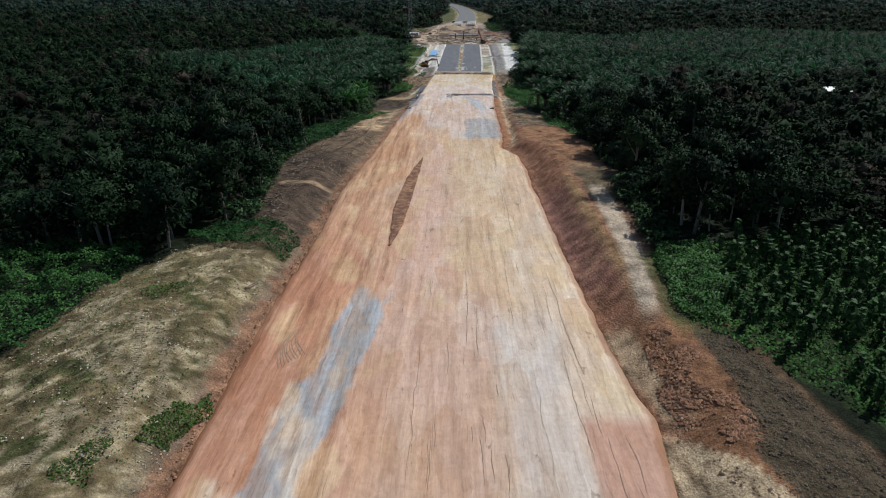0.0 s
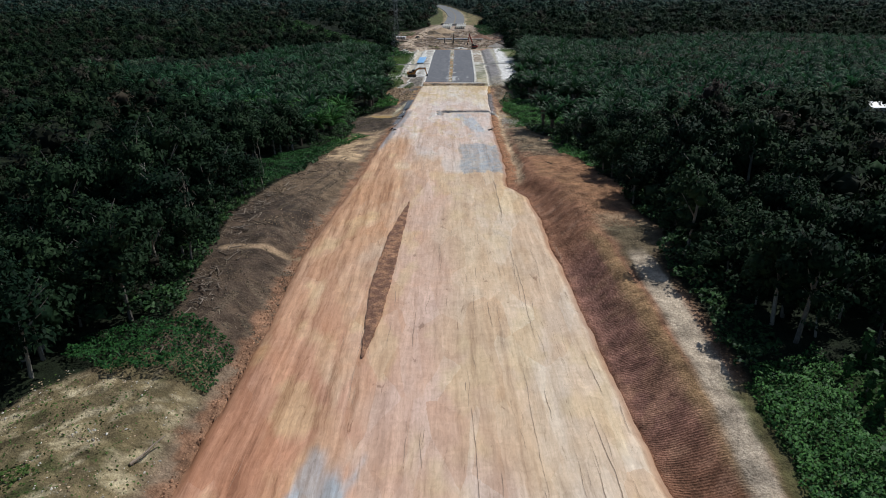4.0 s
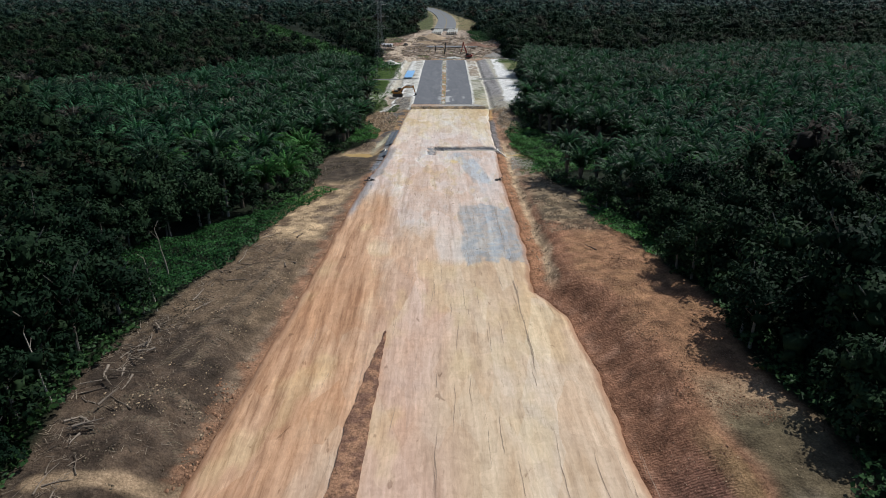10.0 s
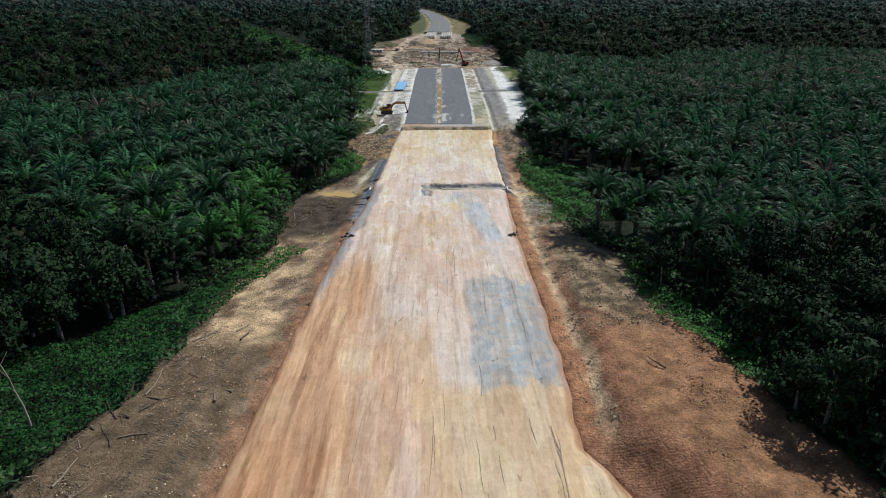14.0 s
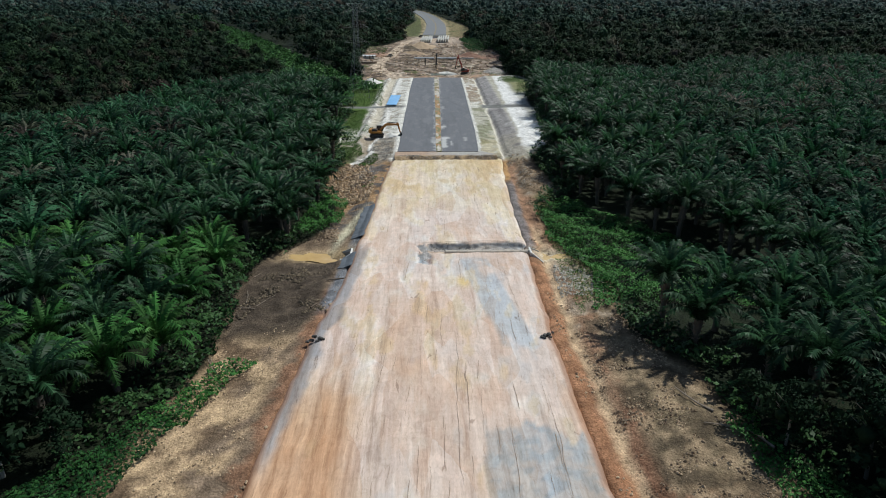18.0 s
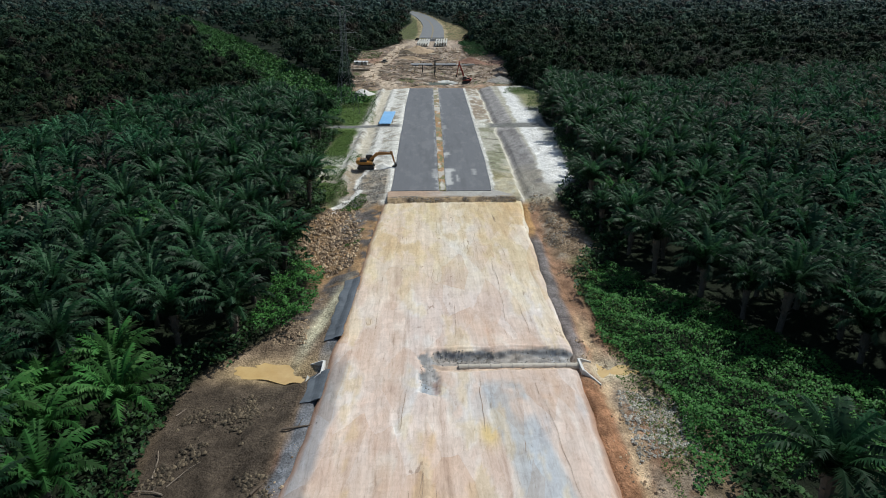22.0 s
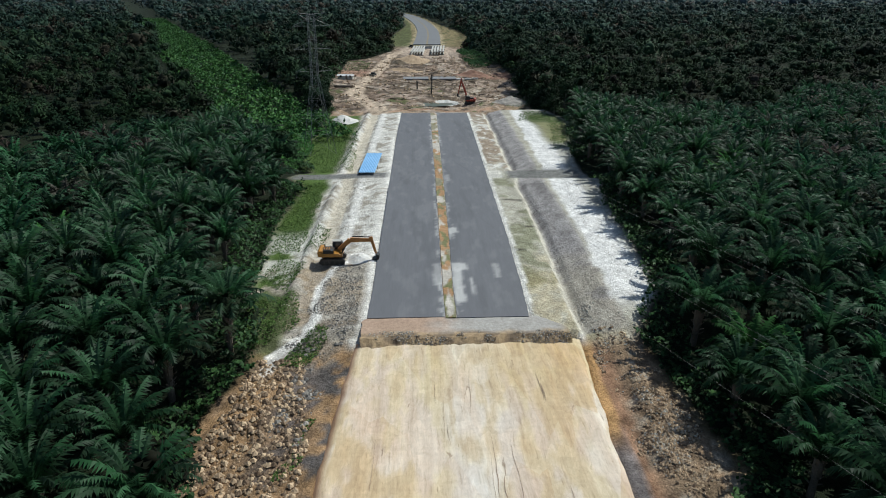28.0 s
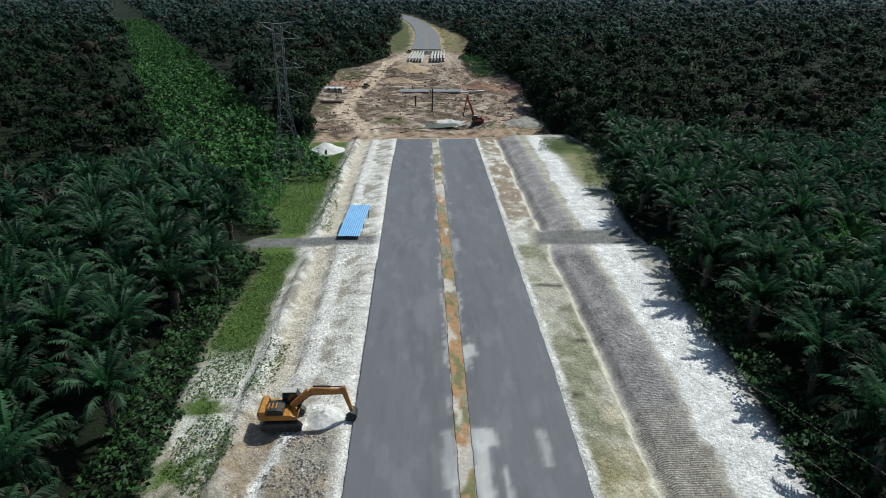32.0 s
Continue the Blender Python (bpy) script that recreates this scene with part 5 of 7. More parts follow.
def tree_kind(seed, radius, height, count, size):
    gen = np.random.default_rng(seed)
    p, n = crown_cloud(gen, radius, height * 0.85, count, size, 15)
    v, f = leaf_cards(p, n, size, gen)
    f = np.concatenate([f[:, (0, 1, 2)], f[:, (0, 2, 3)]])
    nv = np.repeat(n + gen.normal(0, 0.3, n.shape), 4, 0)
    bv, bf, bn = filling(gen, radius, height * 0.8, 7)
    f = np.concatenate([f, bf + len(v)])
    v, nv = np.concatenate([v, bv]), np.concatenate([nv, bn])
    v[:, 2] += height * 0.12
    crown = big_mesh("crown", v, f, LEAF, normals=nv)
    bm = bmesh.new()
    lean = Vector((gen.uniform(-0.5, 0.5), gen.uniform(-0.5, 0.5), height * 0.62))
    rod(bm, (0, 0, -0.6), lean * 0.5, 0.2, 0.15, 7, False)
    rod(bm, lean * 0.5, lean, 0.15, 0.09, 7, False)
    for k in range(5):
        a = gen.uniform(0, 6.28)
        start = lean * gen.uniform(0.55, 0.95)
        rod(bm, start, start + Vector((math.cos(a) * radius * 0.6, math.sin(a) * radius * 0.6, height * 0.2)), 0.08, 0.03, 5, False)
    trunk = bpy.data.meshes.new("trunk")
    bm.to_mesh(trunk)
    bm.free()
    trunk.materials.append(BARK)
    root = thing("tree", pose(0, -900, -50), "leafy dark green broadleaf tree at the forest edge", "tree", "forest edge trees")
    for nm, me in (("trunk", trunk), ("crown", crown)):
        new(nm, me).parent = root
    return root


def palm_mesh(seed, fronds, steps, length):
    """An oil palm's crown: arched fronds, each a rib with two rows of leaflets hanging like a roof. Also a tone for each corner."""
    gen = np.random.default_rng(seed)
    V, F, tone = [], [], []
    up = np.array((0, 0, 1.0))
    for k in range(fronds):
        az = k * 2.39996 + gen.uniform(-0.25, 0.25)
        age = (k + 0.5) / fronds
        rise = radians(88 - 34 * age + gen.uniform(-7, 7))
        ln = length * (0.62 + 0.42 * math.sin(math.pi * (0.15 + 0.6 * age))) * gen.uniform(0.9, 1.1)
        bend = radians(58 + 72 * age ** 1.5 + gen.uniform(-14, 14))
        out, side = np.array((math.cos(az), math.sin(az), 0)), np.array((-math.sin(az), math.cos(az), 0))
        pos, spine = out * 0.25, []
        for i in range(steps + 1):
            ang = rise - bend * (i / steps) ** 1.7
            d = out * math.cos(ang) + up * math.sin(ang)
            spine.append((pos.copy(), d))
            pos = pos + d * ln / steps
        base, start = len(V), len(V)
        ribs = [round(q * steps / 5) for q in range(6)]
        for i in ribs:
            p, d = spine[i]
            w = 0.075 * (1 - i / steps) + 0.015
            V += [p - side * w, p + side * w]
        for q in range(5):
            b0 = base + 2 * q
            F += [(b0, b0 + 1, b0 + 3), (b0, b0 + 3, b0 + 2)]
        wide = ln / steps
        fall = gen.uniform(0.3, 0.6)
        for i in range(2, steps + 1):
            p, d = spine[i]
            u = i / steps
            reach = ln * 0.165 * math.sin(math.pi * min(1, 0.2 + 0.72 * u)) + 0.14
            for s in (-1, 1):
                r = reach * gen.uniform(0.75, 1.2)
                tip = p + side * s * r * gen.uniform(0.6, 0.85) + d * r * gen.uniform(0.35, 0.75) - up * r * (fall + gen.uniform(-0.25, 0.3))
                b0 = len(V)
                V += [p - d * wide * 0.62, p + d * wide * 0.62, tip]
                F.append((b0, b0 + 1, b0 + 2))
        k2 = gen.uniform(0.72, 2.5) * (1.3 - 0.5 * age)
        grey = gen.uniform(0.0, 0.5)
        tone += [((0.0145 + 0.014 * grey) * k2, 0.044 * k2, (0.0165 + 0.011 * grey) * k2)] * (len(V) - start)
    return np.array(V), F, np.array(tone)


def palm_arrays(V, F, tone):
    return V, np.array(F), tone


def palm_kind(seed, height, leaf=None):
    V, T, tone = palm_arrays(*palm_mesh(seed, 34, 24, 5.7))
    V = V + np.array((0, 0, height))
    crown = big_mesh("crown", V, T, leaf or FROND, tone)
    gen = np.random.default_rng(seed + 50)
    bm = bmesh.new()
    rod(bm, (0, 0, -0.6), (0, 0, height * 0.6), 0.36, 0.3, 9, False)
    rod(bm, (0, 0, height * 0.6), (0, 0, height + 0.3), 0.42, 0.5, 9)
    for k in range(22):
        a, z = k * 2.4, height * (0.3 + 0.7 * k / 22)
        d = Vector((math.cos(a), math.sin(a), 0.9))
        rod(bm, Vector((math.cos(a) * 0.3, math.sin(a) * 0.3, z)), Vector((math.cos(a) * 0.3, math.sin(a) * 0.3, z)) + d * 0.4, 0.09, 0.04, 4)
    trunk = bpy.data.meshes.new("trunk")
    bm.to_mesh(trunk)
    bm.free()
    trunk.materials.append(PALM_TRUNK)
    root = thing("oil_palm", pose(0, -900, -50), "oil palm with long arching dark green fronds", "palm tree", "oil palm plantation")
    for nm, me in (("trunk", trunk), ("crown", crown)):
        new(nm, me).parent = root
    return root


LINE_AT, LINE_DIR = np.array((-24.4, 371.0)), np.array((-0.395, 0.919))     # the power line's tower and its way


def corridor(x, y):
    """How far from the power line's cleared strip, beyond the tower."""
    px, py = x - LINE_AT[0], y - LINE_AT[1]
    s = px * LINE_DIR[0] + py * LINE_DIR[1]
    return np.where(s > 4, np.abs(px * LINE_DIR[1] - py * LINE_DIR[0] + 4), 1e6), s


PALMS_L = [(-20, 186), (-30, 181), (-44, 184), (-58, 198), (-96, 239), (-150, 296), (-104, 300), (-86, 320), (-75, 364), (-52, 388), (-36, 376), (-26, 330), (-22, 290)]
PALMS_R = [(20, 190), (40, 176), (60, 184), (100, 200), (320, 330), (320, 420), (130, 425), (95, 385), (64, 396), (48, 410), (36, 400), (22, 300)]
FIELD = [(25, 62), (26, 78), (41, 83), (67, 87), (120, 91), (120, 30), (37, 42), (31, 54)]
THICKETS = [
    ("left scrub", [(-64, 79), (-42, 79.5), (-40, 73), (-41.5, 62), (-43, 50), (-54, 46), (-70, 62)], 2.4),
    ("left tongue", [(-38, 86), (-30, 92), (-22.8, 88), (-23, 80), (-31, 79.5), (-38, 82.5)], 1.3),
    ("left belt", [(-37, 138), (-47, 160), (-40, 167), (-34, 177), (-25, 190), (-25, 184), (-27.5, 170), (-31.5, 147)], 1.1),
    ("left corner", [(-29, 184), (-23.5, 195), (-20, 196), (-24, 184)], 1.0),
    ("left mound", [(-23.5, 239), (-21, 251), (-16, 252), (-15.6, 238), (-17, 233), (-22, 233)], 1.8),
    ("right slope", [(17.5, 231), (20, 246), (25, 252), (33, 240), (38, 231), (44, 221), (47, 211), (40, 206), (31, 207), (24, 209), (21.5, 214), (22, 221)], 1.3),
    ("right belt", [(24.5, 181), (27, 184), (33, 160), (32, 153), (29, 156), (26, 168)], 1.2),
    ("right verge", [(19.5, 205), (23.5, 208), (25, 218), (22, 219)], 0.8),
    ("line foot", [(-27, 353), (-26, 373), (-33, 402), (-56, 402), (-45, 380), (-34, 358)], 1.9),
    ("field edge", [(25, 62), (26.5, 79), (36, 84), (34, 74), (29.5, 60)], 1.2),
    ("far right verge", [(30, 560), (27, 625), (36, 640), (42, 600), (42, 560)], 2.5),
]


FIELD_EDGE = [t[1] for t in THICKETS if t[0] == "field edge"][0]


def blocked(x, y, keep):
    """Places with no forest trees: the open ground, palms, field, thickets and the power line's strip."""
    gl, gr = along(y, GREEN_L), along(y, GREEN_R)
    bad = (x > gl - keep) & (x < gr + keep)
    bad |= inside(x, y, PALMS_L) | inside(x, y, PALMS_R) | inside(x, y, FIELD)
    for _, poly, _ in THICKETS:
        bad |= inside(x, y, poly)
    off, s = corridor(x, y)
    bad |= (off < 16.5 + 0.002 * s + 3 * fbm(x / 14, y / 14, 35, 3)) | ((x > 0) & (y < 80)) | ((x > 0) & (x < 32) & (y < 98))
    bad |= np.hypot(x - 128, y - 219) < 11
    return bad


def scatter(x0, x1, y0, y1, step, gen, shift=0.35):
    xs, ys = np.arange(x0, x1, step), np.arange(y0, y1, step * 0.9)
    X, Y = np.meshgrid(xs, ys)
    X = X + (np.arange(len(ys)) % 2)[:, None] * step / 2
    return (X + gen.uniform(-shift, shift, X.shape) * step).ravel(), (Y + gen.uniform(-shift, shift, Y.shape) * step).ravel()


def in_view(x, y, reach=10.0):
    """Land that the flight can see: wider further off."""
    return (np.abs(x) < 0.74 * (y + 20) + reach) & (y > 30)


def stuff_of(name, v, f, xs, ys, zs, scale, gen, mat, tones, label, category, squash=None, nrm=None, corner=None):
    """Many copies of a small template in one mesh, each turned, sized and toned."""
    n, m = len(xs), len(v)
    a = gen.uniform(0, 2 * math.pi, n)
    ca, sa_ = np.cos(a)[:, None], np.sin(a)[:, None]
    s = scale[:, None]
    hz = s if squash is None else s * squash[:, None]
    X = (v[None, :, 0] * ca - v[None, :, 1] * sa_) * s + xs[:, None]
    Y = (v[None, :, 0] * sa_ + v[None, :, 1] * ca) * s + ys[:, None]
    Z = v[None, :, 2] * hz + zs[:, None]
    faces = (f[None] + (np.arange(n) * m)[:, None, None]).reshape(-1, f.shape[1])
    tint = np.repeat(tones, m, 0)
    if corner is not None:
        tint = tint * np.tile(corner, n)[:, None]
    normals = None
    if nrm is not None:
        normals = np.c_[(nrm[None, :, 0] * ca - nrm[None, :, 1] * sa_).ravel(), (nrm[None, :, 0] * sa_ + nrm[None, :, 1] * ca).ravel(), np.tile(nrm[:, 2], n)]
    ob = new(name, big_mesh(name, np.c_[X.ravel(), Y.ravel(), Z.ravel()], faces, mat, tint, normals=normals))
    return tagged(ob, label, category, kind="stuff")


def green_tones(gen, n, low=(0.011, 0.029, 0.014), high=(0.042, 0.074, 0.034)):
    k = gen.random((n, 1)) ** 1.4
    c = np.array(low) * (1 - k) + np.array(high) * k
    dry = (gen.random((n, 1)) < 0.22) * gen.random((n, 1))
    c = c * (1 - dry) + np.array((1.15, 0.95, 0.75)) * c[:, 1:2] * dry
    return c * gen.uniform(0.75, 1.25, (n, 1)) * gen.uniform(0.85, 1.15, (n, 3)) ** 0.5


# forest-edge trees as things, the woods behind as stuff
gen = np.random.default_rng(21)
kinds = [tree_kind(100 + k, r, h, 1300, 0.23) for k, (r, h) in enumerate(((3.5, 9.0), (3.0, 11.0), (4.0, 10.0), (2.7, 7.5), (3.3, 12.5), (3.6, 8.2)))]
tx, ty = scatter(-78, 80, 34, 600, 4.4, gen, 0.5)
ok = ~blocked(tx, ty, 1.2) & in_view(tx, ty)
tx, ty = tx[ok], ty[ok]
near_edge = np.where(tx < 0, along(ty, GREEN_L) - tx, tx - along(ty, GREEN_R))
as_thing = (near_edge < 30) & (ty < 205) | (near_edge < 7) & (ty > 380) & (ty < 480)
order = np.argsort(near_edge + 0.02 * ty)
picked = [i for i in order if as_thing[i]][:290]
for i in picked:
    s = gen.uniform(0.62, 1.38) * (0.8 if near_edge[i] < 3 else 1.0)
    copy_thing(kinds[gen.integers(len(kinds))], pose(tx[i], ty[i], on_ground(tx[i], ty[i]), gen.uniform(-4, 4), gen.uniform(-4, 4), gen.uniform(0, 360)) @ Matrix.Diagonal((s, s, s * gen.uniform(0.85, 1.2), 1)))
for root in kinds:
    for ob in (*root.children, root):
        bpy.data.objects.remove(ob)
rest = np.ones(len(tx), bool)
rest[picked] = False
tx, ty = tx[rest], ty[rest]


def lump_template(seed, count, size, radius=1.0, height=1.0, lobes=5, blobs=3):
    g = np.random.default_rng(seed)
    p, n = crown_cloud(g, radius, height, count, size, lobes)
    n = n + np.array((0, 0, 0.5))
    v, f = leaf_cards(p, n, size, g, 0.9)
    v = v.reshape(-1, 4, 3)[:, :3].reshape(-1, 3)
    f = np.arange(len(v)).reshape(-1, 3)
    nv = np.repeat(n + g.normal(0, 0.25, n.shape), 3, 0)
    bv, bf, bn = filling(g, radius, height, blobs)
    return np.concatenate([v, bv]), np.concatenate([f, bf + len(v)]), np.concatenate([nv, bn])


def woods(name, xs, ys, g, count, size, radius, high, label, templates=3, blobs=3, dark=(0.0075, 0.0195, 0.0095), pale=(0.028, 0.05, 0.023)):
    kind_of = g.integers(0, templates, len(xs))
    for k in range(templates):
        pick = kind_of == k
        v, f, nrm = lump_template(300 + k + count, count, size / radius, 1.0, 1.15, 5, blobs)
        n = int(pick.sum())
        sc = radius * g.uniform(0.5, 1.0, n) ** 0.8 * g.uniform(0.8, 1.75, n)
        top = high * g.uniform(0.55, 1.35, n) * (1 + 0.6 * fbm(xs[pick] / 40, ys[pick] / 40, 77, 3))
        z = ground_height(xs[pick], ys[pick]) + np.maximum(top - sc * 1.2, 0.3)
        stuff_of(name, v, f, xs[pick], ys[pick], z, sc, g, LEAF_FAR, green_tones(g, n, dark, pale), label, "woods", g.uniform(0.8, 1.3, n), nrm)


fx, fy = scatter(-330, 330, 34, 470, 5.6, gen, 0.48)
ok = ~blocked(fx, fy, 1.5) & in_view(fx, fy) & ((np.abs(fx) > 78))
woods("woods", np.r_[tx[ty < 470], fx[ok]], np.r_[ty[ty < 470], fy[ok]], gen, 150, 0.39, 3.5, 10.0, "dense dark green tropical woods", 3, 3)
fx, fy = scatter(-75, 78, 72, 214, 2.9, gen)
ok = ~blocked(fx, fy, 2.0) & in_view(fx, fy) & ((fx < -20) | (fy > 88))
woods("understorey", fx[ok], fy[ok], gen, 60, 0.3, 2.0, 4.2, "shrubs and saplings filling the forest floor", 2, 2)
fx, fy = scatter(-640, 640, 470, 900, 9.2, gen, 0.5)
ok = ~blocked(fx, fy, 2.0) & in_view(fx, fy)
# haze painted into the leaf tones: paler and bluer from y 620 on
for part_of, cards, leaf, haze in ((fy < 620, 140, 0.52, 1.0), (fy >= 620, 50, 0.85, 1.3)):
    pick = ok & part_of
    woods("far_woods", fx[pick], fy[pick], gen, cards, leaf, 5.4, 13.5, "dense dark green tropical woods further off", 3, 4, (0.0115 * haze, 0.0265 * haze, 0.0155 * haze ** 2), (0.037 * haze, 0.061 * haze, 0.033 * haze ** 2))
fx, fy = scatter(-62, 72, 426, 900, 3.6, gen, 0.5)
ok = ~blocked(fx, fy, 0.5) & ((fx > along(fy, GREEN_L) - 9) & (fx < along(fy, GREEN_R) + 9))
woods("roadside_shrubs", fx[ok], fy[ok], gen, 50, 0.4, 2.4, 3.4, "shrubs and saplings along the edge of the far woods", 2, 2, (0.0135, 0.034, 0.017), (0.044, 0.08, 0.036))
fx, fy = scatter(-80, 90, 430, 900, 6.0, gen, 0.5)
ok = ~blocked(fx, fy, 3.0) & ((fx > along(fy, GREEN_L) - 26) & (fx < along(fy, GREEN_R) + 26))
woods("roadside_woods", fx[ok], fy[ok], gen, 110, 0.5, 4.2, 11.0, "dark green trees at the edge of the far woods", 2, 3, (0.0115, 0.0265, 0.0155), (0.037, 0.061, 0.033))
# stronger painted haze: the tints themselves are lightened and blued
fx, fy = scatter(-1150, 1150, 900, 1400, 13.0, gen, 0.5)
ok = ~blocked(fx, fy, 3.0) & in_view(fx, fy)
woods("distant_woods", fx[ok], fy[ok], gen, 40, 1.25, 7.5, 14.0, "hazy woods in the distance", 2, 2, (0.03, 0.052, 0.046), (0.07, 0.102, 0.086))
# palest, bluest leaf colours, standing in for haze near the horizon
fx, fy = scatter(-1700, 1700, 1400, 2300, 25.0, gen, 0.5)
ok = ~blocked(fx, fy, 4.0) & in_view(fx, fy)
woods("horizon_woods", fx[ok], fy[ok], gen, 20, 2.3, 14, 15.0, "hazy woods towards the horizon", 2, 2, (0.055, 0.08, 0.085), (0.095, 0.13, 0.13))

# oil palms
palm_kinds = [palm_kind(400 + k, h) for k, h in enumerate((3.6, 4.2, 4.8, 3.9))] + [palm_kind(409, 2.4, FROND_YOUNG)]
px, py = scatter(-160, 320, 172, 430, 6.5, gen, 0.22)
ok = (inside(px, py, PALMS_L) & (px < along(py, GREEN_L) - 2.8)) | (inside(px, py, PALMS_R) & (px > along(py, GREEN_R) + 3.2))
for _, poly, _ in THICKETS:
    ok &= ~inside(px, py, poly)
ok &= in_view(px, py) & (np.hypot(px - 128, py - 219) > 12)
px, py = px[ok], py[ok]
order = np.argsort(np.where(px < 0, along(py, GREEN_L) - px, px - along(py, GREEN_R)))
for i in order[:300]:
    s = gen.uniform(0.86, 1.14)
    young = (px[i] < -22 and py[i] < 228 and gen.random() < 0.4) or gen.random() < 0.05
    copy_thing(palm_kinds[4 if young else gen.integers(4)], pose(px[i], py[i], on_ground(px[i], py[i]), gen.uniform(-4, 4), gen.uniform(-4, 4), gen.uniform(0, 360)) @ Matrix.Diagonal((s, s, s, 1)))
for root in palm_kinds:
    for ob in (*root.children, root):
        bpy.data.objects.remove(ob)
far = order[300:]
for k in range(2):
    pick = far[k::2]
    v, f, tone = palm_arrays(*palm_mesh(450 + k, 20, 11, 5.8))
    n = len(pick)
    stuff_of("oil_palms", v, f, px[pick], py[pick], ground_height(px[pick], py[pick]) + gen.uniform(3.4, 5, n), gen.uniform(0.88, 1.12, n), gen, FROND_FAR,
             green_tones(gen, n, (0.011, 0.034, 0.016), (0.026, 0.07, 0.031)), "rows of oil palms further into the plantation", "palm trees", corner=tone[:, 1] / 0.042)


# low thickets: creepers and shrubs
def thicket(name, poly, height, density, size, g, mat, label, avoid=()):
    poly_a = np.array(poly)
    (x0, y0), (x1, y1) = poly_a.min(0), poly_a.max(0)
    n = int((x1 - x0) * (y1 - y0) * density)
    X, Y = g.uniform(x0, x1, n), g.uniform(y0, y1, n)
    keep = inside(X + 1.2 * fbm(X / 2, Y / 2, 5, 2), Y + 1.2 * fbm(X / 2, Y / 2, 6, 2), poly)
    for other in avoid:
        keep &= ~inside(X, Y, other)
    X, Y = X[keep], Y[keep]
    relief = height * np.clip(0.55 + 1.3 * fbm(X / 2.6, Y / 2.6, 9, 4), 0.08, 1.4)
    Z = ground_height(X, Y) + relief * (1 - 0.35 * g.random(len(X)) ** 2)
    v, f = leaf_cards(np.c_[X, Y, Z], np.tile((0.0, 0, 1.0), (len(X), 1)) + g.normal(0, 0.4, (len(X), 3)), size, g, 0.7)
    e = 0.4
    slope = np.c_[fbm((X - e) / 2.6, Y / 2.6, 9, 4) - fbm((X + e) / 2.6, Y / 2.6, 9, 4), fbm(X / 2.6, (Y - e) / 2.6, 9, 4) - fbm(X / 2.6, (Y + e) / 2.6, 9, 4)] * height / e * 0.65
    nrm = np.repeat(np.c_[slope, np.ones(len(X))] + g.normal(0, 0.3, (len(X), 3)), 4, 0)
    return tagged(new(name, big_mesh(name, v, f, mat, normals=nrm)), label, "undergrowth", kind="stuff")


for nm, poly, h in THICKETS:
    bright = nm in ("right slope", "left mound", "right verge", "left corner", "right belt", "line foot")
    thicket("undergrowth", poly, h * (1.25 if bright else 1.0), 40, 0.145, gen, CREEPER if bright else SCRUB if nm in ("left scrub", "field edge") else BUSH, "bright green creepers spread over low ground" if bright else "green creepers and shrubs on low ground")
for table, sign in ((GREEN_L, -1), (GREEN_R, 1)):
    for y0, y1 in ((90, 190), (190, 345), (352, 432)) if sign < 0 else ((64, 190), (190, 343), (352, 432)):
        ys = np.arange(y0, y1 + 1, 4.0)
        xs = along(ys, table)
        poly = [(float(x), float(y)) for x, y in zip(xs, ys)] + [(float(x + sign * 5.5), float(y)) for x, y in zip(xs[::-1], ys[::-1])]
        thicket("undergrowth", poly, 2.6, 14, 0.24, gen, UNDERGROWTH, "dark green shrubs along the forest edge", [q[1] for q in THICKETS])
strip_poly = [tuple(LINE_AT + LINE_DIR * s + np.array((LINE_DIR[1], -LINE_DIR[0])) * o) for s, o in ((10, -19), (700, -23), (700, 15), (10, 13))]
thicket("undergrowth", strip_poly, 3.6, 3.6, 0.48, gen, SCRUB, "bright green scrub in the cleared strip under the power line")

# the field of young climbing plants
g = np.random.default_rng(61)
p = np.c_[g.normal(0, 0.3, 90), g.normal(0, 0.3, 90), g.uniform(0.1, 2.7, 90)]
p[:, :2] *= (1.25 - 0.3 * p[:, 2:3])
cv, cf = leaf_cards(p, p * np.array((1, 1, 0.2)), 0.24, g, 0.7)
vine = big_mesh("leaves", cv, cf, CROP)
bm = bmesh.new()
rod(bm, (0, 0, -0.3), (0, 0, 2.4), 0.06, 0.05, 6)
stake = bpy.data.meshes.new("stake")
bm.to_mesh(stake)
bm.free()
stake.materials.append(WOOD_DEAD)
vine_root = thing("vine_plant", pose(0, -900, -50), "young climbing crop plant on a wooden stake", "crop plant", "field of staked plants")
for nm, me in (("stake", stake), ("leaves", vine)):
    new(nm, me).parent = vine_root
for r, y in enumerate(np.arange(38, 94, 2.7)):
    for x in np.arange(29.5, 78, 2.6):
        q = (x + gen.uniform(-0.35, 0.35) + 0.12 * (y - 46), y + gen.uniform(-0.35, 0.35))
        if gen.random() < 0.12:
            continue
        if inside(np.array([q[0] - 1.5]), np.array([q[1]]), FIELD)[0] and not inside(np.array([q[0]]), np.array([q[1]]), FIELD_EDGE)[0] and q[0] > 31 and in_view(np.array([q[0]]), np.array([q[1]]))[0]:
            s = gen.uniform(0.75, 1.35)
            copy_thing(vine_root, pose(q[0], q[1], on_ground(*q), gen.uniform(-5, 5), gen.uniform(-5, 5), gen.uniform(0, 360)) @ Matrix.Diagonal((s * 1.15, s * 1.15, s * gen.uniform(0.8, 1.25), 1)))
for ob in (*vine_root.children, vine_root):
    bpy.data.objects.remove(ob)
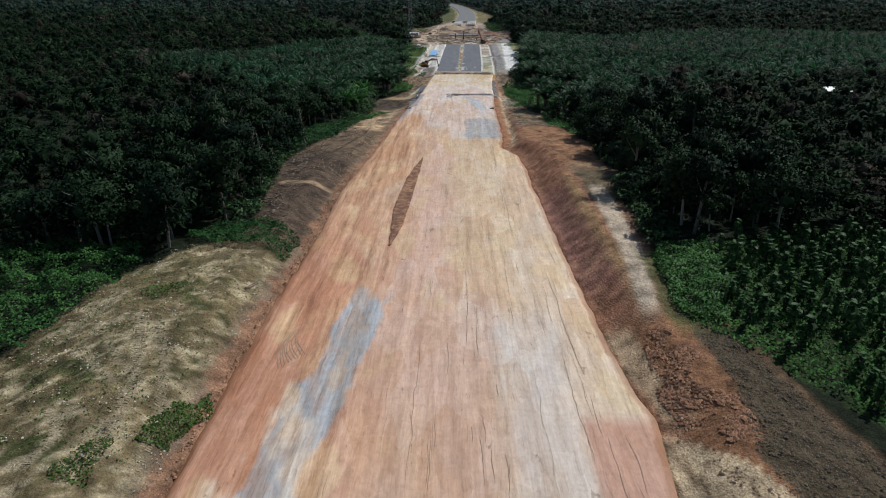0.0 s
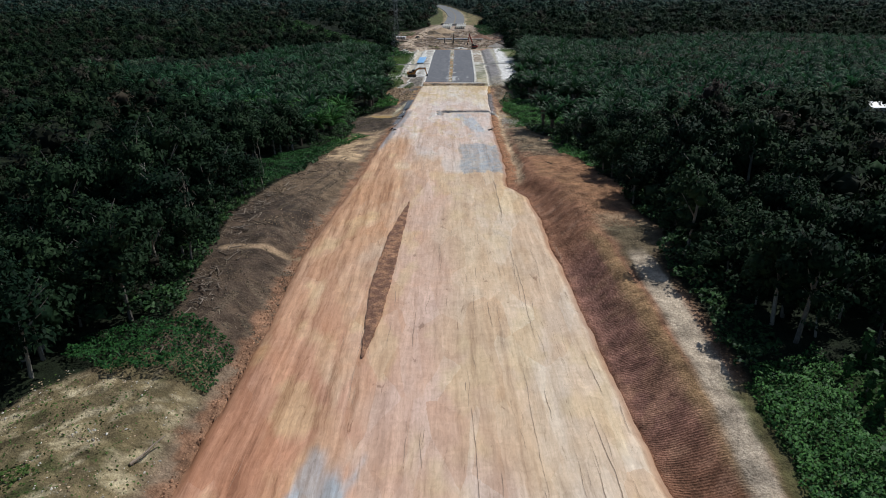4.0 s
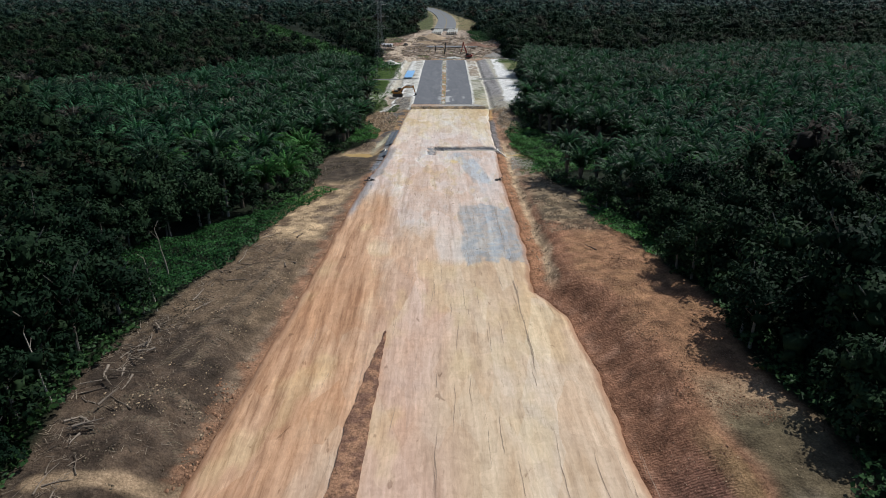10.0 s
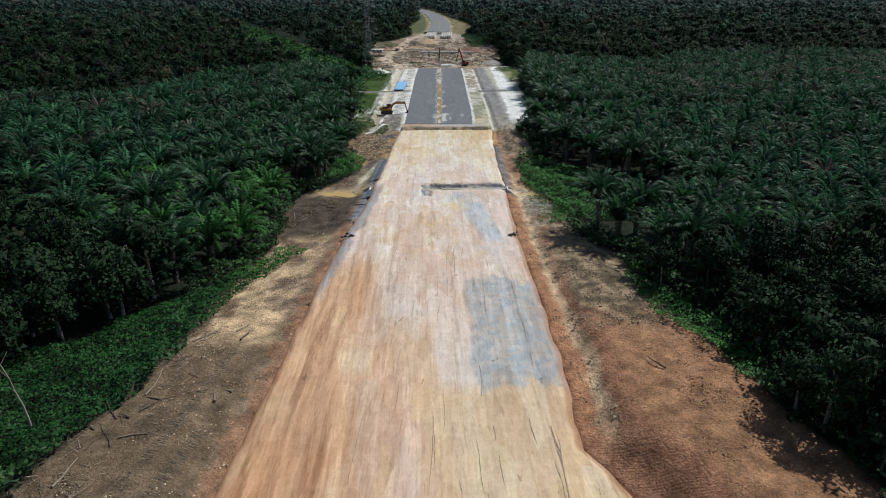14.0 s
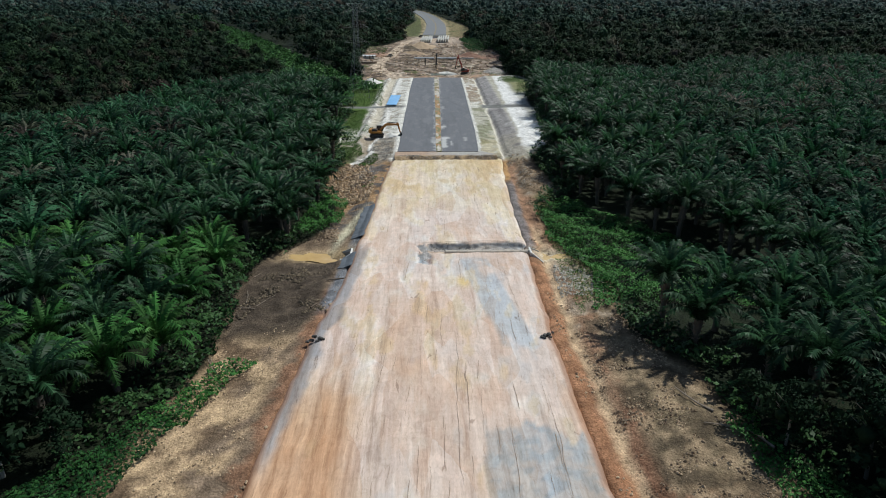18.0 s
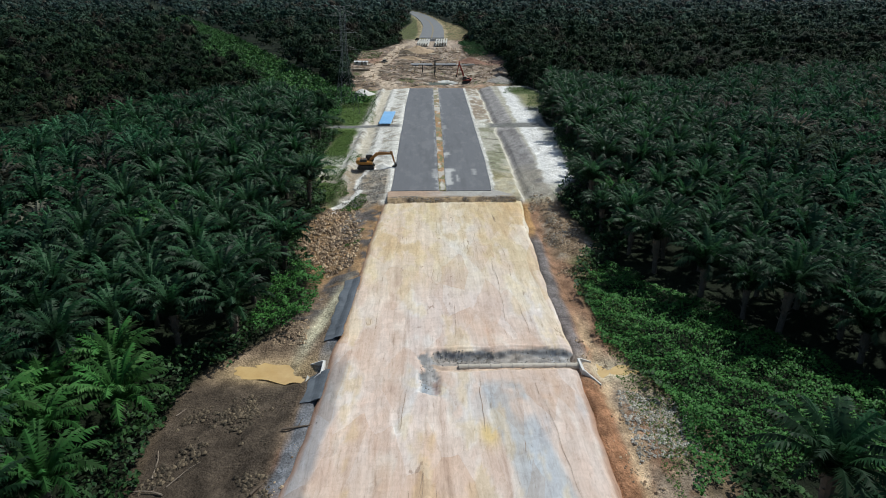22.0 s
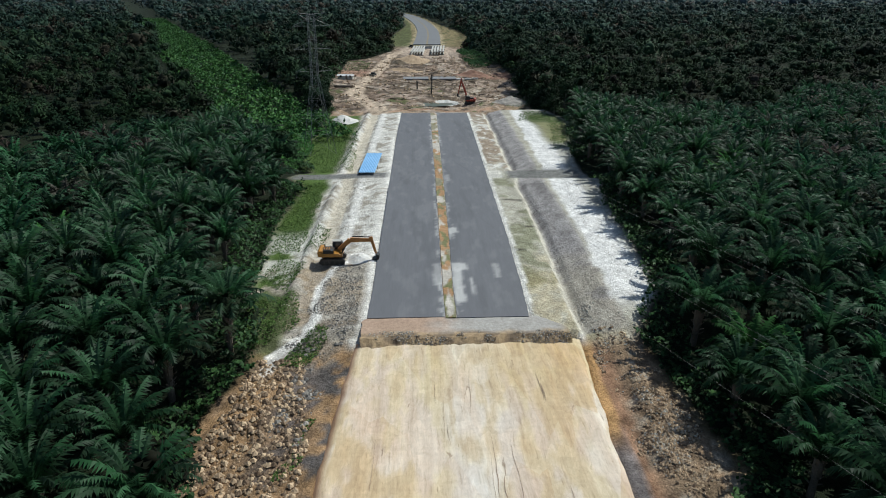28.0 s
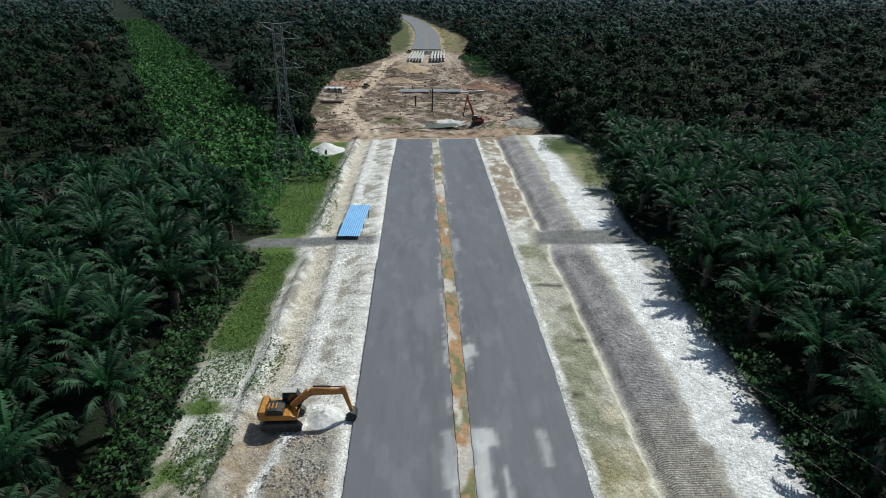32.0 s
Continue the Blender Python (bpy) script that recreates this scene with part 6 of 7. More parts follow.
thicket("ground_cover", [(25, 62), (26, 78), (41, 83), (67, 87), (80, 88), (80, 34), (37, 42), (31, 54)], 0.55, 13, 0.17, gen, WEEDS, "low weeds between the staked plants")


# ---- spoil: clods, stones, dead wood ----
def clod_template(seed):
    g = np.random.default_rng(seed)
    bm = bmesh.new()
    for q in ((1, 0, 0), (0.3, 0.95, 0), (-0.8, 0.6, 0), (-0.8, -0.6, 0), (0.3, -0.95, 0), (0.1, 0, 1), (0, 0.1, -0.6)):
        bm.verts.new(q)
    bm.verts.ensure_lookup_table()
    for k in range(5):
        bm.faces.new((bm.verts[k], bm.verts[(k + 1) % 5], bm.verts[5]))
        bm.faces.new((bm.verts[(k + 1) % 5], bm.verts[k], bm.verts[6]))
    bm.verts.index_update()
    v = np.array([tuple(q.co) for q in bm.verts]) * g.uniform(0.65, 1.15, (len(bm.verts), 1)) * np.array((1, 0.85, 0.7))
    f = np.array([[q.index for q in t.verts] for t in bm.faces])
    bm.free()
    return v, f


def clods(name, poly, count, low, high, mat, label, g, surface=None, clump=0.0):
    pa = np.array(poly)
    (x0, y0), (x1, y1) = pa.min(0), pa.max(0)
    X, Y = g.uniform(x0, x1, count * 3), g.uniform(y0, y1, count * 3)
    keep = inside(X, Y, poly)
    if clump:
        keep &= fbm(X / 2.2, Y / 2.2, 27, 3) > clump * g.random(len(X)) - 0.05
    X, Y = X[keep][:count], Y[keep][:count]
    v, f = clod_template(len(poly) + count)
    size = low + (high * 0.85 - low) * g.random(len(X)) ** 3.5
    Z = (ground_height(X, Y) if surface is None else surface(X, Y)) + size * 0.2
    return stuff_of(name, v, f, X, Y, Z, size, g, mat, np.ones((len(X), 3)), label, "spoil")


gs = np.random.default_rng(31)
clods("earth_clods", [(19.4, 49), (20.3, 59), (22.5, 60), (26.2, 50.5), (25.4, 42.5), (21.2, 41)], 6200, 0.04, 0.3, CLOD_RED, "red clods of dug earth heaped beside the track", gs, clump=0.2)
clods("gravel_spill", [(25.2, 33), (24.2, 40), (26, 49), (25.6, 58), (29, 58), (32, 48), (35, 36), (34, 32)], 6500, 0.05, 0.24, CLOD_DARK, "dark brown stony spoil on a bank", gs)
clods("earth_clods", [(18.4, 47.5), (19.3, 49), (23.6, 39.4), (25.2, 34), (23.4, 33), (19.6, 41)], 900, 0.05, 0.3, CLOD, "brown clods at the foot of a spoil bank", gs, clump=0.5)
clods("earth_clods", [(13.2, 150), (13.6, 200), (15.2, 232), (18, 232), (17, 200), (15.5, 150)], 2600, 0.05, 0.32, CLOD, "brown clods along the road's eroded edge", gs, clump=0.5)
clods("earth_clods", [(-15.5, 264), (-12.5, 262), (-10.2, 279), (-14, 280)], 1100, 0.08, 0.5, CLOD_GREY, "dark grey clods in a spoil heap", gs, clump=0.3)
clods("earth_clods", [(-22, 258), (-15, 248), (-12, 252), (-11.6, 262), (-14, 277), (-19, 277)], 3000, 0.05, 0.62, CLOD, "ochre clods in a spoil heap", gs)
clods("earth_clods", [(17.0, 248), (17.4, 280), (21.5, 281), (24, 270), (24, 258), (22, 248)], 5200, 0.04, 0.3, CLOD, "brown clods and rubble on a spoil heap", gs, clump=0.3)
clods("earth_clods", [(-26, 205), (-25, 221), (-16, 222), (-14.5, 206)], 2200, 0.06, 0.4, CLOD_DARK, "dark peaty clods beside the road", gs, clump=0.4)
clods("earth_clods", [(-19.6, 231), (-19, 236), (-16, 236.5), (-15.6, 231)], 420, 0.06, 0.32, CLOD, "brown clods on a small mound", gs)
clods("earth_clods", [(-31, 92), (-33, 130), (-31, 146), (-21, 132), (-22.3, 92)], 5200, 0.03, 0.2, CLOD_DARK, "dark brown clods and bark litter on cleared ground", gs, clump=0.4)
clods("earth_clods", [(-32, 120), (-29, 150), (-27, 200), (-17, 204), (-19.5, 146), (-21.5, 120)], 6200, 0.03, 0.2, CLOD, "pale brown clods on cleared ground", gs, clump=0.4)
clods("earth_clods", [(-44, 36), (-43, 70), (-37, 81), (-23.5, 78), (-23, 36)], 2000, 0.04, 0.2, CLOD_PALE, "pale lumps of dry clay on the mound", gs, clump=0.5)
clods("earth_clods", [(-44, 36), (-43, 70), (-37, 81), (-23.5, 78), (-23, 36)], 4200, 0.04, 0.17, CLOD, "brown clods and dry weeds on the mound", gs, clump=0.5)
clods("earth_clods", [(-22.6, 36), (-22.6, 128), (-20.6, 128), (-21.6, 36)], 1500, 0.05, 0.28, CLOD_RED, "red clods along the road's edge", gs)
clods("earth_clods", [(-21.4, 128), (-18.8, 150), (-16.6, 190), (-14, 214), (-12.2, 214), (-15.4, 190), (-17.6, 158), (-20.3, 128)], 1900, 0.05, 0.3, CLOD, "brown crumbled earth along the road's edge", gs, clump=0.3)
clods("earth_clods", [(20, 112), (21, 165), (26, 165), (30, 140), (28, 118)], 5200, 0.03, 0.15, CLOD_RED, "red clods on a levelled bank", gs, clump=0.2)
clods("earth_clods", [(17, 84), (18, 150), (25, 165), (30, 140), (28, 118), (23, 96)], 2600, 0.03, 0.12, CLOD, "tan crumbs of earth over a cut bank", gs, clump=0.3)
clods("earth_clods", [(15, 166), (16, 205), (20, 216), (25, 190), (26, 168)], 5200, 0.04, 0.24, CLOD, "brown clods on the verge", gs, clump=0.25)
clods("earth_clods", [(16, 210), (17, 221), (24, 219), (22, 211)], 1500, 0.05, 0.3, CLOD_PALE, "pale rubble on the verge", gs)
clods("earth_clods", [(-9.8, 90), (-10.1, 104), (-9.2, 121), (-7.4, 134), (-7.3, 122), (-7.9, 106), (-8.6, 90)], 1300, 0.04, 0.18, CLOD_RED, "red clods in the dug groove", gs, lambda X, Y: X * 0 + 0.1)
clods("stones", [(-8.6, 277.6), (-8.3, 279.9), (13.5, 279.7), (16.4, 279), (16.6, 277.4)], 1500, 0.03, 0.17, CLOD_GREY, "loose crushed stone at the road base's broken face", gs, base_z, 0.3)
clods("stones", [(-8.6, 277.3), (-8.3, 279.6), (16.2, 279.4), (18.4, 277.2)], 1500, 0.03, 0.15, CLOD, "orange-brown lumps fallen from the road base's face", gs, base_z, 0.3)
clods("stones", [(-8, 278.6), (-8, 280.2), (13, 280), (13, 278.4)], 700, 0.03, 0.12, CLOD_PALE, "pale stones on the road base's rim", gs, base_z, 0.2)
clods("stones", [(-0.8, 224.7), (-0.8, 226.9), (13.6, 226.9), (13.6, 224.7)], 1500, 0.03, 0.17, CLOD_GREY, "grey lumps along the pipe trench", gs, lambda X, Y: 0.02 - trench_drop(X, Y)[0])
clods("stones", [(-2.7, 219), (-2.7, 226.5), (-0.4, 226.8), (-1.3, 224), (-1.4, 219)], 220, 0.03, 0.14, CLOD_GREY, "grey clay lumps at the trench end", gs, lambda X, Y: 0.02 - trench_drop(X, Y)[0])
clods("earth_clods", [(-33, 436), (-36, 560), (-10, 600), (30, 600), (42, 540), (38, 440)], 4200, 0.12, 0.95, CLOD, "brown heaps and rubble at the torn-up river crossing", gs, clump=0.5)
clods("white_rubble", [(17.6, 256), (17.6, 286), (22, 286), (24, 262)], 1000, 0.05, 0.28, CLOD_PALE, "pale stones among brown rubble", gs, clump=0.3)
clods("earth_clods", [(-17, 278), (-13, 302), (-8.8, 302), (-9, 279)], 2200, 0.04, 0.26, CLOD_GREY, "grey-brown rubble on the shoulder", gs, clump=0.2)
clods("white_rubble", [(-19, 283), (-19, 345), (-8.6, 345), (-8.8, 283)], 6000, 0.03, 0.24, CLOD_PALE, "pale chalky rubble on the shoulder", gs, clump=0.5)
clods("white_rubble", [(24.5, 283), (27, 345), (34, 338), (31, 305), (27, 286)], 1400, 0.03, 0.16, CLOD_PALE, "pale sandy lumps on the flat bank top", gs, clump=0.4)


def branch(g, length, thick, name, at, label, group):
    """A dead limb: bent, tapered, with stubs."""
    bm = bmesh.new()
    p, d = Vector((0, 0, thick)), Vector((1, 0, 0))
    r = thick
    for k in range(3):
        q = p + d * length / 3
        rod(bm, p, q, r, r * 0.72, 6)
        r *= 0.72
        if k < 2:
            rod(bm, q, q + Vector((g.uniform(0.1, 0.5), g.uniform(-0.6, 0.6), g.uniform(0.1, 0.5))) * length * 0.25, r * 0.6, r * 0.2, 5)
        p, d = q, (d + Vector((0, g.uniform(-0.3, 0.3), g.uniform(-0.06, 0.06)))).normalized()
    ob = part(name, bm, WOOD_DEAD)
    ob.matrix_world = at
    return tagged(ob, label, "dead wood", group)


gw = np.random.default_rng(33)
for k in range(64):
    y = gw.uniform(92, 176) if k < 54 else gw.uniform(176, 222)
    x = float(along(y, GREEN_L)) + gw.normal(2.2, 1.5)
    branch(gw, gw.uniform(1.2, 4.2), gw.uniform(0.035, 0.1), "dead_branch", pose(x, y, on_ground(x, y) + 0.02, 0, gw.uniform(-6, 4), gw.uniform(20, 160)), "grey bare branch felled at the forest edge", "felled branches")
for cx, cy, n in ((-30.4, 101.5, 16), (-29.4, 97, 14), (-31, 131.5, 10), (-31.5, 126, 10), (-30.7, 118.5, 9), (-29, 86, 6)):
    for k in range(n):
        x, y = cx + gw.normal(0, 0.9), cy + gw.normal(0, 1.4)
        branch(gw, gw.uniform(0.9, 2.6), gw.uniform(0.06, 0.15), "log", pose(x, y, on_ground(x, y) + 0.25 * (k % 3), 0, gw.uniform(-12, 10), gw.uniform(0, 360)), "broken grey-brown log in a heap at the forest edge", "heaped logs")
for x, y, ln, a in ((-15.2, 214.5, 4.4, 12), (-16.2, 206.8, 2.2, 60), (21.8, 157.5, 2.6, 118), (-20.8, 156.5, 1.6, 160), (-21.8, 154.4, 1.4, 110), (-25.4, 69, 3.6, 62), (25.0, 184, 4.5, 130), (27.5, 178, 3.5, 110), (26.0, 181, 3.0, 150), (-22.5, 166, 2.0, 80)):
    branch(gw, ln, 0.13, "log", pose(x, y, on_ground(x, y) + 0.05, 0, 0, a), "pale weathered log lying on bare soil", "fallen logs")


def bare_tree(g, m, high):
    """A slender pale trunk with a few broken limbs."""
    root = thing("bare_tree", m, "slender pale bare trunk leaning at the forest edge", "tree", "bare trunks")
    bm = bmesh.new()
    p, d, r = Vector((0, 0, -0.4)), Vector((g.uniform(-0.12, 0.12), g.uniform(-0.12, 0.12), 1)), 0.13
    tips = []
    for k in range(5):
        q = p + d.normalized() * high / 5
        rod(bm, p, q, r, r * 0.8, 7, k == 4)
        r *= 0.8
        p, d = q, d + Vector((g.uniform(-0.14, 0.14), g.uniform(-0.14, 0.14), 0))
        tips.append((q, r))
    part("trunk", bm, BARK_PALE, root)
    for q, r in tips[2:]:
        a = g.uniform(0, 6.28)
        bm = bmesh.new()
        rod(bm, q, q + Vector((math.cos(a), math.sin(a), 1.1)) * g.uniform(0.6, 1.3), r * 0.6, 0.015, 5)
        part("limb", bm, BARK_PALE, root)
    return root


for x, y, high in ((-36.2, 103.5, 9), (-36.8, 111.5, 10), (-35.2, 112.6, 8.5), (-37.5, 117, 9.5), (-35.5, 122, 7.5), (-33.5, 140, 7), (-38, 98, 8.5), (-36, 150, 7.5)):
    bare_tree(gw, pose(x, y, on_ground(x, y), 0, 0, gw.uniform(0, 360)), high)


def tread_bars(name, tracks, gap, mat, label, g):
    """Ridges that a crawler's shoes have pressed up along a track."""
    V, F = [], []
    for pts in tracks:
        for (x0, y0), (x1, y1) in zip(pts, pts[1:]):
            ln = math.hypot(x1 - x0, y1 - y0)
            dx, dy = (x1 - x0) / ln, (y1 - y0) / ln
            n = int(ln / gap)
            c = np.array([(x0 + dx * gap * k, y0 + dy * gap * k) for k in range(n) if g.random() < 0.8])
            for a, b in ((-0.42, -0.05), (0.05, 0.42)):
                for q in c:
                    i = len(V)
                    for u, w in ((a, -0.055), (b, -0.055), (b, 0.055), (a, 0.055)):
                        V.append((q[0] - dy * u + dx * (w + 0.1 * abs(u)) + g.normal(0, 0.02), q[1] + dx * u + dy * (w + 0.1 * abs(u)) + g.normal(0, 0.02)))
                    F.append((i, i + 1, i + 2, i + 3))
    V = np.array(V)
    z = ground_height(V[:, 0], V[:, 1]) + 0.02
    top, low = np.c_[V, z], np.c_[V, z - 0.12]
    F = np.array(F)
    n = len(V)
    sides = np.concatenate([np.c_[F[:, a], F[:, a] + n, F[:, b] + n, F[:, b]] for a, b in ((0, 1), (1, 2), (2, 3), (3, 0))])
    ob = new(name, big_mesh(name, np.r_[top, low], np.r_[F, sides], mat))
    return tagged(ob, label, "track marks", kind="stuff")


tread_bars("track_marks", CLEARING_TRACKS, 0.26, CLOD_DARK, "ridged crawler track marks pressed into dark soil", gw)
tread_bars("track_marks", MOUND_TRACKS, 0.26, CLOD_TAN, "ridged crawler track marks pressed into dry clay", gw)


def litter(name, poly, count, low, high, thick, mat, label, g, sway=None):
    """Twigs and sticks strewn on the ground, each a tapered three-sided rod."""
    pa = np.array(poly)
    (x0, y0), (x1, y1) = pa.min(0), pa.max(0)
    X, Y = g.uniform(x0, x1, count * 3), g.uniform(y0, y1, count * 3)
    keep = inside(X, Y, poly) & (fbm(X / 3, Y / 3, 28, 3) > 0.25 * g.random(len(X)) - 0.12)
    X, Y = X[keep][:count], Y[keep][:count]
    n = len(X)
    a = g.uniform(0, math.pi, n) if sway is None else g.normal(sway[0], sway[1], n)
    ln = low + (high - low) * g.random(n) ** 2
    r = thick * g.uniform(0.5, 1.3, n) * (0.6 + 0.4 * ln / high)
    ex, ey = np.cos(a) * ln / 2, np.sin(a) * ln / 2
    ends = [(X - ex, Y - ey), (X + ex, Y + ey)]
    V = []
    for k, (qx, qy) in enumerate(ends):
        z = ground_height(qx, qy) + r + g.uniform(0, 0.15, n)
        w = r * (1 - 0.55 * k)
        for b in (0.5, 2.6, 4.7):
            V.append(np.c_[qx - np.sin(a) * w * math.cos(b), qy + np.cos(a) * w * math.cos(b), z + w * math.sin(b)])
    V = np.stack(V, 1).reshape(-1, 3)
    i = 6 * np.arange(n)
    F = np.concatenate([np.c_[i + p, i + (p + 1) % 3, i + 3 + (p + 1) % 3, i + 3 + p] for p in range(3)])
    return tagged(new(name, big_mesh(name, V, F, mat)), label, "litter", kind="stuff")


litter("twig_litter", [(-32, 88), (-35, 128), (-33, 146), (-29, 172), (-25, 172), (-28, 146), (-30, 128), (-28, 88)], 1500, 0.3, 1.7, 0.035, WOOD_LITTER, "grey twigs and broken sticks along the forest edge", gw)
litter("twig_litter", [(-30, 88), (-31, 128), (-28, 172), (-20, 172), (-23, 128), (-24, 88)], 900, 0.2, 0.9, 0.025, WOOD_LITTER, "small sticks on dark cleared soil", gw)
litter("timber_litter", [(-32, 432), (-34, 560), (-8, 590), (26, 570), (36, 520), (34, 432)], 280, 1.2, 6.5, 0.2, WOOD_LITTER, "timbers and tree trunks strewn over the torn-up crossing", gw, (0.15, 0.5))

# piles of black boulders on the roadway's edges
def boulder(g, r, m):
    bm = bmesh.new()
    bmesh.ops.create_icosphere(bm, subdivisions=2, radius=r)
    for v in bm.verts:
        v.co *= 0.8 + 0.4 * noise.noise(v.co * 2.2 / r + Vector((m.translation.x * 7, 0, 0)))
        v.co.z *= 0.8
    ob = part("boulder", bm, STONE_DARK)
    ob.matrix_world = m
    return tagged(ob, "black lump of rock in a small heap on the road edge", "rock", "black rock heaps")


for cx, cy, n in ((-14.2, 197.9, 13), (12.1, 198.0, 9)):
    for k in range(n):
        r = gw.uniform(0.17, 0.33)
        row = 1 if k < n * 0.75 else 2
        boulder(gw, r, pose(cx + gw.uniform(-0.9, 0.9) / row, cy + gw.uniform(-0.4, 0.4) / row, 0.05 + r * 0.6 + (row - 1) * 0.4, 0, 0, gw.uniform(0, 360)))


# ---- pipe crossing ----
def pipe_segment(length, r):
    bm = bmesh.new()
    prof = [(0, r), (length - 0.1, r), (length - 0.1, r + 0.05), (length, r + 0.05), (length, r - 0.08), (0, r - 0.08)]
    rings = []
    for k in range(18):
        a = 2 * math.pi * k / 18
        rings.append([bm.verts.new((x, q * math.cos(a), q * math.sin(a))) for x, q in prof])
    for k in range(18):
        u, v = rings[k], rings[(k + 1) % 18]
        for i in range(len(prof)):
            j = (i + 1) % len(prof)
            bm.faces.new((u[i], u[j], v[j], v[i]))
    return bm


culvert = thing("culvert", pose(1.4, 224.3, -0.5, 0, 0, -0.8), "row of jointed concrete drain pipes in an open trench", "culvert")
for k in range(11):
    seg = part("pipe_segment", pipe_segment(1.15, 0.4), CONCRETE_DUSTY, culvert, smooth=False)
    seg.matrix_local = pose(k * 1.15, 0, 0.015 * (k % 3), 0, 0, gw.uniform(-0.6, 0.6))


def headwall(m, wide, label):
    """A wall with a pipe mouth and two splayed wings, open towards +x."""
    root = thing("headwall", m, label, "headwall", "culvert headwalls")
    bm = bmesh.new()
    outline(bm, [(0, -1.0), (0.25, -1.0), (0.25, 0.62), (0, 0.62)], -wide / 2, wide / 2, 0.02)
    part("wall", bm, CONCRETE_PALE, root)
    # the wall is solid: a near-black disc paints the shade inside the pipe
    bm = bmesh.new()
    rod(bm, (0.2, 0, -0.35), (0.27, 0, -0.35), 0.55, 0.55, 20)
    part("pipe_mouth", bm, MOUTH_SHADE, root, "dark disc standing for the shade inside a round pipe opening")
    for s in (-1, 1):
        bm = bmesh.new()
        outline(bm, [(0, -1.0), (1.9, -1.0), (1.9, -0.45), (0.1, 0.6), (0, 0.6)], -0.1, 0.1, 0.02)
        wing = part("wing_wall", bm, CONCRETE_PALE, root)
        wing.matrix_local = pose(0.2, s * wide / 2, 0, 0, 0, s * 32)
    bm = bmesh.new()
    box(bm, (1.0, 0, -0.98), (2.0, wide * 1.3, 0.12), None, 0.02)
    part("apron", bm, CONCRETE, root)
    return root


headwall(pose(14.1, 223.7, -0.55), 2.3, "concrete culvert headwall with splayed wing walls on the verge")
headwall(pose(-12.7, 224.6, -0.75, 0, 0, 180), 2.3, "concrete culvert headwall with a dark opening above an ochre pool")


def pool(name, cx, cy, rx, ry, z, mat, label, seed):
    bm = bmesh.new()
    g = np.random.default_rng(seed)
    ring = []
    for k in range(48):
        a = 2 * math.pi * k / 48
        r = 1 + 0.9 * float(fbm(np.array([2.2 * math.cos(a) + seed * 9]), np.array([2.2 * math.sin(a)]), seed, 3)[0])
        ring.append(bm.verts.new((cx + rx * r * math.cos(a), cy + ry * r * math.sin(a) - 0.25 * (rx * r * math.cos(a) if seed == 1 else 0), z)))
    bm.faces.new(ring)
    ob = part(name, bm, mat)
    return tagged(ob, label, "water", kind="structure")


pool("pool_left", -17.4, 225.9, 5.0, 1.9, -1.9, MUD_WATER, "still pool of ochre muddy water", 1)
pool("pool_right", 18.6, 225.0, 2.6, 1.7, -1.62, MUD_WATER, "small pool of ochre muddy water", 2)
pool("pool_crossing", 5, 448, 8, 4, -1.9, POND, "dull green pool in the torn-up river bed", 3)


# ---- excavator ----
def crawler(root, length, wide, gauge):
    """Two tracks, each a rounded loop of ridged shoes with its rollers."""
    for s in (-1, 1):
        y = s * gauge / 2
        bm = bmesh.new()
        h = 0.45
        pts = [(-length / 2 + h * 0.9, 0), (length / 2 - h * 0.9, 0), (length / 2 - 0.1, h * 0.5), (length / 2, h), (length / 2 - 0.2, h * 1.7), (length / 2 - h, 2 * h), (-length / 2 + h, 2 * h), (-length / 2 + 0.2, h * 1.7), (-length / 2, h), (-length / 2 + 0.1, h * 0.5)]
        outline(bm, pts, y - wide / 2, y + wide / 2, 0.03)
        track = part("track", bm, TRACK_STEEL, root, "muddy steel crawler track")
        for k in range(16):
            for z in (0.0, 2 * h):
                bm = bmesh.new()
                box(bm, (-length / 2 + h + k * (length - 2 * h) / 15, y, z), (0.07, wide * 1.02, 0.07))
                part("track_shoe", bm, TRACK_STEEL, track)
        for k in range(5):
            bm = bmesh.new()
            x = -length / 2 + h + k * (length - 2 * h) / 4
            rod(bm, (x, y - s * -(wide / 2 + 0.03), h * 0.8), (x, y + s * (wide / 2 - 0.1), h * 0.8), 0.28, 0.28, 14)
            part("roller", bm, BLACK_STEEL, track)


def link(bm, a, b, w0, w1, thick):
    """A boxed steel arm from a to b in the x-z plane."""
    a, b = Vector((a[0], 0, a[1])), Vector((b[0], 0, b[1]))
    d = (b - a).normalized()
    n = Vector((-d.z, 0, d.x))
    pts = [a - n * w0 / 2, b - n * w1 / 2, b + n * w1 / 2, a + n * w0 / 2]
    outline(bm, [(p.x, p.z) for p in pts], -thick / 2, thick / 2, 0.03)


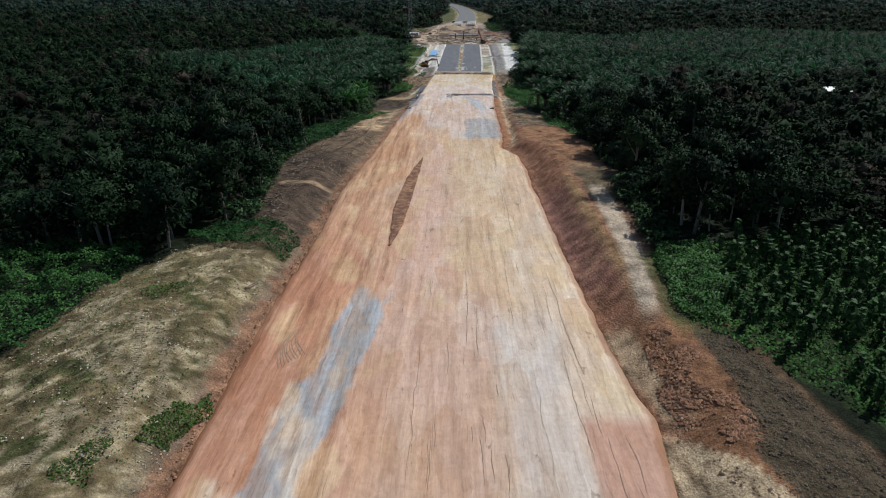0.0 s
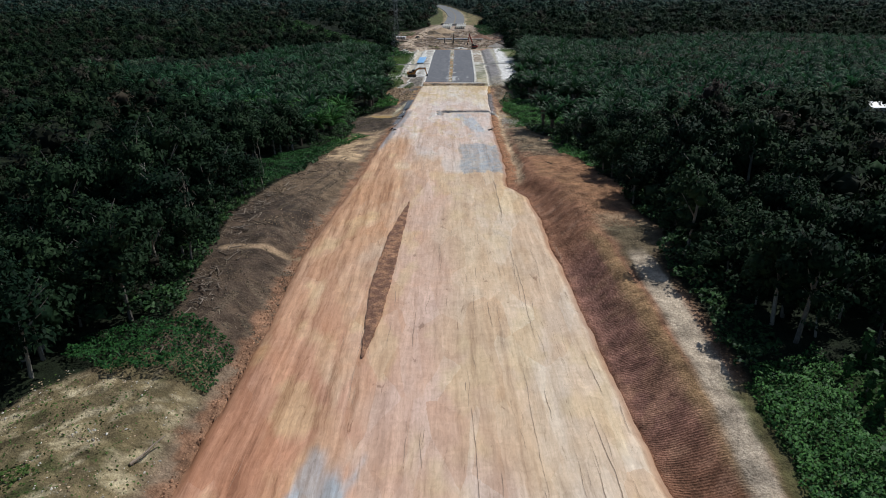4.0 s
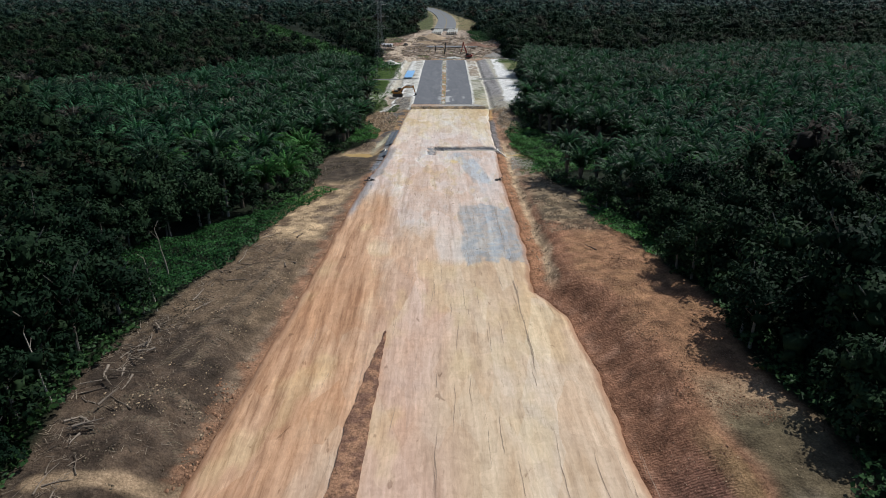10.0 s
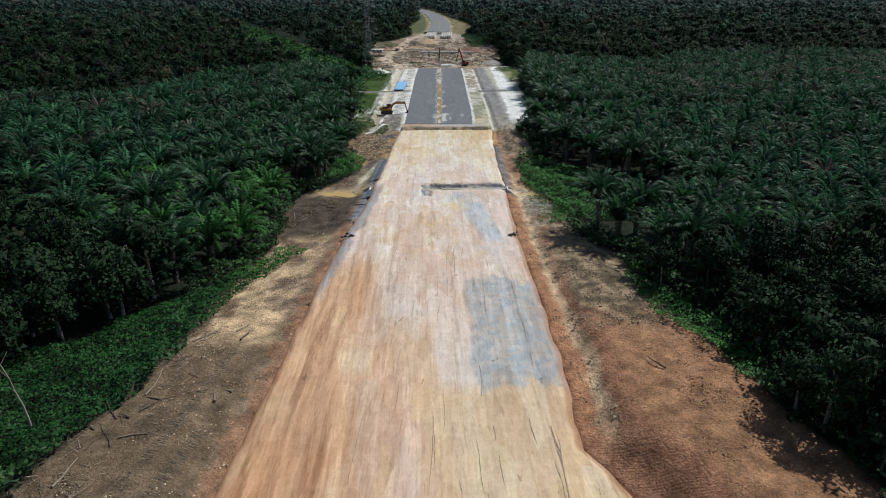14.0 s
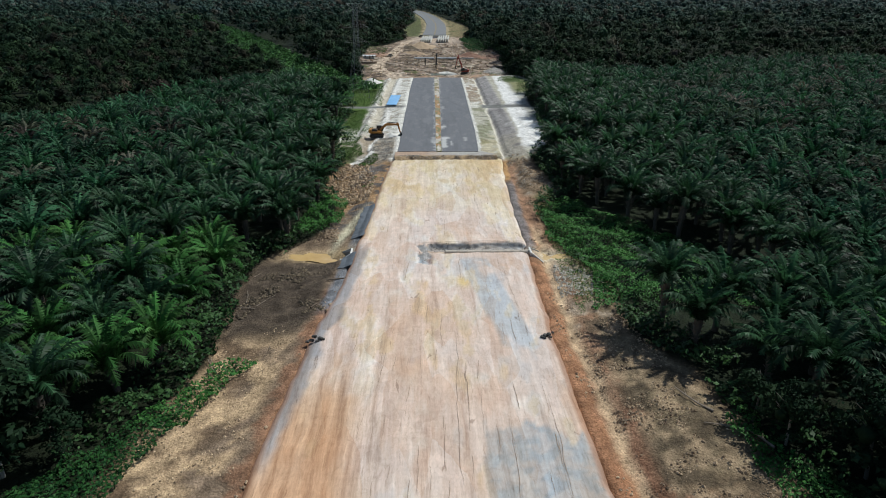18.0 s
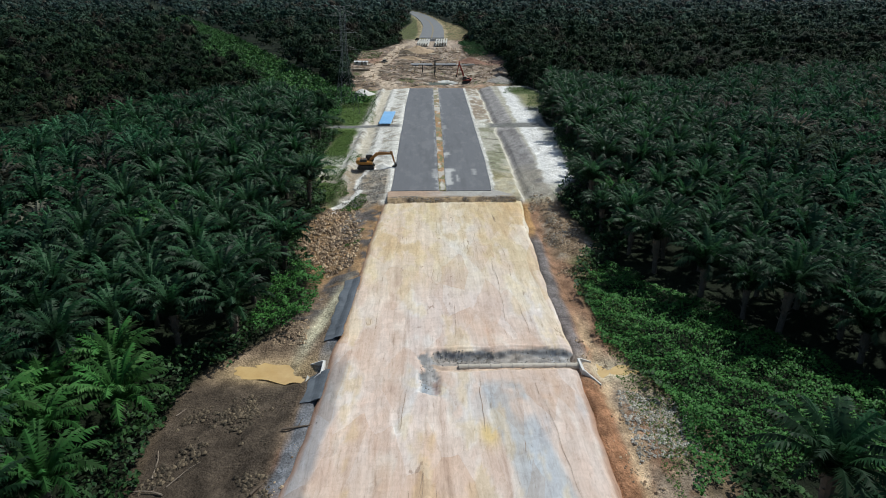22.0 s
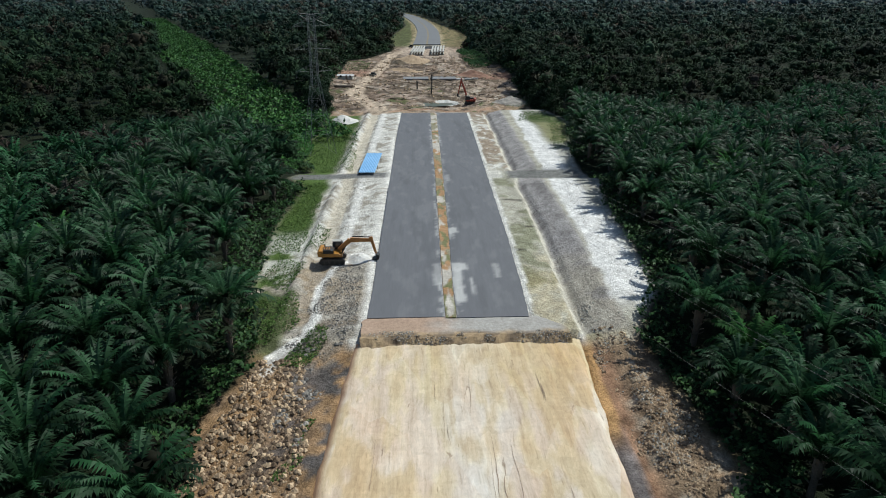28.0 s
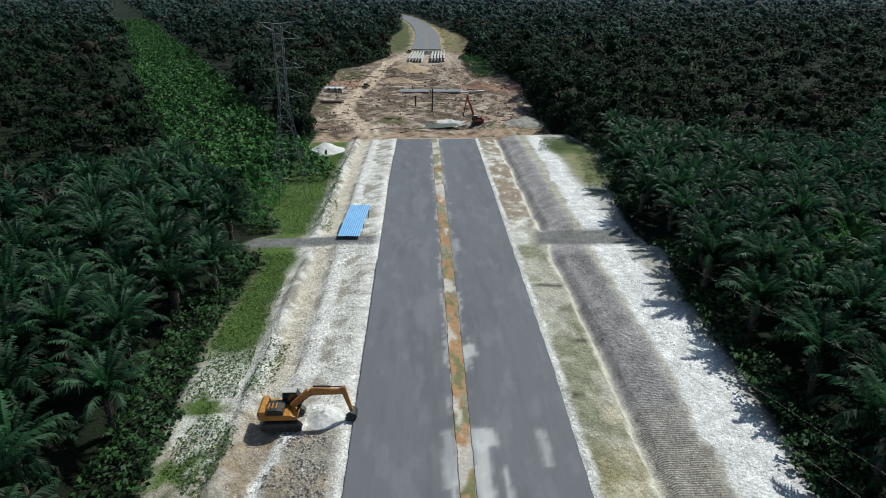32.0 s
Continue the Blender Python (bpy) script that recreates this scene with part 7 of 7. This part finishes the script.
def excavator(m, paint, arm_paint, label, boom, stick, bucket_at):
    root = thing("excavator", m, label, "excavator")
    crawler(root, 3.9, 0.6, 2.4)
    bm = bmesh.new()
    box(bm, (0, 0, 0.75), (2.2, 1.9, 0.5), None, 0.06)
    rod(bm, (0, 0, 0.95), (0, 0, 1.2), 0.75, 0.75, 24)
    part("undercarriage", bm, BLACK_STEEL, root)
    bm = bmesh.new()
    outline(bm, [(-1.5, 1.2), (1.55, 1.2), (1.55, 1.5), (0.9, 1.75), (-1.5, 1.75)], -1.35, 1.35, 0.05)
    part("platform", bm, paint, root)
    bm = bmesh.new()
    outline(bm, [(-2.05, 1.25), (-1.35, 1.2), (-1.35, 2.2), (-1.9, 2.2), (-2.15, 1.95)], -1.35, 1.35, 0.1)
    part("counterweight", bm, paint, root, "rounded yellow counterweight")
    bm = bmesh.new()
    outline(bm, [(-1.32, 1.76), (0.3, 1.76), (0.3, 2.2), (-0.3, 2.35), (-1.32, 2.3)], -1.3, 0.35, 0.05)
    part("engine_hood", bm, BLACK_STEEL, root, "dark engine hood")
    for x in (-1.1, -0.75, -0.4):
        bm = bmesh.new()
        box(bm, (x, -0.6, 2.38), (0.12, 0.9, 0.04), None, 0.01)
        part("vent", bm, paint, root)
    bm = bmesh.new()
    rod(bm, (-1.1, 0.0, 2.25), (-1.1, 0.0, 2.8), 0.07, 0.07, 10)
    part("exhaust", bm, TRACK_STEEL, root)
    bm = bmesh.new()
    outline(bm, [(-0.1, 1.76), (1.7, 1.55), (1.72, 2.1), (1.3, 3.0), (0.0, 3.02)], 0.42, 1.33, 0.07)
    cab = part("cab", bm, BLACK_STEEL, root, "dark operator's cab with a pale roof")
    bm = bmesh.new()
    box(bm, (0.62, 0.88, 3.06), (1.35, 0.9, 0.06), None, 0.02)
    part("cab_roof", bm, CONCRETE, cab)
    for y in (0.41, 1.34):
        bm = bmesh.new()
        outline(bm, [(0.1, 2.2), (1.55, 2.15), (1.2, 2.92), (0.1, 2.92)], y - 0.006, y + 0.006)
        part("window", bm, GLASS, cab)
    bm = bmesh.new()
    for a, b in (((0.3, -1.3, 1.8), (0.3, -1.3, 2.7)), ((-1.25, -1.3, 1.8), (-1.25, -1.3, 2.8)), ((-1.25, -1.3, 2.8), (0.3, -1.3, 2.7))):
        rod(bm, a, b, 0.03, 0.03, 6)
    part("handrail", bm, paint, root)
    foot, knee, elbow = boom
    bm = bmesh.new()
    link(bm, foot, knee, 0.5, 0.72, 0.42)
    link(bm, knee, elbow, 0.72, 0.42, 0.42)
    part("boom", bm, arm_paint, root, "bent orange boom")
    bm = bmesh.new()
    top = (elbow[0] - 0.25, elbow[1] + 0.5)
    link(bm, top, stick, 0.52, 0.3, 0.32)
    part("stick", bm, arm_paint, root)
    for nm, a, b in (("boom_cylinder", (foot[0] + 0.5, 1.5), ((knee[0] + foot[0]) / 2 + 0.3, (knee[1] + foot[1]) / 2)), ("stick_cylinder", (knee[0] + 0.3, knee[1] + 0.55), top)):
        for y in ((-0.3, 0.3) if nm == "boom_cylinder" else (0.0,)):
            bm = bmesh.new()
            va, vb = Vector((a[0], y, a[1])), Vector((b[0], y, b[1]))
            rod(bm, va, va.lerp(vb, 0.6), 0.1, 0.1, 10)
            rod(bm, va.lerp(vb, 0.55), vb, 0.05, 0.05, 8)
            part(nm, bm, BLACK_STEEL, root)
    bx, bz = bucket_at
    bm = bmesh.new()
    outline(bm, [(stick[0] - 0.1, stick[1] + 0.1), (stick[0] + 0.35, stick[1]), (bx + 0.45, bz + 0.45), (bx + 0.25, bz), (bx - 0.5, bz - 0.05), (bx - 0.55, bz + 0.1), (bx - 0.1, bz + 0.25)], -0.6, 0.6, 0.03)
    bucket = part("bucket", bm, BLACK_STEEL, root, "dark worn bucket")
    for k in range(5):
        bm = bmesh.new()
        outline(bm, [(bx - 0.75, bz - 0.05), (bx - 0.5, bz - 0.07), (bx - 0.5, bz + 0.1)], -0.5 + k * 0.24, -0.42 + k * 0.24)
        part("tooth", bm, TRACK_STEEL, bucket)
    return root


ez = on_ground(-13.6, 301.5)
excavator(pose(-13.6, 301.4, ez + 0.02) @ Matrix.Diagonal((0.95, 0.95, 0.95, 1)), YELLOW, ORANGE_STEEL, "orange-yellow tracked excavator with its bucket resting by the road", ((0.9, 1.9), (2.7, 3.45), (6.0, 3.4)), (6.5, 1.2), (6.6, 0.4))
excavator(pose(19.5, 448, on_ground(19.5, 448) + 0.05, 0, 0, 172), RED_STEEL, RED_STEEL, "red tracked excavator with a raised boom at the river crossing", ((0.9, 1.9), (1.9, 5.0), (3.4, 8.6)), (4.3, 3.6), (4.3, 2.6))


# ---- blue sheet shelter ----
shelter = thing("shelter", pose(-11.6, 346.6, 0.0, 0, 0, -6), "open shelter with a pale blue sheet roof beside the road", "shelter")
g0z = on_ground(-11.6, 352)
for x in (-1.5, 1.5):
    for y, top in ((0.4, 1.0), (5.5, 1.65), (10.8, 2.3)):
        bm = bmesh.new()
        rod(bm, (x, y, g0z - 0.3), (x, y, top), 0.05, 0.05, 7)
        part("post", bm, WOOD_DEAD, shelter)
for k in range(5):
    n = 9
    xs = np.linspace(-1.7 + k * 0.69, -1.7 + k * 0.69 + 0.72, n)
    ys = np.linspace(0, 11.2, 12)
    X, Y = np.meshgrid(xs, ys)
    Z = 1.0 + 0.125 * Y + 0.035 * np.sin((X + 2) * 18) + 0.05 * fbm(X, Y / 2 + k, 5, 2) + 0.008 * k
    top = np.c_[X.ravel(), Y.ravel(), Z.ravel()]
    low = top - np.array((0, 0, 0.012))
    f = grid_faces(12, n)
    sheet = new("roof_sheet", big_mesh("roof_sheet", np.r_[top, low], np.r_[f, f[:, ::-1] + len(top)], BLUE_SHEET, smooth=True))
    sheet.parent = shelter
for y in (0.6, 5.5, 10.6):
    bm = bmesh.new()
    rod(bm, (-1.7, y, 0.93 + 0.125 * y), (1.75, y, 0.93 + 0.125 * y), 0.04, 0.04, 6)
    part("rafter", bm, WOOD_DEAD, shelter)


# ---- transmission tower and its wires ----
def tower(m, height=32.0, base=3.2, top=0.75):
    root = thing("transmission_tower", m, "grey lattice steel transmission tower standing in scrub", "transmission tower", "power line")

    def half(z):
        waist = height * 0.58
        return base + (top - base) * z / waist if z < waist else top

    for sx in (-1, 1):
        for sy in (-1, 1):
            bm = bmesh.new()
            zs = (-0.5, height * 0.58, height)
            for a, b in zip(zs, zs[1:]):
                rod(bm, (sx * half(a), sy * half(a), a), (sx * half(b), sy * half(b), b), 0.065, 0.05, 4)
            part("leg", bm, GALVANISED, root)
    levels = [0, 5.0, 9.5, 13.0, 16.0, 18.6, 20.6, 22.6, 24.6, 26.6, 28.6, 30.4, 32.0]
    for face in range(4):
        bm = bmesh.new()
        turn = Matrix.Rotation(face * math.pi / 2, 3, "Z")
        for a, b in zip(levels, levels[1:]):
            p = [turn @ Vector(q) for q in ((-half(a), -half(a), a), (half(a), -half(a), a), (-half(b), -half(b), b), (half(b), -half(b), b))]
            rod(bm, p[0], p[3], 0.022, 0.022, 4)
            rod(bm, p[1], p[2], 0.022, 0.022, 4)
            rod(bm, p[2], p[3], 0.022, 0.022, 4)
        part("bracing", bm, GALVANISED, root)
    for z in (19.5, 24.5, 29.5):
        for s in (-1, 1):
            bm = bmesh.new()
            tip = Vector((s * 4.4, 0, z))
            for y in (-top, top):
                rod(bm, (s * top, y, z), tip, 0.022, 0.018, 4)
                rod(bm, (s * top, y, z + 1.5), tip, 0.02, 0.016, 4)
                for k in (0.35, 0.7):
                    rod(bm, Vector((s * top, y, z)).lerp(tip, k), Vector((s * top, y, z + 1.5)).lerp(tip, k), 0.02, 0.02, 4)
            arm = part("cross_arm", bm, GALVANISED, root)
            bm = bmesh.new()
            for k in range(7):
                rod(bm, tip + Vector((0, 0, -0.1 - k * 0.2)), tip + Vector((0, 0, -0.22 - k * 0.2)), 0.06, 0.08, 8)
            part("insulator", bm, BLACK_STEEL, arm)
    for s in (-1, 1):
        bm = bmesh.new()
        rod(bm, (0, 0, 32.0), (s * 3.2, 0, 32.3), 0.06, 0.04, 4)
        rod(bm, (s * top, 0, 30.8), (s * 3.2, 0, 32.3), 0.05, 0.04, 4)
        part("earth_wire_arm", bm, GALVANISED, root)
    return root


line_angle = math.degrees(math.atan2(LINE_DIR[1], LINE_DIR[0])) - 90
tower(pose(LINE_AT[0], LINE_AT[1], on_ground(*LINE_AT) - 0.1, 0, 0, line_angle))
ahead_at = LINE_AT - LINE_DIR * 335
for at in (ahead_at,):
    tower(pose(at[0], at[1], on_ground(*at) - 0.1, 0, 0, line_angle))
across = np.array((LINE_DIR[1], -LINE_DIR[0]))
for a, b in ((LINE_AT, ahead_at),):
    for z in (18.0, 23.0, 28.0):
        for s in (-4.4, 4.4):
            bm = bmesh.new()
            last = None
            for k in range(41):
                u = k / 40
                q = a + (b - a) * u + across * s
                z0 = z - 4 * 9.0 * u * (1 - u)
                ring = [bm.verts.new((q[0] + 0.006 * math.cos(w), q[1], z0 + 0.006 * math.sin(w))) for w in (0.5, 2.6, 4.7)]
                for i in range(3):
                    if last:
                        bm.faces.new((last[i], last[(i + 1) % 3], ring[(i + 1) % 3], ring[i]))
                last = ring
            tagged(part("power_cable", bm, CABLE), "sagging bare aluminium cable of the power line", "cable", "power line cables")


# ---- river crossing: deck, beams, piles, sheds, cars ----
deck = thing("bridge_deck", pose(6.9, 511, on_ground(6.9, 510) - 0.6), "grey concrete bridge abutment under construction", "bridge")
for k, (x, w) in enumerate(((-6.2, 12.2), (6.2, 12.2))):
    bm = bmesh.new()
    box(bm, (x, 0, 0.9), (w * 0.93, 7.5, 0.5), None, 0.05)
    part("slab", bm, CONCRETE_DARK, deck)
    bm = bmesh.new()
    box(bm, (x, 0.5, 0.0), (w * 0.88, 5.5, 1.3), None, 0.05)
    part("abutment_wall", bm, CONCRETE, deck)
for k in range(3):
    bm = bmesh.new()
    box(bm, (15.5 + k * 3.4, 3.5 + k * 0.8, 0.6), (3.0, 1.2, 0.6), None, 0.04)
    ob = part("precast_block", bm, CONCRETE_PALE)
    ob.matrix_world = pose(4.8, 503, on_ground(22, 508))
    tagged(ob, "pale precast concrete block at the bridge site", "concrete block", "precast blocks")


def girder(length):
    """A precast I-beam along y."""
    bm = bmesh.new()
    prof = [(-0.4, 0), (0.4, 0), (0.4, 0.25), (0.12, 0.5), (0.12, 1.6), (0.5, 1.8), (0.5, 2.0), (-0.5, 2.0), (-0.5, 1.8), (-0.12, 1.6), (-0.12, 0.5), (-0.4, 0.25)]
    return outline(bm, prof, 0, length, 0.02)


for k in range(10):
    x = -1.0 + k * 1.65 if k < 5 else 11.2 + (k - 5) * 1.75
    ob = part("bridge_girder", girder(42), CONCRETE)
    ob.matrix_world = pose(x, 611, on_ground(x, 612) + 0.25, 0, 0, -3.5)
    tagged(ob, "pale precast concrete bridge girder stored on the ground", "girder", "stored bridge girders")
    for y in (2, 38):
        bm = bmesh.new()
        box(bm, (0, y, -0.2), (1.4, 0.5, 0.4), None, 0.02)
        part("sleeper", bm, WOOD_DEAD, ob)
ob = part("bridge_girder", girder(13), CONCRETE_PALE)
ob.matrix_world = pose(18.5, 660, on_ground(10, 660) + 0.05, 0, 0, 88)
tagged(ob, "pale precast concrete bridge girder lying crosswise", "girder", "stored bridge girders")

for x, y, h in ((0.8, 475, 3.4), (6.8, 479, 5.6), (6.2, 466, 2.4)):
    bm = bmesh.new()
    rod(bm, (0, 0, -1.5), (0, 0, h), 0.28, 0.28, 12)
    box(bm, (0, 0, h), (0.75, 0.75, 0.12), None, 0.01)
    ob = part("foundation_pile", bm, BLACK_STEEL)
    ob.matrix_world = pose(x, y, on_ground(x, y))
    tagged(ob, "dark upright foundation pile in the river bed", "pile", "foundation piles")


def pickup(m, label):
    root = thing("pickup_truck", m, label, "pickup truck")
    bm = bmesh.new()
    outline(bm, [(-2.5, 0.45), (2.5, 0.45), (2.5, 0.95), (1.2, 1.05), (-2.5, 1.05)], -0.88, 0.88, 0.06)
    part("body", bm, BLACK_STEEL, root)
    bm = bmesh.new()
    outline(bm, [(-0.8, 1.05), (1.2, 1.05), (0.7, 1.7), (-0.7, 1.7)], -0.8, 0.8, 0.06)
    cab = part("cab", bm, GLASS, root)
    bm = bmesh.new()
    box(bm, (0, 0, 1.73), (1.4, 1.5, 0.07), None, 0.03)
    part("roof", bm, BLACK_STEEL, cab)
    for x in (-1.6, 1.6):
        for y in (-0.85, 0.85):
            bm = bmesh.new()
            rod(bm, (x, y - 0.12, 0.37), (x, y + 0.12, 0.37), 0.37, 0.37, 16)
            part("wheel", bm, BLACK_STEEL, root)
    return root


pickup(pose(-19.4, 527, on_ground(-19.4, 527), 0, 0, 70), "dark pickup truck on the muddy track")
pickup(pose(-0.5, 668, on_ground(-0.5, 668), 0, 0, 60), "dark pickup truck parked at the end of the far road")


def hut(m, wide, deep, high, roof_mat, label):
    root = thing("hut", m, label, "building")
    for nm, at, size in (("wall", (0, -deep / 2, high / 2), (wide, 0.12, high)), ("wall", (0, deep / 2, high / 2), (wide, 0.12, high)),
                         ("wall", (-wide / 2, 0, high / 2), (0.12, deep, high)), ("wall", (wide / 2, 0, high / 2), (0.12, deep, high))):
        bm = bmesh.new()
        box(bm, at, size, None, 0.01)
        part(nm, bm, WALL_PLASTER, root)
    for s in (-1, 1):
        bm = bmesh.new()
        box(bm, (0, 0, 0), (wide + 1.0, deep * 0.62, 0.06))
        slope = part("roof", bm, roof_mat, root)
        slope.matrix_local = pose(0, s * deep * 0.27, high + 0.45, -s * 20, 0, 0)
    bm = bmesh.new()
    box(bm, (wide * 0.1, -deep / 2 - 0.07, 1.0), (0.9, 0.05, 2.0), None, 0.01)
    part("door", bm, WOOD_DEAD, root)
    for x in (-wide * 0.3, wide * 0.35):
        bm = bmesh.new()
        box(bm, (x, -deep / 2 - 0.07, 1.5), (0.9, 0.05, 0.9), None, 0.01)
        part("window", bm, GLASS, root)
    return root


hut(pose(128, 219, on_ground(128, 219) - 0.1, 0, 0, 10), 8, 6, 2.8, ROOF_WHITE, "small house with a white metal roof among the palms")
hut(pose(-30.5, 508, on_ground(-30.5, 508) - 0.1, 0, 0, -8), 6.5, 2.6, 1.5, ROOF_WHITE, "low work shed with a pale roof beside the crossing")
stack = thing("timber_stack", pose(-28.5, 480, on_ground(-28.5, 480)), "stack of brown timber beams beside the muddy track", "timber")
for k in range(12):
    bm = bmesh.new()
    box(bm, (gw.uniform(-0.5, 0.5), (k % 4) * 0.5, 0.15 + 0.3 * (k // 4)), (7.5 + gw.uniform(-1, 1), 0.34, 0.24), Matrix.Rotation(gw.normal(0, 0.02), 4, "Z"), 0.02)
    part("beam", bm, WOOD_DEAD, stack)


def heap(name, x, y, rx, ry, h, mat, label, seed):
    n = 40
    u, v = np.meshgrid(np.linspace(-1.3, 1.3, n), np.linspace(-1.3, 1.3, n))
    X, Y = x + u * rx, y + v * ry
    Z = ground_height(X, Y) - 0.15 + h * np.exp(-(u * u + v * v) * 2.2) * (0.9 + 0.5 * fbm(u * 3, v * 3, seed, 3)) - 0.3 * ramp(np.hypot(u, v), 0.95, 1.3)
    ob = new(name, big_mesh(name, np.c_[X.ravel(), Y.ravel(), Z.ravel()], grid_faces(n, n), mat, smooth=True))
    return tagged(ob, label, "heap")


heap("sand_mound", -22.5, 411, 4.5, 5, 2.2, SAND, "heap of white sand on grass", 3)
heap("sand_mound", -9.9, 301.6, 1.9, 1.7, 1.0, SAND, "small white chalky heap under the excavator's boom", 8)
heap("sand_mound", 33, 441, 6, 7, 2.2, GRAVEL, "grey heap of crushed stone at the crossing", 4)
heap("sand_mound", 12, 455, 5, 4, 1.4, SAND, "pale sand heap by the pool", 5)
heap("earth_mound", 0, 588, 9, 12, 2.8, CLOD, "brown earth heap beside the track", 6)
heap("earth_mound", 28, 522, 9.5, 4, 2.6, RUST, "red earth heap at the crossing", 7)

heap("earth_mound", -8, 577, 5, 5, 2.0, CLOD_DARK, "dark brown earth heap beside the curving track", 9)
heap("earth_mound", -4, 543, 9, 4, 1.8, CLOD, "long brown earth bank at the crossing", 10)

# grass on the mound, verges and shoulders
for poly, dens, h in (([(-24, 306), (-25, 342), (-19.5, 342), (-19, 306)], 30, 0.2), ([(-29, 352), (-27, 408), (-17, 408), (-15, 352)], 18, 0.3),
                      ([(-23, 279), (-23.5, 291), (-17, 290), (-15.6, 284), (-18.8, 279)], 46, 0.7), ([(-16.8, 275), (-15.4, 278.5), (-13.2, 282.5), (-11.8, 281), (-13.4, 275)], 60, 0.5), ([(17.5, 205), (19, 250), (24, 256), (24, 215)], 24, 0.22),
                      ([(32, 365), (38, 400), (42, 400), (39, 368)], 16, 0.3), ([(29, 402), (33, 416), (41, 416), (39, 400)], 20, 0.5), ([(30, 432), (38, 470), (42, 462), (36, 425)], 12, 0.5), ([(-35, 546), (-35, 578), (-22, 574), (-24, 548)], 12, 1.2), ([(-23, 296), (-22, 306), (-17, 300), (-18.5, 292)], 30, 0.3), ([(-18.5, 306), (-17.5, 316), (-15.5, 316), (-16.5, 306)], 26, 0.2), ([(-14, 258), (-12.6, 258), (-11.3, 266), (-12.5, 266)], 30, 0.25),
                      ([(-25.8, 40.5), (-25, 46), (-22.8, 49.5), (-21.6, 47), (-23.6, 41)], 110, 0.5), ([(-36, 63), (-33, 67), (-30, 66), (-33, 62)], 40, 0.25), ([(-44, 38), (-43, 70), (-37, 80), (-24, 76), (-25, 38)], 5, 0.14), ([(-29.5, 35), (-28.5, 39), (-26.3, 40), (-26.5, 35)], 50, 0.25)):
    thicket("grass", poly, h, dens, 0.11, gs, GRASS, "short tufted green grass")
